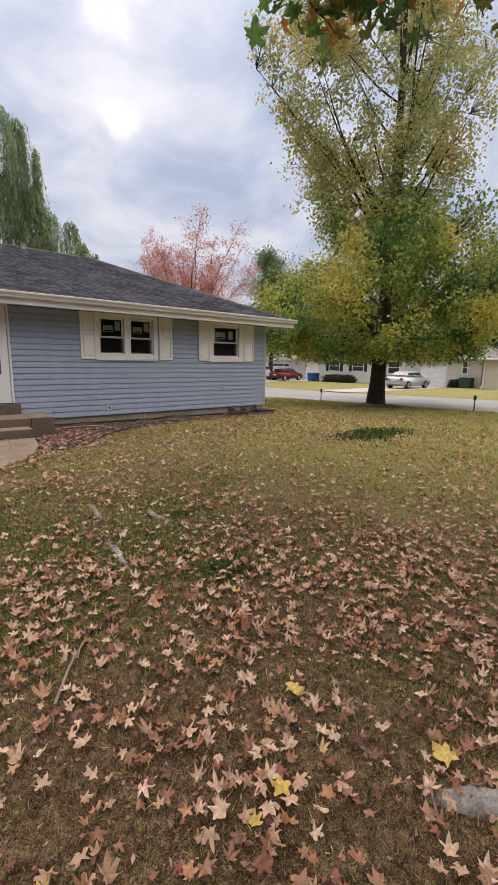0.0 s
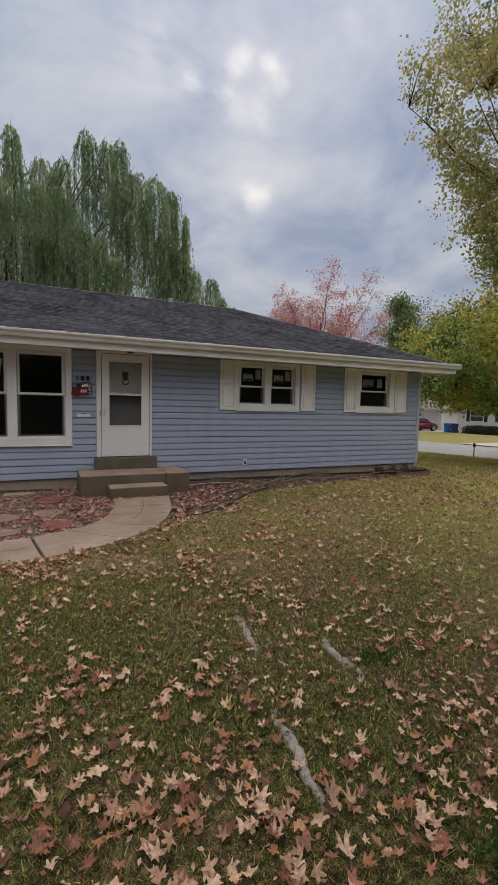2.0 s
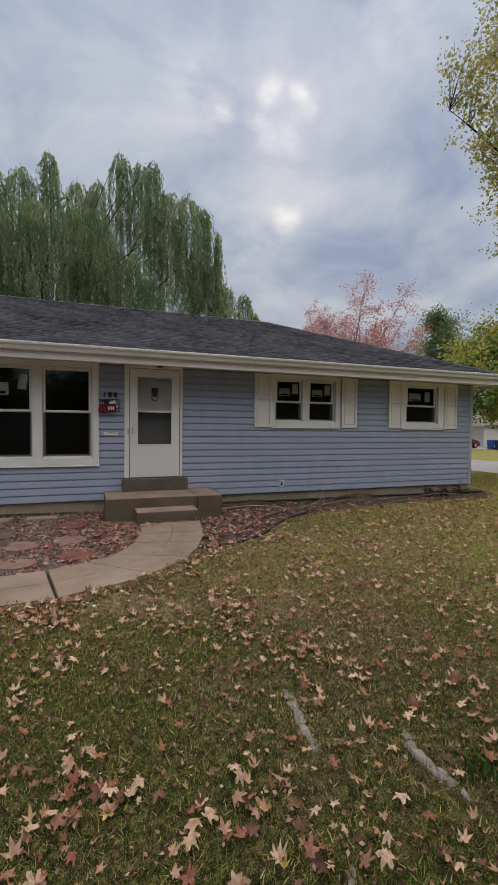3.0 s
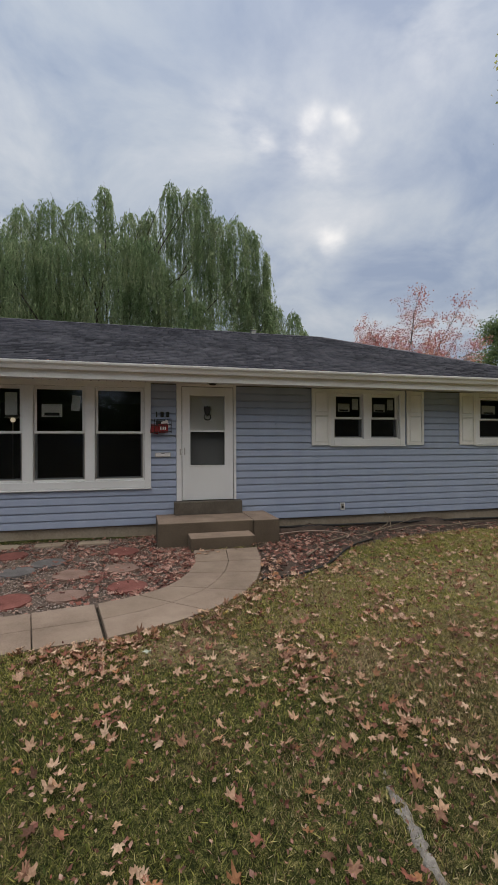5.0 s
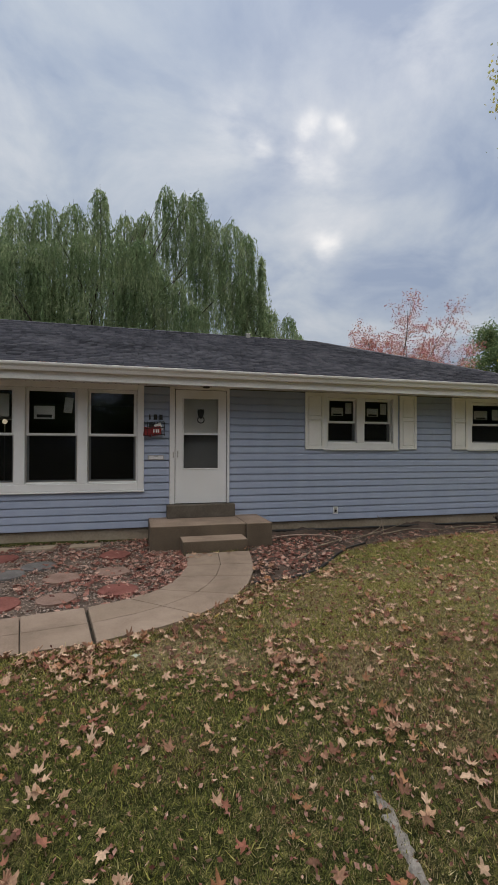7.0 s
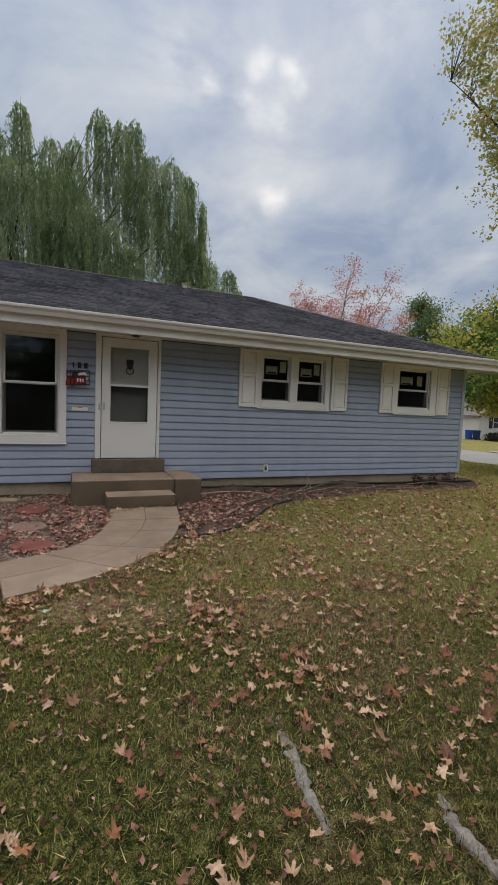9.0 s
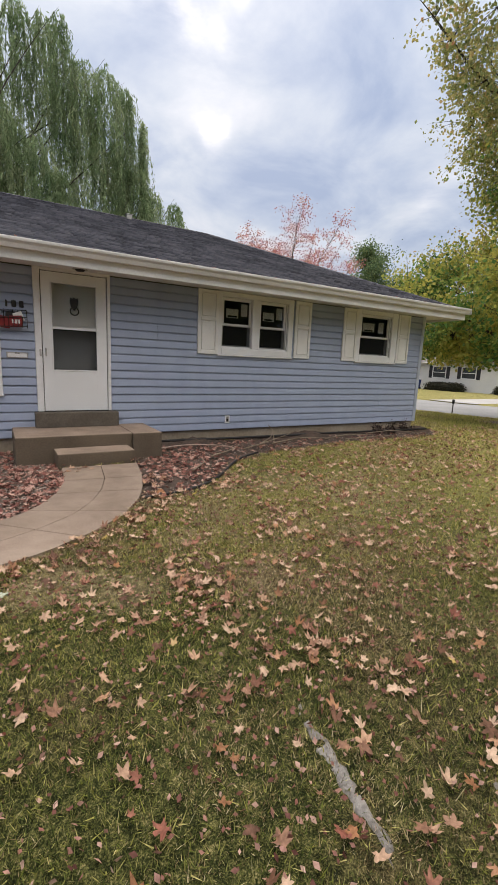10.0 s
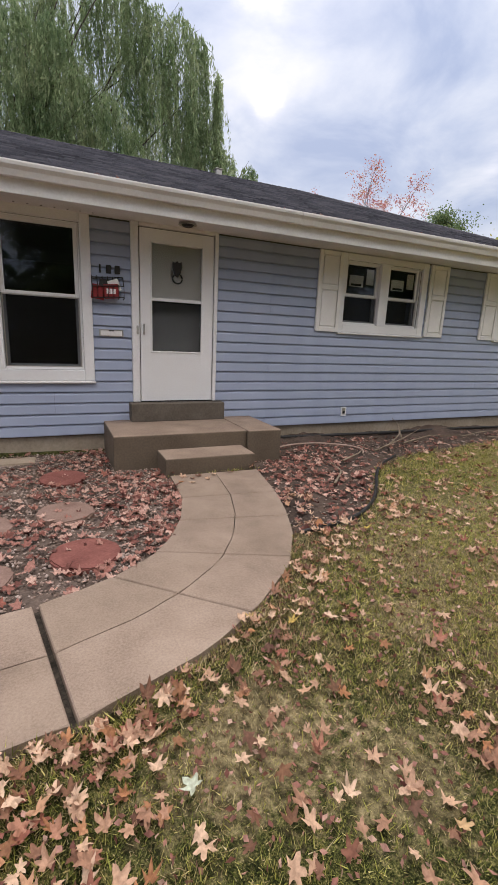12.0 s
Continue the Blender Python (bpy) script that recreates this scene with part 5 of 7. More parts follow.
def stepping_stone(x, y, r, mat, label, square=False, lift=0.0):
    STONES.append((x, y, r))
    rng = np.random.default_rng(int(abs(x * 31 + y * 17) * 100))
    bm = bmesh.new()
    if square:
        prism(bm, [(-r, -r * 0.6), (r, -r * 0.6), (r, r * 0.6), (-r, r * 0.6)], -0.03, 0.03)
    else:
        prism(bm, [(r * (1 + rng.normal(0, 0.012)) * math.cos(a), r * (1 + rng.normal(0, 0.012)) * math.sin(a)) for a in np.linspace(0, 2 * np.pi, 30, endpoint=False)], -0.03, 0.03)
    bmesh.ops.bevel(bm, geom=[e for e in bm.edges if all(v.co.z > 0 for v in e.verts)], offset=0.010, segments=2, affect="EDGES")
    ob = part("stepping_stone", bm, mat)
    ob.matrix_basis = pose(x, y, 0.176 + lift, rng.normal(0, 1.2), rng.normal(0, 1.2), rng.uniform(-6, 6))
    return tagged(ob, label, "stepping stone", "stepping stones in the bed")


stepping_stone(0.53, 7.66, 0.215, M_STONE_RED, "round worn red stepping stone in the gravel bed", lift=0.012)
stepping_stone(0.43, 9.32, 0.215, M_STONE_RED, "round dull red stepping stone near the porch", lift=0.008)
stepping_stone(0.43, 8.42, 0.215, M_STONE_PINK, "round pinkish concrete stepping stone in the bed", lift=0.008)
stepping_stone(-0.14, 8.28, 0.215, M_STONE_PINK, "round pinkish concrete stepping stone in the bed", lift=0.008)
stepping_stone(-0.08, 7.52, 0.20, M_STONE_PINK, "round pinkish concrete stepping stone in the bed", lift=0.006)
stepping_stone(-0.62, 7.47, 0.215, M_STONE_RED, "round dull red stepping stone by the walk", lift=0.006)
stepping_stone(-0.52, 8.92, 0.215, M_STONE_GREY, "round dark grey stepping stone in the bed", lift=0.006)
stepping_stone(-0.82, 8.58, 0.215, M_STONE_GREY, "round dark grey stepping stone in the bed", lift=0.006)
stepping_stone(-1.10, 9.45, 0.215, M_STONE_RED, "round dull red stepping stone in the bed", lift=0.006)
for x in (-1.36, -0.72, -0.06):
    stepping_stone(x, 10.06, 0.23, M_STONE_TAN, "rectangular tan paver set against the foundation", True, 0.005)


# ---------------------------------------------------------------- surface roots in the lawn
def surface_root(pts, r, label):
    rng = np.random.default_rng(len(pts) + 7)
    P = resample3([(x, y, 0.226 + dz) for x, y, dz in pts], 28)
    P[:, :2] += rng.normal(0, 0.006, (28, 2))
    path = [(p, r * (0.55 + 0.45 * math.sin(math.pi * min(1, max(0, (i + 1.0) / 29)))) * rng.uniform(0.82, 1.15)) for i, p in enumerate(P)]
    V, F = tubes([path], 9)
    V[:, 2] = (V[:, 2] - 0.232) * 0.75 + 0.232 + rng.normal(0, 0.008, len(V))
    c = V.mean(0)
    ob = new("tree_root", np_mesh("tree_root", V - c, F, M_ROOT, True))
    ob.location = c
    return tagged(ob, label, "tree root", "surface roots in the lawn")


surface_root([(1.78, 4.58, -0.02), (1.74, 4.36, 0.0), (1.71, 4.15, 0.005), (1.68, 3.92, 0.0), (1.66, 3.80, -0.02)], 0.030, "grey weathered root showing through the grass")
surface_root([(1.55, 3.46, -0.02), (1.50, 3.30, 0.0), (1.50, 3.10, 0.005), (1.46, 2.95, 0.0), (1.47, 2.74, -0.02)], 0.027, "grey weathered root showing through the grass")
surface_root([(2.19, 3.92, -0.02), (2.13, 3.78, 0.0), (2.13, 3.62, 0.005), (2.16, 3.45, -0.02)], 0.036, "dark split root half buried in the lawn")
surface_root([(1.52, 0.48, -0.03), (1.68, 0.33, 0.02), (1.95, 0.05, 0.05), (2.4, -0.5, 0.10), (2.95, -1.15, 0.16)], 0.080, "thick furrowed root near the tree's foot")

# ---------------------------------------------------------------- the near sweetgum, whose branch hangs into the picture
def sweetgum():
    rng = np.random.default_rng(21)
    base = np.array((3.1, -1.3, 0.2))
    t = empty("sweetgum_tree", base, label="sweetgum with star-shaped green and orange leaves over the lawn", category="tree")
    trunk = [(np.array((0.05 * math.sin(3 * s), 0, 11 * s)), 0.30 * (1 - 0.8 * s) * (1.4 if s == 0 else 1)) for s in np.linspace(0, 1, 14)]
    paths, pts = [trunk], []
    # high crown stays out of view, its spread set to shade the near lawn
    for i in range(40):
        a, z = i * 2.399, 4.6 + 6.3 * i / 40
        d = np.array((math.cos(a), math.sin(a), 0.42))
        limb = bend(rng, (0, 0, z), d, rng.uniform(3.4, 4.8) * (1.1 - 0.014 * i), 0.07, 0.01, 8, 0.08)
        paths.append(limb)
        for q, r in limb[3:]:
            for _ in range(3):
                tw = bend(rng, q, rng.normal(0, 1, 3), rng.uniform(0.4, 0.9), 0.012, 0.004, 4, 0.2)
                paths.append(tw)
                pts += [p for p, _ in tw[1:]]
    # the low branch that reaches over the path
    low = [(np.array(p), r) for p, r in (((0, 0, 3.6), 0.07), ((-0.25, 1.0, 3.68), 0.05), ((-0.55, 1.95, 3.50), 0.035), ((-0.85, 2.30, 3.38), 0.022), ((-1.12, 2.55, 3.26), 0.012), ((-1.36, 2.76, 3.16), 0.006))]
    paths.append(low)
    near, rng = [], np.random.default_rng(5)
    for k, (p, r) in enumerate(low[2:]):
        for _ in range(9):
            tw = bend(rng, p, rng.normal(0, 1, 3) * np.array((1, 1, 0.4)) + np.array((0.2, -0.2, -0.25)), rng.uniform(0.15, 0.42 - 0.05 * k), 0.004, 0.002, 4, 0.25)
            paths.append(tw)
            near += [q for q, _ in tw[2:]]
    V, F = tubes(paths, 7)
    linked("trunk", np_mesh("trunk", V, F, M_BARK, True), t)
    P = np.array(pts)
    P = np.repeat(P, 16, 0) + rng.normal(0, 0.22, (len(P) * 16, 3))
    V, F = diamonds(P, 0.16, rng, 0.9)
    linked("crown", np_mesh("crown", V, F, M_GUM), t)
    P = np.array(near)
    P = np.repeat(P, 6, 0) + rng.normal(0, 0.09, (len(P) * 6, 3))
    V, F = star_leaves(P, 0.115, rng, 1.3, 0.12, THIN)
    linked("low_foliage", np_mesh("low_foliage", V, F, M_GUM), t)


sweetgum()

# ---------------------------------------------------------------- across the street
def far_paint(name, c, v=0.85):
    return material(name, two_scale(tuple(x * v for x in c), c, 1.0, 8.0), 0.8)


M_BEIGE = far_paint("beige_siding", (0.62, 0.55, 0.47))
M_OFFWHITE = far_paint("off_white_siding", (0.72, 0.71, 0.69))
M_FARROOF = far_paint("grey_brown_shingles", (0.21, 0.19, 0.18), 0.75)
M_DARKTRIM = far_paint("dark_shutter_paint", (0.035, 0.035, 0.04))
M_HEDGE = leafy("hedge_leaves", [(0, (0.02, 0.028, 0.018)), (0.6, (0.045, 0.048, 0.028)), (1, (0.09, 0.07, 0.04))])
M_BLUE = far_paint("blue_plastic", (0.03, 0.12, 0.50))
M_NAVY = far_paint("navy_plastic", (0.02, 0.04, 0.13))
M_UTIL = far_paint("green_metal_box", (0.03, 0.075, 0.06))
M_TYRE = far_paint("black_rubber", (0.02, 0.02, 0.02))
M_DRIVE = material("driveway_concrete", two_scale((0.34, 0.32, 0.30), (0.47, 0.45, 0.43), 0.5, 10), 0.9)


def hip_roof(bm, x0, x1, y0, y1, z0, z1, over=0.4):
    x0, x1, y0, y1 = x0 - over, x1 + over, y0 - over, y1 + over
    w = min(x1 - x0, y1 - y0) / 2
    if x1 - x0 < y1 - y0:
        r = [((x0 + x1) / 2, y0 + w, z1), ((x0 + x1) / 2, y1 - w, z1)]
    else:
        r = [(x0 + w, (y0 + y1) / 2, z1), (x1 - w, (y0 + y1) / 2, z1)]
    lo = [bm.verts.new(p) for p in ((x0, y0, z0), (x1, y0, z0), (x1, y1, z0), (x0, y1, z0))]
    d = [bm.verts.new((v.co.x, v.co.y, z0 - 0.14)) for v in lo]
    a, b = [bm.verts.new(p) for p in r]
    if x1 - x0 < y1 - y0:
        quads = [(lo[0], lo[1], a), (lo[1], lo[2], b, a), (lo[2], lo[3], b), (lo[3], lo[0], a, b)]
    else:
        quads = [(lo[0], lo[1], b, a), (lo[1], lo[2], b), (lo[2], lo[3], a, b), (lo[3], lo[0], a)]
    for q in quads:
        bm.faces.new(q)
    for i in range(4):
        bm.faces.new((d[i], d[(i + 1) % 4], lo[(i + 1) % 4], lo[i]))
    bm.faces.new(d[::-1])
    bmesh.ops.recalc_face_normals(bm, faces=bm.faces)
    return bm


def street_house(x, y0, y1, depth, z, eave, ridge, wall, label, windows=(), garage=None):
    """A one-storey house whose front faces the street (-x)."""
    h = empty("house", (x, (y0 + y1) / 2, z), label=label, category="house")
    oy = (y0 + y1) / 2
    part("wall", boxes([((0, y0 - oy, -0.3), (depth, y1 - oy, eave - z))], 0.02), wall, h)
    roof_part = part("roof", hip_roof(bmesh.new(), 0, depth, y0 - oy, y1 - oy, eave - z, ridge - z), M_FARROOF, h)
    part("gutter", boxes([((-0.50, y0 - oy - 0.4, eave - z - 0.15), (-0.402, y1 - oy + 0.4, eave - z - 0.03))], 0.02), M_TRIM, h)
    for a, b, lo, hi, shut in windows:
        w = part("window", frame_bm(a - oy, b - oy, lo - z, hi - z, -0.04, 0.02, (0.08, 0.08, 0.08, 0.08), 0.0), M_WHITE, h)
        # frame_bm runs along x: turned so that it runs along y, facing the street
        w.matrix_basis = Matrix(((0, 1, 0, -0.0), (1, 0, 0, 0), (0, 0, 1, 0), (0, 0, 0, 1)))
        part("pane", boxes([((a - oy + 0.08, -0.012, lo - z + 0.08), (b - oy - 0.08, -0.006, hi - z - 0.08))]), M_NIGHT, w, "dark glass")
        part("meeting_rail", boxes([((a - oy + 0.08, -0.03, (lo + hi) / 2 - z - 0.03), (b - oy - 0.08, -0.013, (lo + hi) / 2 - z + 0.03))]), M_WHITE, w)
        if shut:
            for s0 in (a - oy - 0.42, b - oy + 0.04):
                part("shutter", boxes([((-0.05, s0, lo - z), (-0.002, s0 + 0.38, hi - z))], 0.01), M_DARKTRIM, h, "dark shutter")
    if garage:
        a, b, lo, hi, panes = garage
        g = part("garage_door", boxes([((-0.03, a - oy, lo - z + i * (hi - lo) / 4 + 0.01), (-0.002, b - oy, lo - z + (i + 1) * (hi - lo) / 4 - 0.01)) for i in range(4)], 0.012), M_WHITE, h, "white panelled garage door")
        part("door_frame", boxes([((-0.06, a - oy - 0.12, lo - z), (-0.004, a - oy - 0.01, hi - z + 0.12)), ((-0.06, b - oy + 0.01, lo - z), (-0.004, b - oy + 0.12, hi - z + 0.12)), ((-0.06, a - oy - 0.01, hi - z + 0.01), (-0.004, b - oy + 0.01, hi - z + 0.12))]), M_TRIM, h)
        for i in range(panes):
            w = (b - a) / panes
            part("pane", boxes([((-0.036, a - oy + i * w + 0.06, lo - z + 0.80 * (hi - lo)), (-0.031, a - oy + (i + 1) * w - 0.06, lo - z + 0.93 * (hi - lo)))]), M_NIGHT, g, "dark glass")
    return h


M_NIGHT = material("dark_window_glass", two_scale((0.02, 0.022, 0.026), (0.06, 0.065, 0.075), 1, 10), 0.08, spec=0.5)
GZ = lambda x, y: float(ground_z(x, y))
street_house(40.0, 16.3, 22.4, 9.0, GZ(40, 20.5), 2.38, 4.0, M_BEIGE, "single-storey beige house wing with a white garage door", [(17.45, 18.0, 0.95, 2.1, False)], (19.45, 21.7, -0.33, 1.46, 0))
street_house(40.5, 22.41, 35.2, 9.0, GZ(40, 29), 2.45, 4.2, M_OFFWHITE, "single-storey off-white house with dark-shuttered windows", [(24.4, 25.8, 0.75, 2.0, False), (28.75, 30.3, 0.85, 2.0, True), (32.0, 33.6, 0.8, 2.0, True)])
street_house(38.0, 3.0, 15.35, 9.0, GZ(38, 10), 2.35, 4.1, M_BEIGE, "single-storey beige house with a downspout at its corner", [(7.0, 8.6, 0.7, 1.9, True)])
street_house(43.0, 39.5, 50.0, 9.0, GZ(43, 44), 2.1, 4.0, M_OFFWHITE, "single-storey pale house with a windowed garage door", (), (42.6, 47.0, -0.4, 1.6, 4))
rod("downspout", [(37.93, 15.25, 2.15), (37.93, 15.27, 1.2), (37.93, 15.27, 0.1), (37.6, 15.3, -0.1)], 0.05, 0.05, M_TRIM, "white downspout at the house corner", "downspout")
drive = grid_sheet("driveway", np.linspace(25.5, 40.0, 12), np.linspace(18.9, 22.2, 4), lambda X, Y: ground_z(X, Y) + 0.006, M_DRIVE)
tagged(new("driveway", drive), "pale concrete driveway leading to a garage", "driveway", kind="structure")
drive = grid_sheet("driveway", np.linspace(25.5, 43.0, 12), np.linspace(36.0, 46.5, 6), lambda X, Y: ground_z(X, Y) + 0.006, M_DRIVE)
tagged(new("driveway", drive), "pale concrete driveway with parked vehicles", "driveway", kind="structure")


def clumped(name, lo, hi, count, leaf, mat, label, category, seed):
    """A clipped hedge: leaves through a rounded box, over a solid core whose dark colour stands in for shade."""
    rng = np.random.default_rng(seed)
    lo, hi = np.array(lo, float), np.array(hi, float)
    c, half = (lo + hi) / 2, (hi - lo) / 2
    u = rng.uniform(-1, 1, (count, 3))
    k = np.max(np.abs(u), 1)[:, None]
    u = u / k * rng.uniform(0.75, 1.0, (count, 1))
    u[:, :2] *= (1 - 0.25 * np.maximum(u[:, 2:], 0) ** 2)
    ob = empty(name, (c[0], c[1], lo[2]), label=label, category=category)
    P = u * half + np.array((0, 0, half[2])) + rng.normal(0, 0.05, (count, 3))
    V, F = diamonds(P, leaf, rng, 0.7)
    tagged(linked("foliage", np_mesh("foliage", V, F, mat), ob), kind="stuff")
    bm = boxes([((-half[0] * 0.7, -half[1] * 0.85, 0), (half[0] * 0.7, half[1] * 0.85, half[2] * 1.5))], 0.15)
    part("core", bm, M_DARKCORE, ob)


M_DARKCORE = far_paint("hedge_inner_shade", (0.03, 0.03, 0.02))
clumped("hedge", (39.0, 29.3, GZ(39, 31)), (40.2, 33.4, 0.38), 3500, 0.13, M_HEDGE, "clipped dark hedge below the house windows", "hedge", 1)
clumped("hedge", (39.2, 24.0, GZ(39, 25)), (40.3, 26.2, 0.36), 2000, 0.13, M_HEDGE, "clipped dark hedge below the house windows", "hedge", 2)
clumped("shrub", (39.4, 17.7, GZ(39, 18)), (40.4, 18.9, 0.4), 1500, 0.12, M_HEDGE, "low dark shrub beside the garage", "shrub", 3)
util = part("utility_box", boxes([((0, 0, 0), (0.8, 0.95, 0.85)), ((-0.03, -0.03, 0.85), (0.83, 0.98, 0.90))], 0.02), M_UTIL)
util.location = (39.0, 16.75, GZ(39, 17))
tagged(util, "dark green metal utility box on the grass", "utility box")


def bin_thing(x, y, mat, label):
    b = empty("wheelie_bin", (x, y, GZ(x, y)), label=label, category="bin")
    bm = boxes([((-0.28, -0.27, 0.05), (0.28, 0.27, 0.92))], 0.03)
    for v in bm.verts:
        v.co.x *= 0.8 + 0.2 * v.co.z / 0.92
        v.co.y *= 0.8 + 0.2 * v.co.z / 0.92
    part("body", bm, mat, b)
    part("lid", boxes([((-0.32, -0.29, 0.925), (0.30, 0.29, 0.985))], 0.025), mat, b)
    for s in (-0.25, 0.20):
        bm = bmesh.new()
        bmesh.ops.create_cone(bm, cap_ends=True, segments=16, radius1=0.11, radius2=0.11, depth=0.05, matrix=pose(0.22, s + 0.025, 0.11, 90))
        part("wheel", bm, M_TYRE, b)


bin_thing(38.9, 35.0, M_BLUE, "bright blue plastic wheeled bin by the driveway")
bin_thing(38.9, 34.1, M_NAVY, "navy blue plastic wheeled bin by the driveway")


def vehicle(name, at, turn, paint, label, pickup=False):
    """A parked car, nose along +x before the turn."""
    c = empty(name, at, label=label, category="car")
    c.rotation_euler = (0, 0, radians(turn))
    L = 2.25
    if pickup:
        low = [(-L - 0.4, 0.55), (-L - 0.4, 1.15), (-0.6, 1.15), (-0.5, 1.15), (1.0, 1.15), (L + 0.2, 1.05), (L + 0.35, 0.55), (L + 0.3, 0.4), (-L - 0.4, 0.4)]
        cab = [(-0.75, 1.15), (-0.55, 1.75), (0.5, 1.78), (1.15, 1.15)]
    else:
        low = [(-L, 0.45), (-L - 0.03, 0.72), (-L + 0.10, 0.98), (-1.55, 1.02), (1.05, 0.95), (1.8, 0.85), (L, 0.68), (L + 0.03, 0.42), (L - 0.1, 0.24), (-L + 0.12, 0.26)]
        cab = [(-1.85, 1.0), (-1.05, 1.40), (-0.2, 1.47), (0.35, 1.42), (1.25, 0.94)]

    def loft(prof, w0, w1, zref):
        bm = bmesh.new()
        z0, z1 = min(z for _, z in prof), max(z for _, z in prof)
        sides = []
        for s in (-1, 1):
            sides.append([bm.verts.new((x, s * (w0 + (w1 - w0) * max(0, (z - zref)) / max(0.01, z1 - zref)), z)) for x, z in prof])
        n = len(prof)
        for i in range(n):
            bm.faces.new((sides[0][i], sides[0][(i + 1) % n], sides[1][(i + 1) % n], sides[1][i]))
        bm.faces.new(sides[0][::-1])
        bm.faces.new(sides[1])
        bmesh.ops.recalc_face_normals(bm, faces=bm.faces)
        bmesh.ops.bevel(bm, geom=bm.edges[:], offset=0.05, segments=2, affect="EDGES")
        return bm

    body = part("body", loft(low, 0.88, 0.80, 0.6), paint, c, smooth=True)
    part("cabin", loft(cab, 0.80, 0.60, 1.0), paint, c, smooth=True)
    zc = 1.18 if not pickup else 1.45
    for s in (-1, 1):
        yy = s * (0.715 if not pickup else 0.705)
        for a, b in (((-1.25, -0.35), (-0.28, 0.60)) if not pickup else ((-0.5, 0.2), (0.25, 0.75))):
            bm = boxes([((a, yy - 0.02, zc - 0.15), (b, yy + 0.02, zc + 0.16))], 0.015)
            part("side_window", bm, M_NIGHT, c)
    x0, z0, x1, z1 = cab[0][0], cab[0][1], cab[1][0], cab[1][1]
    bm = boxes([((-0.015, -0.58, -0.21), (0.015, 0.58, 0.21))], 0.01)
    bmesh.ops.transform(bm, matrix=Matrix.Translation(((x0 + x1) / 2 - 0.02, 0, (z0 + z1) / 2 + 0.02)) @ Matrix.Rotation(math.atan2(x1 - x0, z1 - z0), 4, "Y"), verts=bm.verts)
    part("rear_window", bm, M_NIGHT, c)
    for s in (-1, 1):
        part("tail_light", boxes([((low[1][0] - 0.01, s * 0.70 - 0.14, low[1][1] + 0.0), (low[1][0] + 0.14, s * 0.70 + 0.14, low[1][1] + 0.18))], 0.03), M_RED, body, "red tail light")
        for x in (-1.4, 1.4):
            bm = bmesh.new()
            bmesh.ops.create_cone(bm, cap_ends=True, segments=24, radius1=0.33, radius2=0.33, depth=0.22, matrix=pose(x, s * 0.80, 0.33, 90))
            wheel = part("wheel", bm, M_TYRE, c)
            bm = bmesh.new()
            bmesh.ops.create_cone(bm, cap_ends=True, segments=20, radius1=0.21, radius2=0.21, depth=0.02, matrix=pose(x, s * 0.915, 0.33, 90))
            part("rim", bm, M_METAL, wheel)
    part("bumper", boxes([((low[0][0] - 0.06, -0.8, 0.38), (low[0][0] + 0.08, 0.8, 0.56))], 0.03), paint, c)
    part("plate_bar", boxes([((low[0][0] - 0.075, -0.2, 0.62), (low[0][0] - 0.03, 0.2, 0.74))]), M_PAPER, c)
    return c


M_SILVER = material("silver_car_paint", two_scale((0.36, 0.37, 0.39), (0.45, 0.46, 0.48), 1, 10), 0.3, 0.5)
M_MAROON = material("dark_red_car_paint", two_scale((0.10, 0.012, 0.015), (0.15, 0.02, 0.022), 1, 10), 0.3, 0.2)
M_WHITECAR = material("white_car_paint", two_scale((0.66, 0.66, 0.66), (0.74, 0.74, 0.74), 1, 10), 0.3)
vehicle("sedan", (35.3, 20.4, GZ(35.3, 20.4) + 0.01), 0, M_SILVER, "silver sedan parked on a driveway facing the garage")
vehicle("sedan", (38.2, 38.3, GZ(38, 38) + 0.01), 8, M_MAROON, "dark red car parked on a driveway")
vehicle("pickup_truck", (37.8, 41.6, GZ(38, 41) + 0.01), 185, M_WHITECAR, "white pickup truck parked on a driveway", True)


def marker_post(x, y):
    p = empty("marker_post", (x, y, GZ(x, y)), label="short dark metal marker post on the verge", category="post", group="verge posts")
    bm = bmesh.new()
    bmesh.ops.create_cone(bm, cap_ends=True, segments=10, radius1=0.022, radius2=0.022, depth=0.5, matrix=Matrix.Translation((0, 0, 0.25)))
    part("shaft", bm, M_BLACK, p)
    part("cap", boxes([((-0.04, -0.05, 0.42), (0.04, 0.05, 0.60))], 0.02), M_BLACK, p)


marker_post(17.65, 14.95)
marker_post(17.45, 7.15)

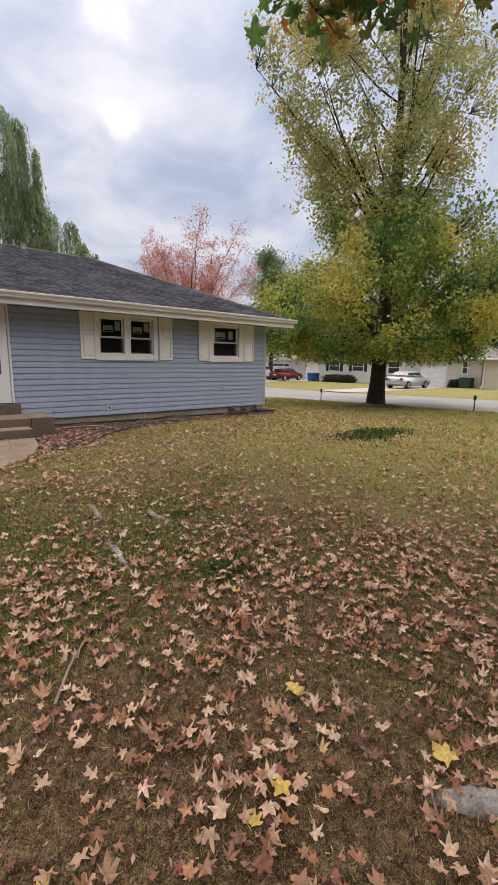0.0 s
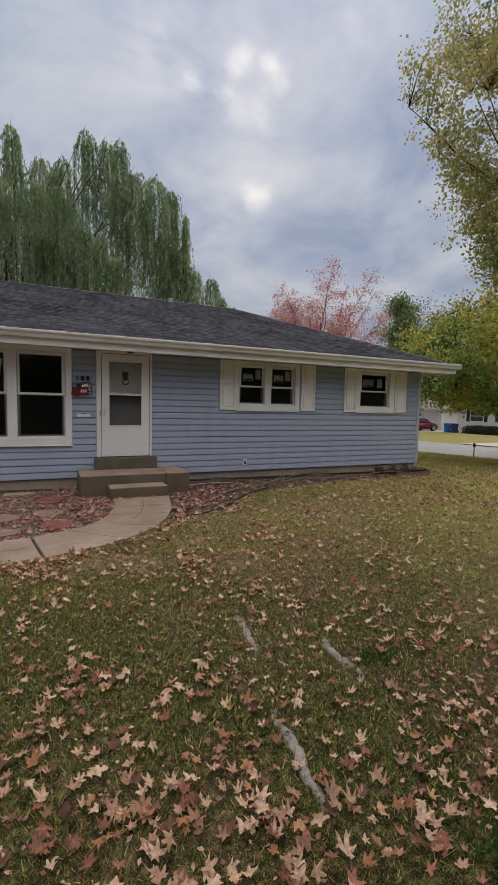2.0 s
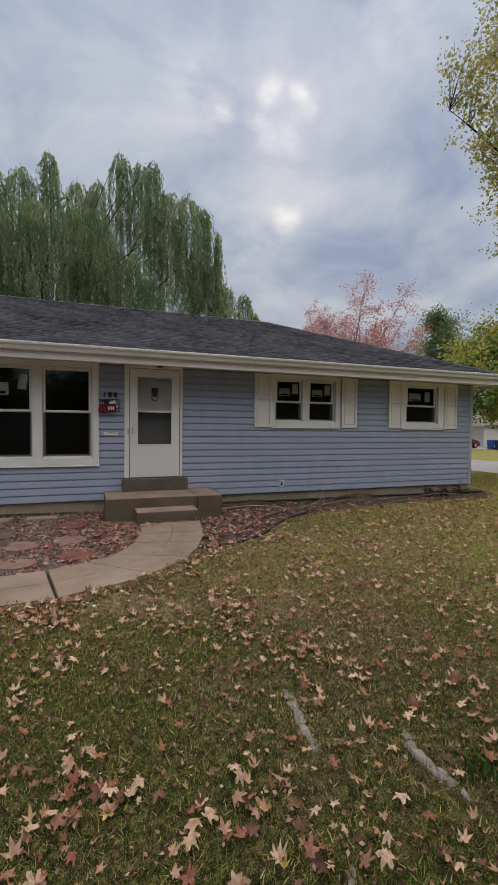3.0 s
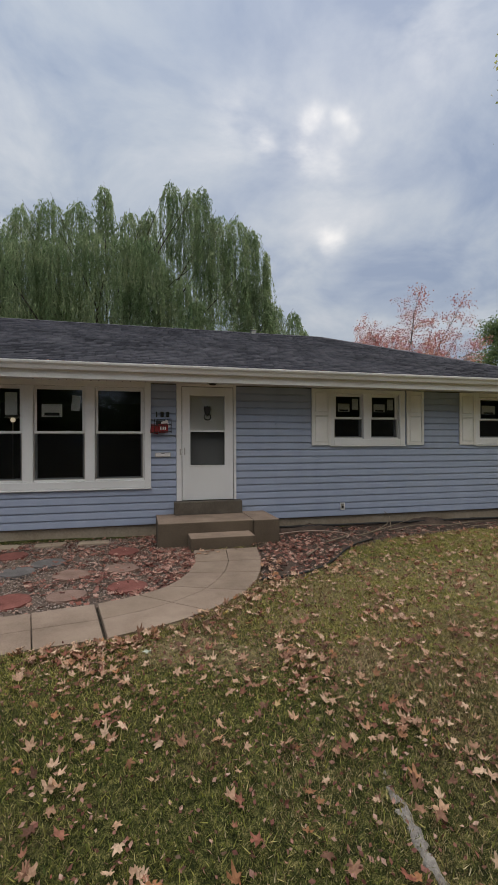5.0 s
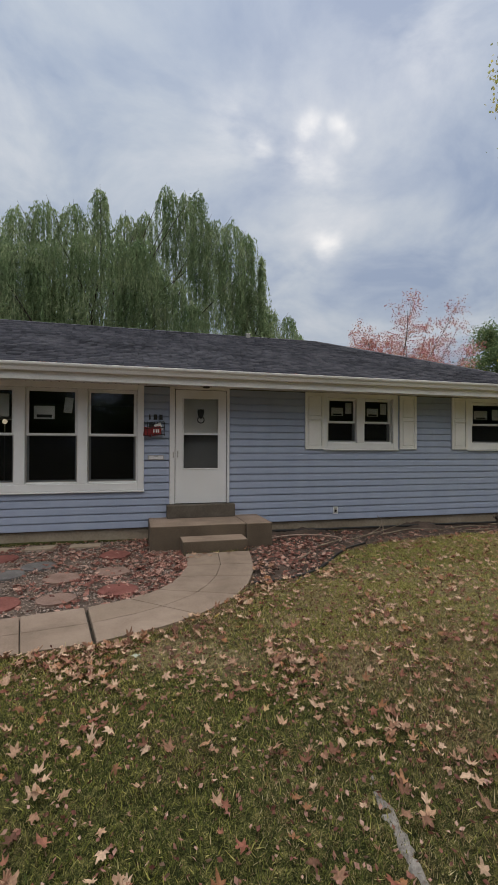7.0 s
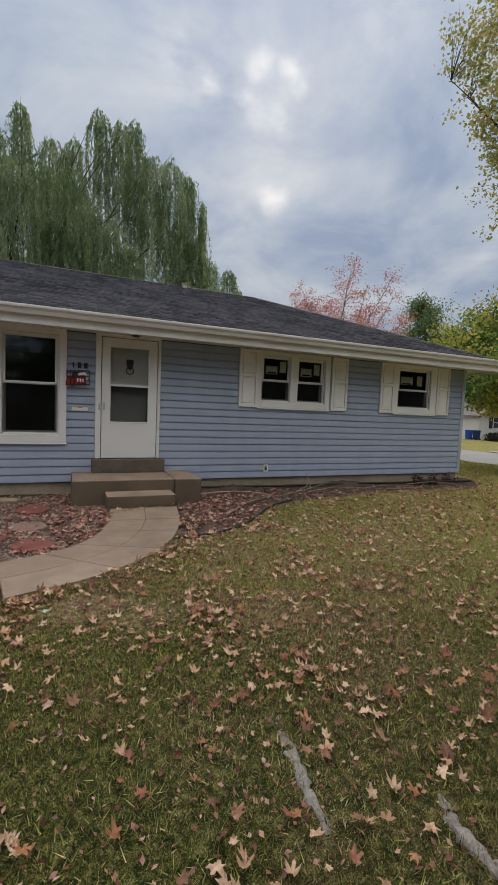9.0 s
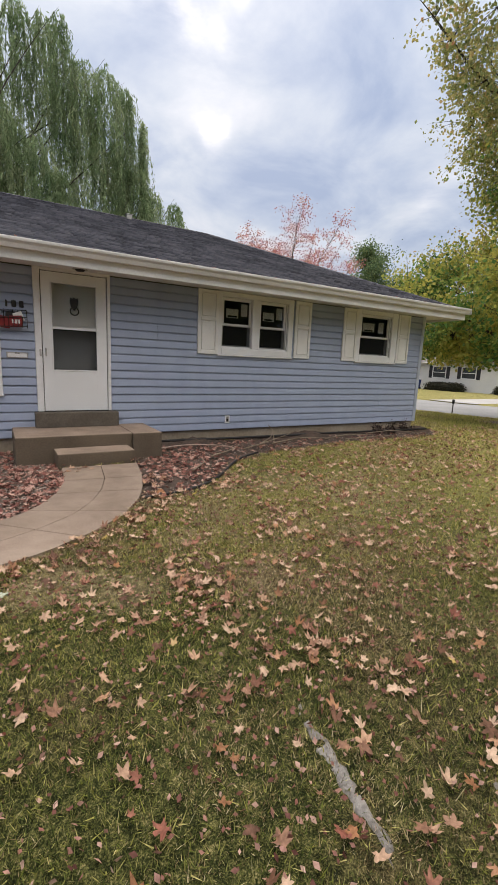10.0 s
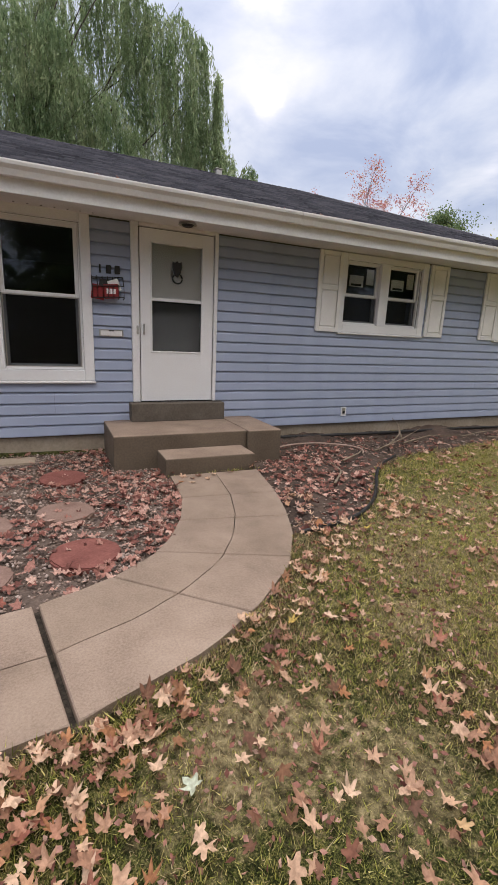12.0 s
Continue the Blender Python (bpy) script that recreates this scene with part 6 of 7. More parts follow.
# bare earth mound at the maple's foot
def mound(x, y, r, h, mat, label):
    rng = np.random.default_rng(9)
    k, m = 9, 36
    V = [(x, y, GZ(x, y) + h)]
    for i in range(1, k):
        for j in range(m):
            a, q = 2 * np.pi * j / m, r * i / (k - 1) * (1 + 0.12 * math.sin(3 * 2 * np.pi * j / m) + rng.normal(0, 0.02))
            V.append((x + q * math.cos(a), y + q * math.sin(a), GZ(x + q * math.cos(a), y + q * math.sin(a)) + h * (0.5 + 0.5 * math.cos(math.pi * i / (k - 1))) - 0.01 * (i == k - 1) + 0.004))
    bm = bmesh.new()
    vs = [bm.verts.new(v) for v in V]
    for j in range(m):
        bm.faces.new((vs[0], vs[1 + j], vs[1 + (j + 1) % m]))
        for i in range(k - 2):
            a, b = 1 + i * m, 1 + (i + 1) * m
            bm.faces.new((vs[a + j], vs[b + j], vs[b + (j + 1) % m], vs[a + (j + 1) % m]))
    ob = part("soil_mound", bm, mat, smooth=True)
    return tagged(ob, label, "soil mound", kind="structure")


mound(16.6, 10.95, 1.7, 0.14, M_SOIL, "bare brown earth mound round the maple's foot")

# trees beyond the street and behind the houses
def plain_profile(w):
    return lambda h: w * float(np.interp(h, [0, 0.2, 0.5, 0.8, 1], [0.5, 0.9, 1.0, 0.75, 0.25]))


broad_tree("far_tree", (38.0, 41.0, -0.5), 15.4, plain_profile(3.4), 0.2, 26, 0.3, 0.19, 30000, [M_FARGREEN], 41, "dark green broadleaf tree beyond the houses", clump=0.55, twigs=4, tuft=90)
broad_tree("far_tree", (-13.0, 33.0, 0.0), 13.5, plain_profile(5.5), 0.15, 26, 0.35, 0.22, 24000, [M_DARKTREE], 42, "dark green tree behind the willow", clump=0.6, twigs=4)
broad_tree("far_tree", (-4.0, 31.0, 0.0), 10.0, plain_profile(5.0), 0.12, 24, 0.3, 0.22, 18000, [M_DARKTREE], 46, "dark green tree behind the willow", clump=0.6, twigs=4)
broad_tree("far_tree", (52.0, 34.0, -0.4), 11.0, plain_profile(4.5), 0.12, 24, 0.3, 0.34, 8000, [M_DARKTREE], 43, "dark green tree behind the far houses", clump=0.6, twigs=4)
broad_tree("far_tree", (54.0, 45.0, -0.4), 12.0, plain_profile(5.0), 0.12, 24, 0.3, 0.30, 9000, [M_FARGREEN], 44, "green tree behind the far houses", clump=0.6, twigs=4)
broad_tree("far_tree", (53.0, 25.0, -0.4), 9.5, plain_profile(4.5), 0.12, 24, 0.3, 0.34, 8000, [M_DARKTREE], 45, "dark green tree behind the far houses", clump=0.6, twigs=4)


# unseen trees behind the camera, added as dark foliage for the panes to mirror
for tx, ty, th, sd in ((-8.0, -19.0, 12.0, 51), (1.5, -22.0, 13.0, 52), (10.0, -17.0, 12.0, 53), (-18.0, -14.0, 12.0, 54), (17.0, -14.0, 11.0, 55), (25.0, -7.0, 11.0, 56)):
    broad_tree("street_tree", (tx, ty, 0.2), th, plain_profile(5.0), 0.08, 26, 0.3, 0.42, 11000, [M_DARKTREE], sd, "dark green tree out of view, mirrored in the window panes", clump=0.6, twigs=4)


def conifer(x, y, height, w, seed):
    rng = np.random.default_rng(seed)
    t = empty("spruce_tree", (x, y, GZ(x, y)), label="dark green spruce with drooping boughs behind the houses", category="tree")
    paths, P, D = [[(np.array((0, 0, height * s)), 0.22 * (1 - s) + 0.02) for s in np.linspace(0, 1, 8)]], [], []
    for i in range(95):
        h = 0.06 + 0.93 * i / 95
        a, ln = i * 2.399, w * (1.03 - h) * rng.uniform(0.8, 1.1)
        out = np.array((math.cos(a), math.sin(a), 0))
        line = [(np.array((0, 0, height * h)) + out * ln * s + np.array((0, 0, -0.35 * ln * s + 0.15 * ln * s * s)), 0.03 * (1 - s) + 0.006) for s in np.linspace(0, 1, 6)]
        paths.append(line)
        for _ in range(int(ln * 55) + 10):
            s = rng.uniform(0.15, 1)
            k = s * 5
            q = line[int(k)][0] * (1 - k % 1) + line[min(5, int(k) + 1)][0] * (k % 1)
            P.append(q + rng.normal(0, 0.13, 3))
            D.append(out * 0.6 + np.array((0, 0, -0.5)))
    V, F = tubes(paths, 6)
    linked("trunk", np_mesh("trunk", V, F, M_BARK, True), t)
    V, F = diamonds(np.array(P), 0.34, rng, 0.35, 0.0, np.array(D))
    linked("crown", np_mesh("crown", V, F, M_SPRUCE), t)


M_SPRUCE = leafy("spruce_needles", [(0, (0.016, 0.034, 0.020)), (0.6, (0.030, 0.058, 0.032)), (1, (0.06, 0.085, 0.045))])
conifer(50.0, 20.0, 12.5, 3.6, 1)
conifer(52.0, 15.5, 13.0, 3.8, 2)
conifer(49.0, 11.0, 11.0, 3.4, 3)

# ---------------------------------------------------------------- grass, gravel and fallen leaves
def lawn_points(rng, count, x0, x1, y0, y1):
    P = np.stack([rng.uniform(x0, x1, count), rng.uniform(y0, y1, count)], -1)
    off = inside(P[:, 0], P[:, 1], WALK_POLY) | inside(P[:, 0], P[:, 1], BED_L) | inside(P[:, 0], P[:, 1], BED_R) | (P[:, 1] > WALL_Y - 0.1) & (P[:, 0] < X1 + 0.1)
    return P[~off]


def patchiness(P):
    x, y = P[:, 0], P[:, 1]
    return (0.5 + 0.22 * np.sin(1.1 * x + 0.7 * y + 1.3) + 0.2 * np.sin(2.3 * y - 1.7 * x + 0.4) + 0.16 * np.sin(4.1 * x + 3.3 * y) + 0.12 * np.sin(7.3 * x - 6.1 * y))


def blades(P, length, width, lean, rng):
    """Thin upright blades, one triangle each."""
    k = len(P)
    a = rng.uniform(0, 2 * np.pi, k)
    side = np.stack([np.cos(a), np.sin(a), np.zeros(k)], -1) * (width * rng.uniform(0.6, 1.3, (k, 1)))
    tip = np.stack([lean[:, 0], lean[:, 1], np.ones(k)], -1)
    tip /= np.linalg.norm(tip, axis=1)[:, None]
    V = np.stack([P - side, P + side, P + tip * length * rng.uniform(0.5, 1.35, (k, 1))], 1).reshape(-1, 3)
    return V, np.arange(3 * k).reshape(k, 3)


def grass_stuff():
    rng = np.random.default_rng(77)
    for x0, x1, y0, y1, tufts, per, loose, length, width, sigma in ((-1.6, 3.8, 0.2, 7.3, 40000, 15, 120000, 0.030, 0.0021, 0.020), (-2.8, 8.0, 0.2, 9.5, 30000, 11, 90000, 0.040, 0.0034, 0.030), (7.5, 17.5, 0.0, 18.0, 16000, 9, 60000, 0.060, 0.0070, 0.04)):
        C = lawn_points(rng, tufts, x0, x1, y0, y1)
        off = rng.normal(0, sigma, (len(C) * per, 2))
        P = np.concatenate([np.repeat(C, per, 0) + off, lawn_points(rng, loose, x0, x1, y0, y1)])
        lean = np.concatenate([off / sigma * 0.35, np.zeros((len(P) - len(off), 2))]) + rng.normal(0, 0.75, (len(P), 2))
        tone = np.concatenate([np.repeat(rng.normal(0, 0.42, len(C)), per), rng.normal(0, 0.3, len(P) - len(off))])
        keep = ~inside(P[:, 0], P[:, 1], WALK_POLY)
        if x0 == -2.8:
            keep &= (np.hypot(P[:, 0] - 1.2, P[:, 1] - 2.5) > 3.4) | (rng.uniform(0, 1, len(P)) < 0.3)
        P, lean, tone = P[keep], lean[keep], tone[keep]
        z = ground_z(P[:, 0], P[:, 1]) - 0.006
        dry = (patchiness(P) - 0.5) * 1.7 + 0.36 - 0.21 * np.clip(np.hypot(P[:, 0] - 1.9, P[:, 1] - 0.0) - 3.3, -2.6, 0.9) + 0.5 * np.exp(-((P[:, 0] - 1.3) ** 2 + (P[:, 1] - 5.7) ** 2) / 0.1) + 0.5 * np.exp(-((P[:, 0] - 2.05) ** 2 + (P[:, 1] - 6.35) ** 2) / 0.06) + tone
        worn = np.exp(-((P[:, 0] - 0.98) ** 2 / 0.2 + (P[:, 1] - 6.02) ** 2 / 0.11)) + 0.8 * np.exp(-((P[:, 0] - 1.35) ** 2 + (P[:, 1] - 5.72) ** 2) / 0.09) + 0.45 * np.exp(-((P[:, 0] - 3.5) ** 2 / 3.2 + (P[:, 1] - 7.0) ** 2 / 1.2))
        dry = dry + 0.6 * worn
        stays = rng.uniform(0, 1, len(P)) > 0.3 * worn
        P, lean, tone, z, dry, worn = P[stays], lean[stays], tone[stays], z[stays], dry[stays], worn[stays]
        straw = rng.uniform(0, 1, len(P)) < np.clip(dry, 0.04, 0.96)
        # lawn light put into colour: darker straw by the tree, brighter blades beyond
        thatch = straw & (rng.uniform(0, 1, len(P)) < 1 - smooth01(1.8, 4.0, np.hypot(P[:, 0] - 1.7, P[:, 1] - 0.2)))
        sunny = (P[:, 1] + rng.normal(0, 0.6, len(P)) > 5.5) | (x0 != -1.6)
        for sel, mat, text in ((~straw & ~sunny, M_BLADES, "short green lawn grass blades"), (~straw & sunny, M_BLADES_SUN, "short yellow-green lawn grass blades in a brighter, lit tone"), (straw & ~thatch, M_STRAW, "dry straw-coloured grass blades"), (thatch, M_THATCH, "brown grass thatch under the sweetgum, its straw darkened as if shaded")):
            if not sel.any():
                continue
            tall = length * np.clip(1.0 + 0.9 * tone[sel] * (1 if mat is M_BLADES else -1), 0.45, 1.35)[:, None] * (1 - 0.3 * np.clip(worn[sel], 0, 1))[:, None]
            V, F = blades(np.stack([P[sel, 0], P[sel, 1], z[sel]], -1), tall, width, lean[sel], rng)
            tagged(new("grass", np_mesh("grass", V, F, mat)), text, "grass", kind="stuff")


# lit copy of the green blades, yellower and brighter
M_BLADES_SUN = leafy("lit_yellow_green_blades", [(0.0, (0.07, 0.10, 0.018)), (0.3, (0.27, 0.30, 0.058)), (0.65, (0.55, 0.52, 0.13)), (1.0, (0.84, 0.72, 0.33))], 0.6, 0.25)
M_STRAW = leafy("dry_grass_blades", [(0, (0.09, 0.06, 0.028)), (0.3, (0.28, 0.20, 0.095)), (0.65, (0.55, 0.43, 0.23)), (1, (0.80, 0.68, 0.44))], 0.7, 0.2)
# brown straw, also darkened to carry the shade near the tree
M_THATCH = leafy("shaded_brown_thatch", [(0, (0.04, 0.022, 0.012)), (0.4, (0.15, 0.085, 0.042)), (0.75, (0.30, 0.18, 0.090)), (1, (0.52, 0.36, 0.20))], 0.8, 0.1)
grass_stuff()


def gravel_stuff():
    rng = np.random.default_rng(5)
    for poly, count, name in ((BED_L, 20000, "left"), (BED_R, 6000, "right")):
        px, py = [p[0] for p in poly], [p[1] for p in poly]
        P = np.stack([rng.uniform(max(-2.6, min(px)), max(px), count), rng.uniform(min(py), 10.33, count)], -1)
        P = P[inside(P[:, 0], P[:, 1], poly)]
        k = len(P)
        oct_v = np.array([(1, 0, 0), (0, 1, 0), (-1, 0, 0), (0, -1, 0), (0, 0, 0.7), (0, 0, -0.7)], float)
        oct_f = np.array([(0, 1, 4), (1, 2, 4), (2, 3, 4), (3, 0, 4), (1, 0, 5), (2, 1, 5), (3, 2, 5), (0, 3, 5)])
        s = rng.uniform(0.006, 0.017, (k, 1, 1)) * rng.uniform(0.6, 1.3, (k, 6, 3))
        a = rng.uniform(0, 6.28, k)
        v = oct_v[None] * s
        x = v[..., 0] * np.cos(a)[:, None] - v[..., 1] * np.sin(a)[:, None]
        y = v[..., 0] * np.sin(a)[:, None] + v[..., 1] * np.cos(a)[:, None]
        V = np.stack([x + P[:, :1], y + P[:, 1:], v[..., 2] + 0.195], -1).reshape(-1, 3)
        F = (oct_f[None] + (np.arange(k) * 6)[:, None, None]).reshape(-1, 3)
        tagged(new("gravel", np_mesh("gravel", V, F, M_GRAVEL)), "mixed brown and grey gravel in the bed", "gravel", kind="stuff")


gravel_stuff()


def weed_patch(x, y, rx, ry, count, length, label):
    rng = np.random.default_rng(int(x * 10))
    a, r = rng.uniform(0, 2 * np.pi, count), np.sqrt(rng.uniform(0, 1, count)) * (1 + 0.25 * rng.normal(0, 1, count))
    P = np.stack([x + rx * r * np.cos(a), y + ry * r * np.sin(a)], -1)
    P = np.concatenate([P, ground_z(P[:, 0], P[:, 1])[:, None]], 1)
    V, F = diamonds(P, length, rng, 0.45, 0.0, np.tile(np.array((0, 0, 0.6)), (count, 1)))
    tagged(new("weed_patch", np_mesh("weed_patch", V, F, M_WEED)), label, "weeds", kind="stuff")


M_WEED = leafy("clover_leaves", [(0, (0.03, 0.075, 0.018)), (0.6, (0.07, 0.14, 0.03)), (1, (0.14, 0.22, 0.05))])
weed_patch(8.3, 5.4, 1.0, 0.5, 2200, 0.07, "patch of darker green weeds in the lawn")
weed_patch(2.05, 2.32, 0.22, 0.16, 500, 0.04, "small tuft of dark green clover in the lawn")
weed_patch(2.35, 3.55, 0.12, 0.10, 160, 0.04, "small tuft of dark green clover in the lawn")


def leaf_spots(rng):
    """Where fallen leaves lie: thick under the sweetgum and along edges, thinner towards the house, in loose drifts."""
    out = []
    P = lawn_points(rng, 42000, -3.0, 12.0, -0.5, 10.0)
    d = np.hypot(P[:, 0] - 2.0, P[:, 1] - 0.6)
    want = np.clip(2.1 - d / 2.0, 0.25 + 0.10 * smooth01(6.6, 8.0, P[:, 1]), 1.7) * np.clip(0.35 + 1.1 * patchiness(P[:, ::-1] * 1.7), 0.2, 1.3)
    out.append(P[rng.uniform(0, 1, len(P)) < want * 0.62])
    for _ in range(520):
        c = lawn_points(rng, 1, -2.5, 8.0, 0.3, 9.0)
        if len(c):
            m = rng.integers(3, 9)
            out.append(c + rng.normal(0, 0.14, (m, 2)))
    # drifts against the walk's outer edge and in a worn strip
    o = resample(OUTER[1:10], 160)
    for c in o:
        if rng.uniform() < 0.65:
            out.append(c + np.array((0.12, -0.14)) + rng.normal(0, 0.11, (rng.integers(1, 4), 2)))
    for a, b, k in (((1.75, 5.75), (1.62, 5.15), 45), ((0.15, 6.0), (0.35, 5.5), 30), ((0.30, 6.08), (0.70, 6.22), 34), ((0.42, 6.0), (0.52, 5.7), 30), ((1.72, 5.6), (1.92, 6.0), 26), ((2.6, 7.2), (3.3, 7.8), 40), ((1.9, 5.0), (2.4, 4.3), 30), ((0.35, 4.2), (0.75, 3.9), 25)):
        t = rng.uniform(0, 1, (k, 1))
        out.append(np.array(a) * (1 - t) + np.array(b) * t + rng.normal(0, 0.09, (k, 2)))
    far = lawn_points(rng, 2600, 6.0, 17.5, 0.0, 14.0)
    out.append(far)
    Q = np.concatenate(out)
    keep = ~inside(Q[:, 0], Q[:, 1], WALK_POLY) & (Q[:, 1] < 10.25)
    return Q[keep]


def fallen_leaves():
    rng = np.random.default_rng(99)
    Q = leaf_spots(rng)
    z = ground_z(Q[:, 0], Q[:, 1]) + rng.uniform(0.012, 0.032, len(Q))
    P = np.stack([Q[:, 0], Q[:, 1], z], -1)
    near = (P[:, 0] > 0.9) & (P[:, 0] < 2.4) & (P[:, 1] > 0.9) & (P[:, 1] < 6.0)
    pick = np.zeros(len(P), bool)
    pick[np.flatnonzero(near)[:260]] = True
    V, F = star_leaves(P[~pick], 0.070, rng, 0.26, 0.30, THIN)
    tagged(new("fallen_leaf_litter", np_mesh("fallen_leaf_litter", V, F, M_FALLEN)), "scattered pink-brown star-shaped fallen leaves on the lawn", "leaves", kind="stuff")
    kinds = []
    for i in range(16):
        V, F = star_leaves(np.zeros((1, 3)), 0.070, rng, 0.24, 0.30, THIN)
        kinds.append(np_mesh("fallen_leaf", V, F, M_FALLEN_ONE))
    for p in P[pick]:
        ob = new("fallen_leaf", kinds[int(rng.integers(0, 16))])
        ob.matrix_basis = pose(*[float(v) for v in p], float(rng.normal(0, 9)), float(rng.normal(0, 9)), float(rng.uniform(0, 360)))
        tagged(ob, "curled star-shaped brown fallen leaf on the grass", "leaf", "fallen leaves")
    # leaves in the beds
    B = []
    for poly, count in ((BED_L, 9000), (BED_R, 7000)):
        px, py = [p[0] for p in poly], [p[1] for p in poly]
        q = np.stack([rng.uniform(max(-2.6, min(px)), max(px), count), rng.uniform(min(py), 10.3, count)], -1)
        q = q[inside(q[:, 0], q[:, 1], poly)]
        edge = np.exp(-((q[:, 0] - 1.1) / 0.6) ** 2) + np.exp(-((q[:, 0] - 3.0) / 0.8) ** 2)
        q = q[rng.uniform(0, 1, len(q)) < np.clip(0.20 + 0.60 * edge + 0.5 * (patchiness(q * 2.1) - 0.5), 0.04, 1)]
        B.append(q)
    q = np.concatenate(B)
    porch = (q[:, 0] > 0.9) & (q[:, 0] < 2.9) & (q[:, 1] > 9.35)
    q = q[~porch]
    for sx, sy, sr in STONES:
        q = q[(np.hypot(q[:, 0] - sx, q[:, 1] - sy) > sr) | (rng.uniform(0, 1, len(q)) < 0.12)]
    P = np.stack([q[:, 0], q[:, 1], np.full(len(q), 0.198) + rng.uniform(0, 0.018, len(q))], -1)
    V, F = star_leaves(P, 0.070, rng, 0.22, 0.22)
    tagged(new("fallen_leaf_litter", np_mesh("fallen_leaf_litter", V, F, M_BED_LEAF)), "dry reddish-brown leaves lying over the garden beds", "leaves", kind="stuff")
    # specks of leaf debris along the gutter
    g = np.stack([rng.uniform(-2.5, 9.0, 90), np.full(90, EAVE_Y - 0.05) + rng.normal(0, 0.02, 90), np.full(90, 3.035)], -1)
    V, F = star_leaves(g, 0.036, rng, 0.3, 0.2)
    tagged(new("gutter_leaf_litter", np_mesh("gutter_leaf_litter", V, F, M_BED_LEAF)), "small dry leaves caught along the gutter", "leaves", kind="stuff")


def leaf_crumbs():
    """Broken bits of leaf strewn through the grass."""
    rng = np.random.default_rng(12)
    Q = np.concatenate([lawn_points(rng, 16000, -1.6, 5.0, 0.0, 7.5), lawn_points(rng, 7000, -2.5, 10.0, 3.0, 10.0)])
    P = np.stack([Q[:, 0], Q[:, 1], ground_z(Q[:, 0], Q[:, 1]) + rng.uniform(0.008, 0.026, len(Q))], -1)
    flat = rng.normal(0, 1, (len(P), 3)) * np.array((1, 1, 0.25))
    V, F = diamonds(P, 0.026, rng, 0.6, 0.0, flat)
    tagged(new("leaf_crumbs", np_mesh("leaf_crumbs", V, F, M_BED_LEAF)), "brown broken bits of leaf in the grass", "leaves", kind="stuff")


fallen_leaves()
leaf_crumbs()
for x, y, s in ((1.52, 1.14, 0.12), (1.13, 0.82, 0.105), (1.72, 0.52, 0.13)):
    rng0 = np.random.default_rng(int(x * 100))
    V, F = star_leaves(np.zeros((1, 3)), s, rng0, 0.1, 0.1)
    ob = new("fallen_leaf", np_mesh("fallen_leaf", V, F, M_YELLOW))
    ob.location = (x, y, 0.26)
    tagged(ob, "bright yellow star-shaped fallen leaf on the grass", "leaf", "fallen leaves")

M_PALE = leafy("pale_leaf", [(0, (0.50, 0.56, 0.44)), (1, (0.56, 0.60, 0.48))], 0.6, 0.12)
V, F = star_leaves(np.zeros((1, 3)), 0.10, np.random.default_rng(3), 0.12, 0.12, THIN)
ob = new("fallen_leaf", np_mesh("fallen_leaf", V, F, M_PALE))
ob.location = (0.72, 5.90, 0.262)
tagged(ob, "pale grey-green star-shaped leaf lying on the worn grass", "leaf", "fallen leaves")
# a few leaves blown onto the walk before the step
rng1 = np.random.default_rng(17)
for x, y in ((1.52, 8.93), (1.60, 8.86), (1.68, 8.92), (1.74, 8.80), (1.85, 8.93), (1.57, 8.75), (2.05, 8.95), (1.47, 8.80)):
    V, F = star_leaves(np.zeros((1, 3)), 0.085, rng1, 0.10, 0.16, THIN)
    ob = new("fallen_leaf", np_mesh("fallen_leaf", V, F, M_FALLEN_ONE))
    ob.location = (x, y, 0.236)
    tagged(ob, "dry brown leaf lying on the concrete walk", "leaf", "fallen leaves")

# ---------------------------------------------------------------- pieces of wall and roof
siding()


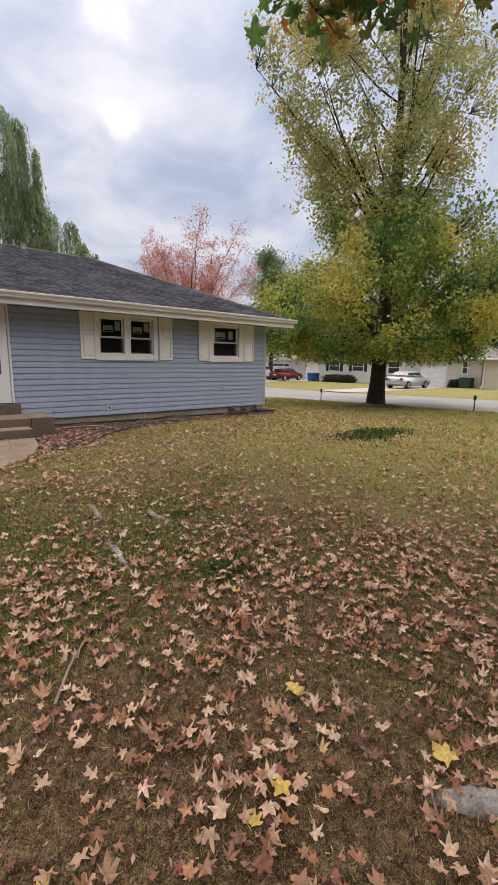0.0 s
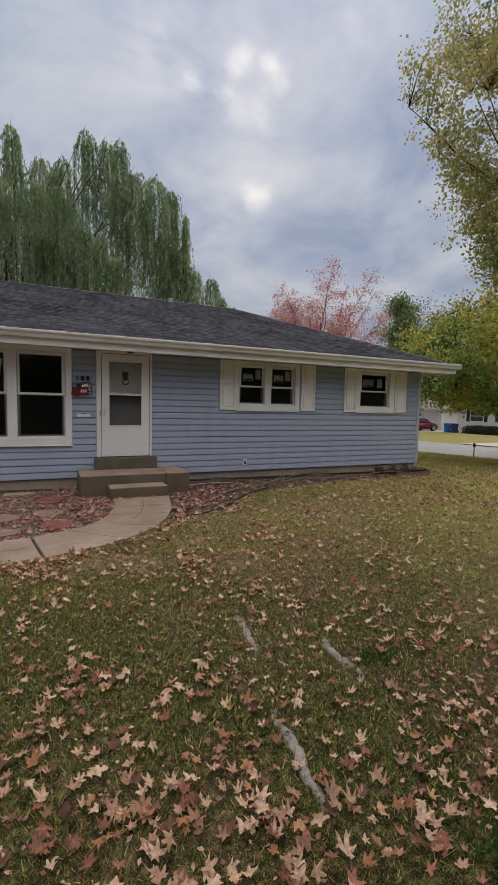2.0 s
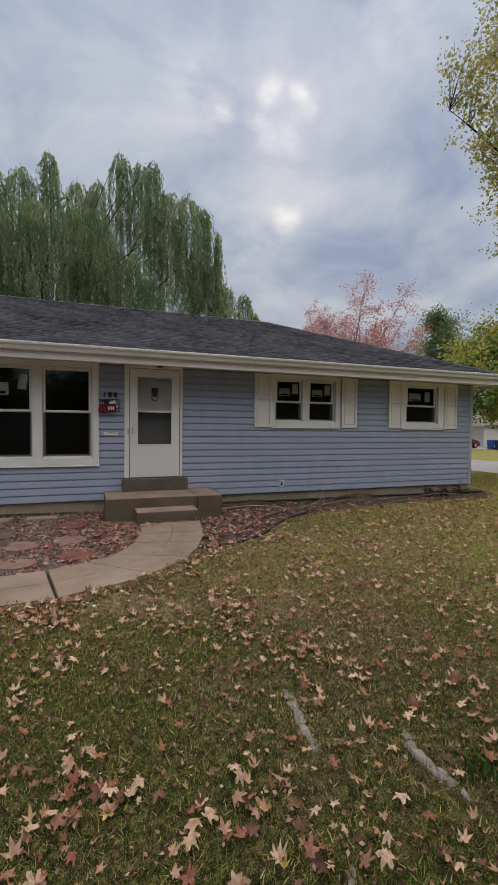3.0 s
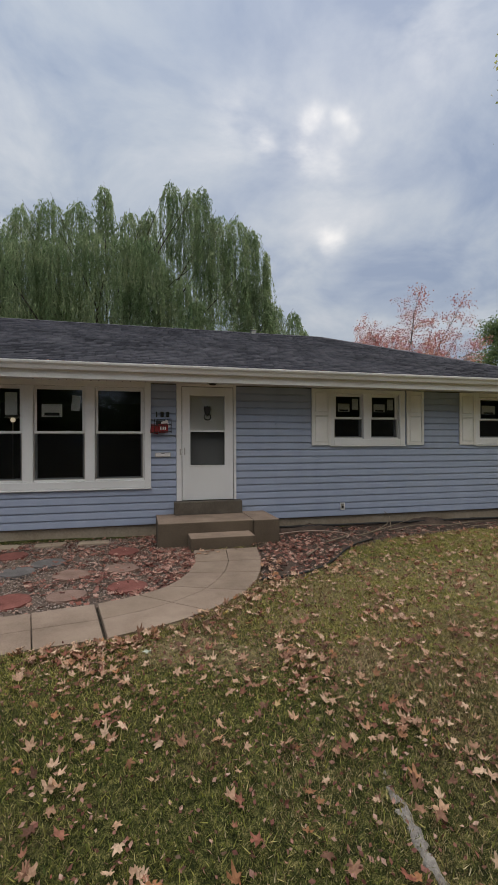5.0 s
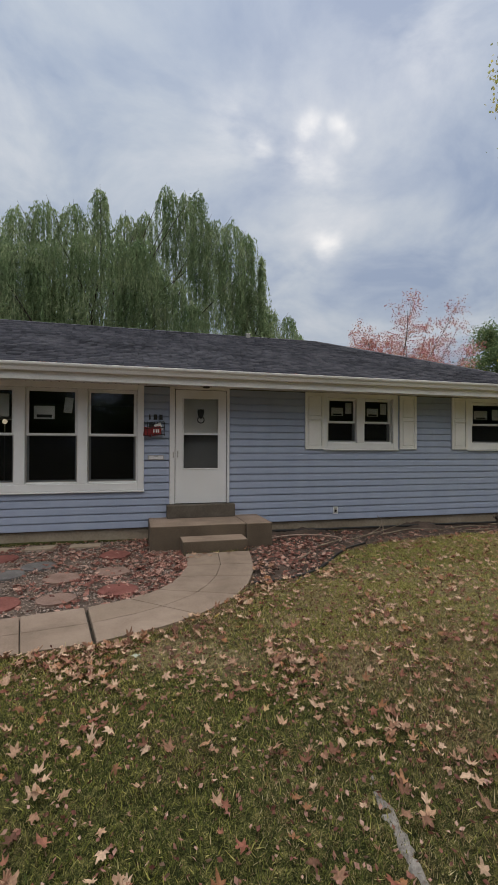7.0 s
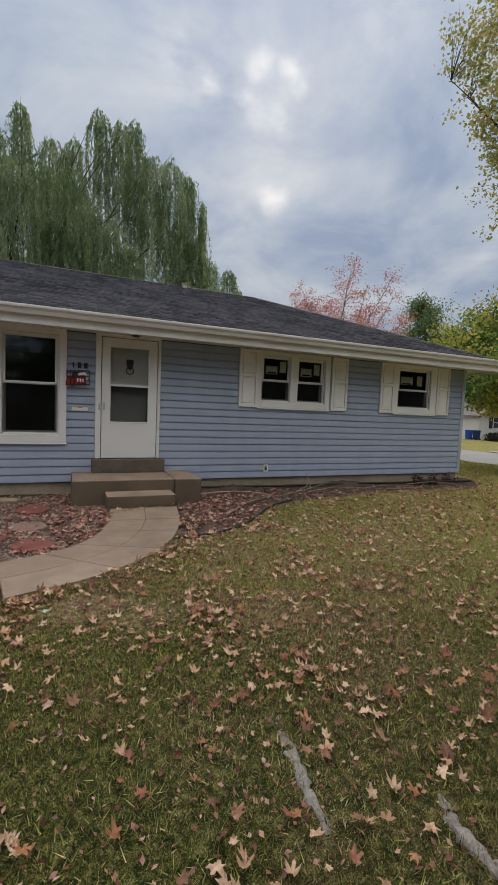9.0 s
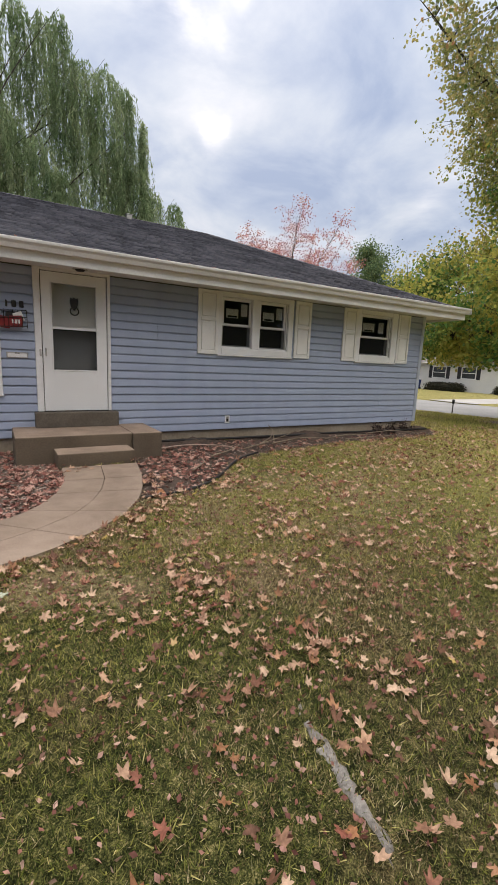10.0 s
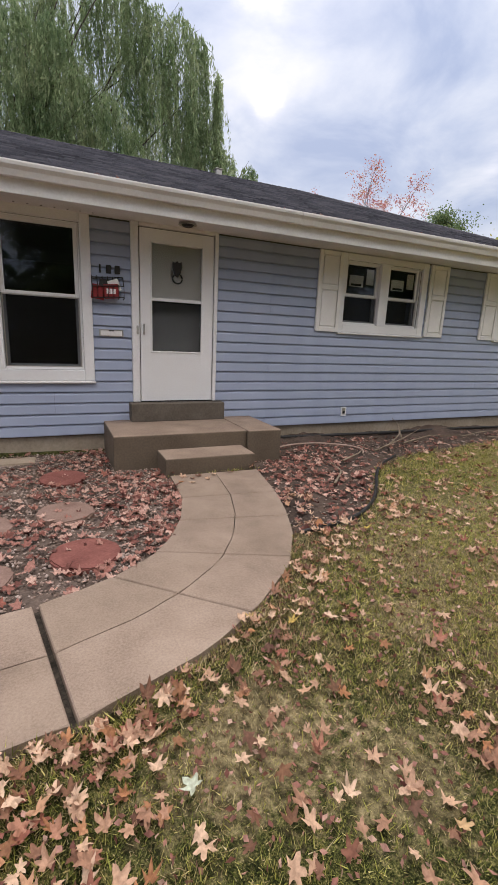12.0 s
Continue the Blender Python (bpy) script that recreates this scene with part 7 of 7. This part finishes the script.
def shingles():
    rng = np.random.default_rng(8)
    dy, dz = RIDGE_Y - EAVE_Y, RIDGE_Z - EAVE_Z
    S = math.hypot(dy, dz)
    c, s = dy / S, dz / S
    tab, rise = 0.165, 0.143
    hx = (EAVE_X - RIDGE_X)
    me_v = [(-0.5, 0.0, 0.0), (0.5, 0.0, 0.0), (0.5, 1.0, -0.006), (-0.5, 1.0, -0.006), (-0.5, 0.0, 0.019), (0.5, 0.0, 0.019), (0.5, 1.0, 0.002), (-0.5, 1.0, 0.002)]
    me_f = [(4, 5, 6, 7), (0, 1, 5, 4), (1, 2, 6, 5), (3, 0, 4, 7)]
    units = [np_mesh("shingle", np.array(me_v) * np.array((tab * q - 0.006, rise * 1.15, 1)), me_f, M_SHINGLE) for q in (0.7, 1.0, 1.3, 1.6)]
    singles, V, F = 0, [], []
    base = np.array(me_v)
    rows = int(S / rise)
    for r in range(rows + 1):
        d = r * rise - 0.03
        x1 = EAVE_X - hx * d / S + 0.02
        x0 = -4.2 if d > 0 else -4.2
        x = x0 - rng.uniform(0, tab)
        while x < x1 - 0.03:
            pick = int(rng.integers(0, 4))
            w = tab * (0.7, 1.0, 1.3, 1.6)[pick]
            x_end = min(x + w, x1)
            cx, ww = (x + x_end) / 2, x_end - x - 0.006
            lift = rng.uniform(0, 0.004)
            jit = rng.uniform(-0.006, 0.006)
            dd = d + jit
            ln = min(rise * 1.15, S - dd)
            y, z = EAVE_Y + dd * c - lift * s, EAVE_Z + dd * s + lift * c + 0.003
            if ww > 0.03 and ln > 0.02:
                if singles < 300 and 0.2 < cx < 5.0 and 2 <= r < 18 and (r < 14):
                    ob = new("shingle", units[pick])
                    ob.parent = roof
                    ob.matrix_basis = Matrix.Translation((cx, y, z)) @ Matrix.Rotation(math.atan2(s, c), 4, "X")
                    singles += 1
                else:
                    b = base * np.array((ww, ln, 1))
                    V.append(np.stack([b[:, 0] + cx, y + b[:, 1] * c - b[:, 2] * s, z + b[:, 1] * s + b[:, 2] * c], -1))
            x = x_end
    k = len(V)
    F = (np.array(me_f)[None] + (np.arange(k) * 8)[:, None, None]).reshape(-1, 4)
    tagged(linked("shingle_courses", np_mesh("shingle_courses", np.concatenate(V), F, M_SHINGLE), roof), kind="stuff")
    # ridge and hip caps
    caps = []
    for a, b in (((-4.2, RIDGE_Y, RIDGE_Z), (RIDGE_X, RIDGE_Y, RIDGE_Z)), ((RIDGE_X, RIDGE_Y, RIDGE_Z), (EAVE_X, EAVE_Y, EAVE_Z))):
        a, b = Vector(a), Vector(b)
        n = int((b - a).length / 0.15)
        for i in range(n):
            p = a.lerp(b, i / n)
            caps.append((p, (b - a).normalized()))
    cap_v = [(0, -0.13, -0.028), (0, 0, 0.022), (0, 0.13, -0.028), (0.17, -0.13, -0.036), (0.17, 0, 0.014), (0.17, 0.13, -0.036)]
    cap = np_mesh("ridge_cap", cap_v, [(0, 3, 4, 1), (1, 4, 5, 2)], M_SHINGLE)
    for p, d in caps:
        side = Vector((0, 0, 1)).cross(d).normalized()
        up = d.cross(side)
        m = Matrix((( d.x, side.x, up.x, p.x), (d.y, side.y, up.y, p.y), (d.z, side.z, up.z, p.z + 0.008), (0, 0, 0, 1)))
        ob = new("ridge_cap", cap)
        ob.parent = roof
        ob.matrix_basis = m


shingles()
vent = part("roof_vent", boxes([((-0.06, -0.06, -0.05), (0.06, 0.06, 0.05)), ((-0.085, -0.085, 0.05), (0.085, 0.085, 0.065))], 0.008), M_METAL)
vent.location = (3.68, 14.2, 4.83)
tagged(vent, "small grey metal vent near the roof ridge", "roof vent")
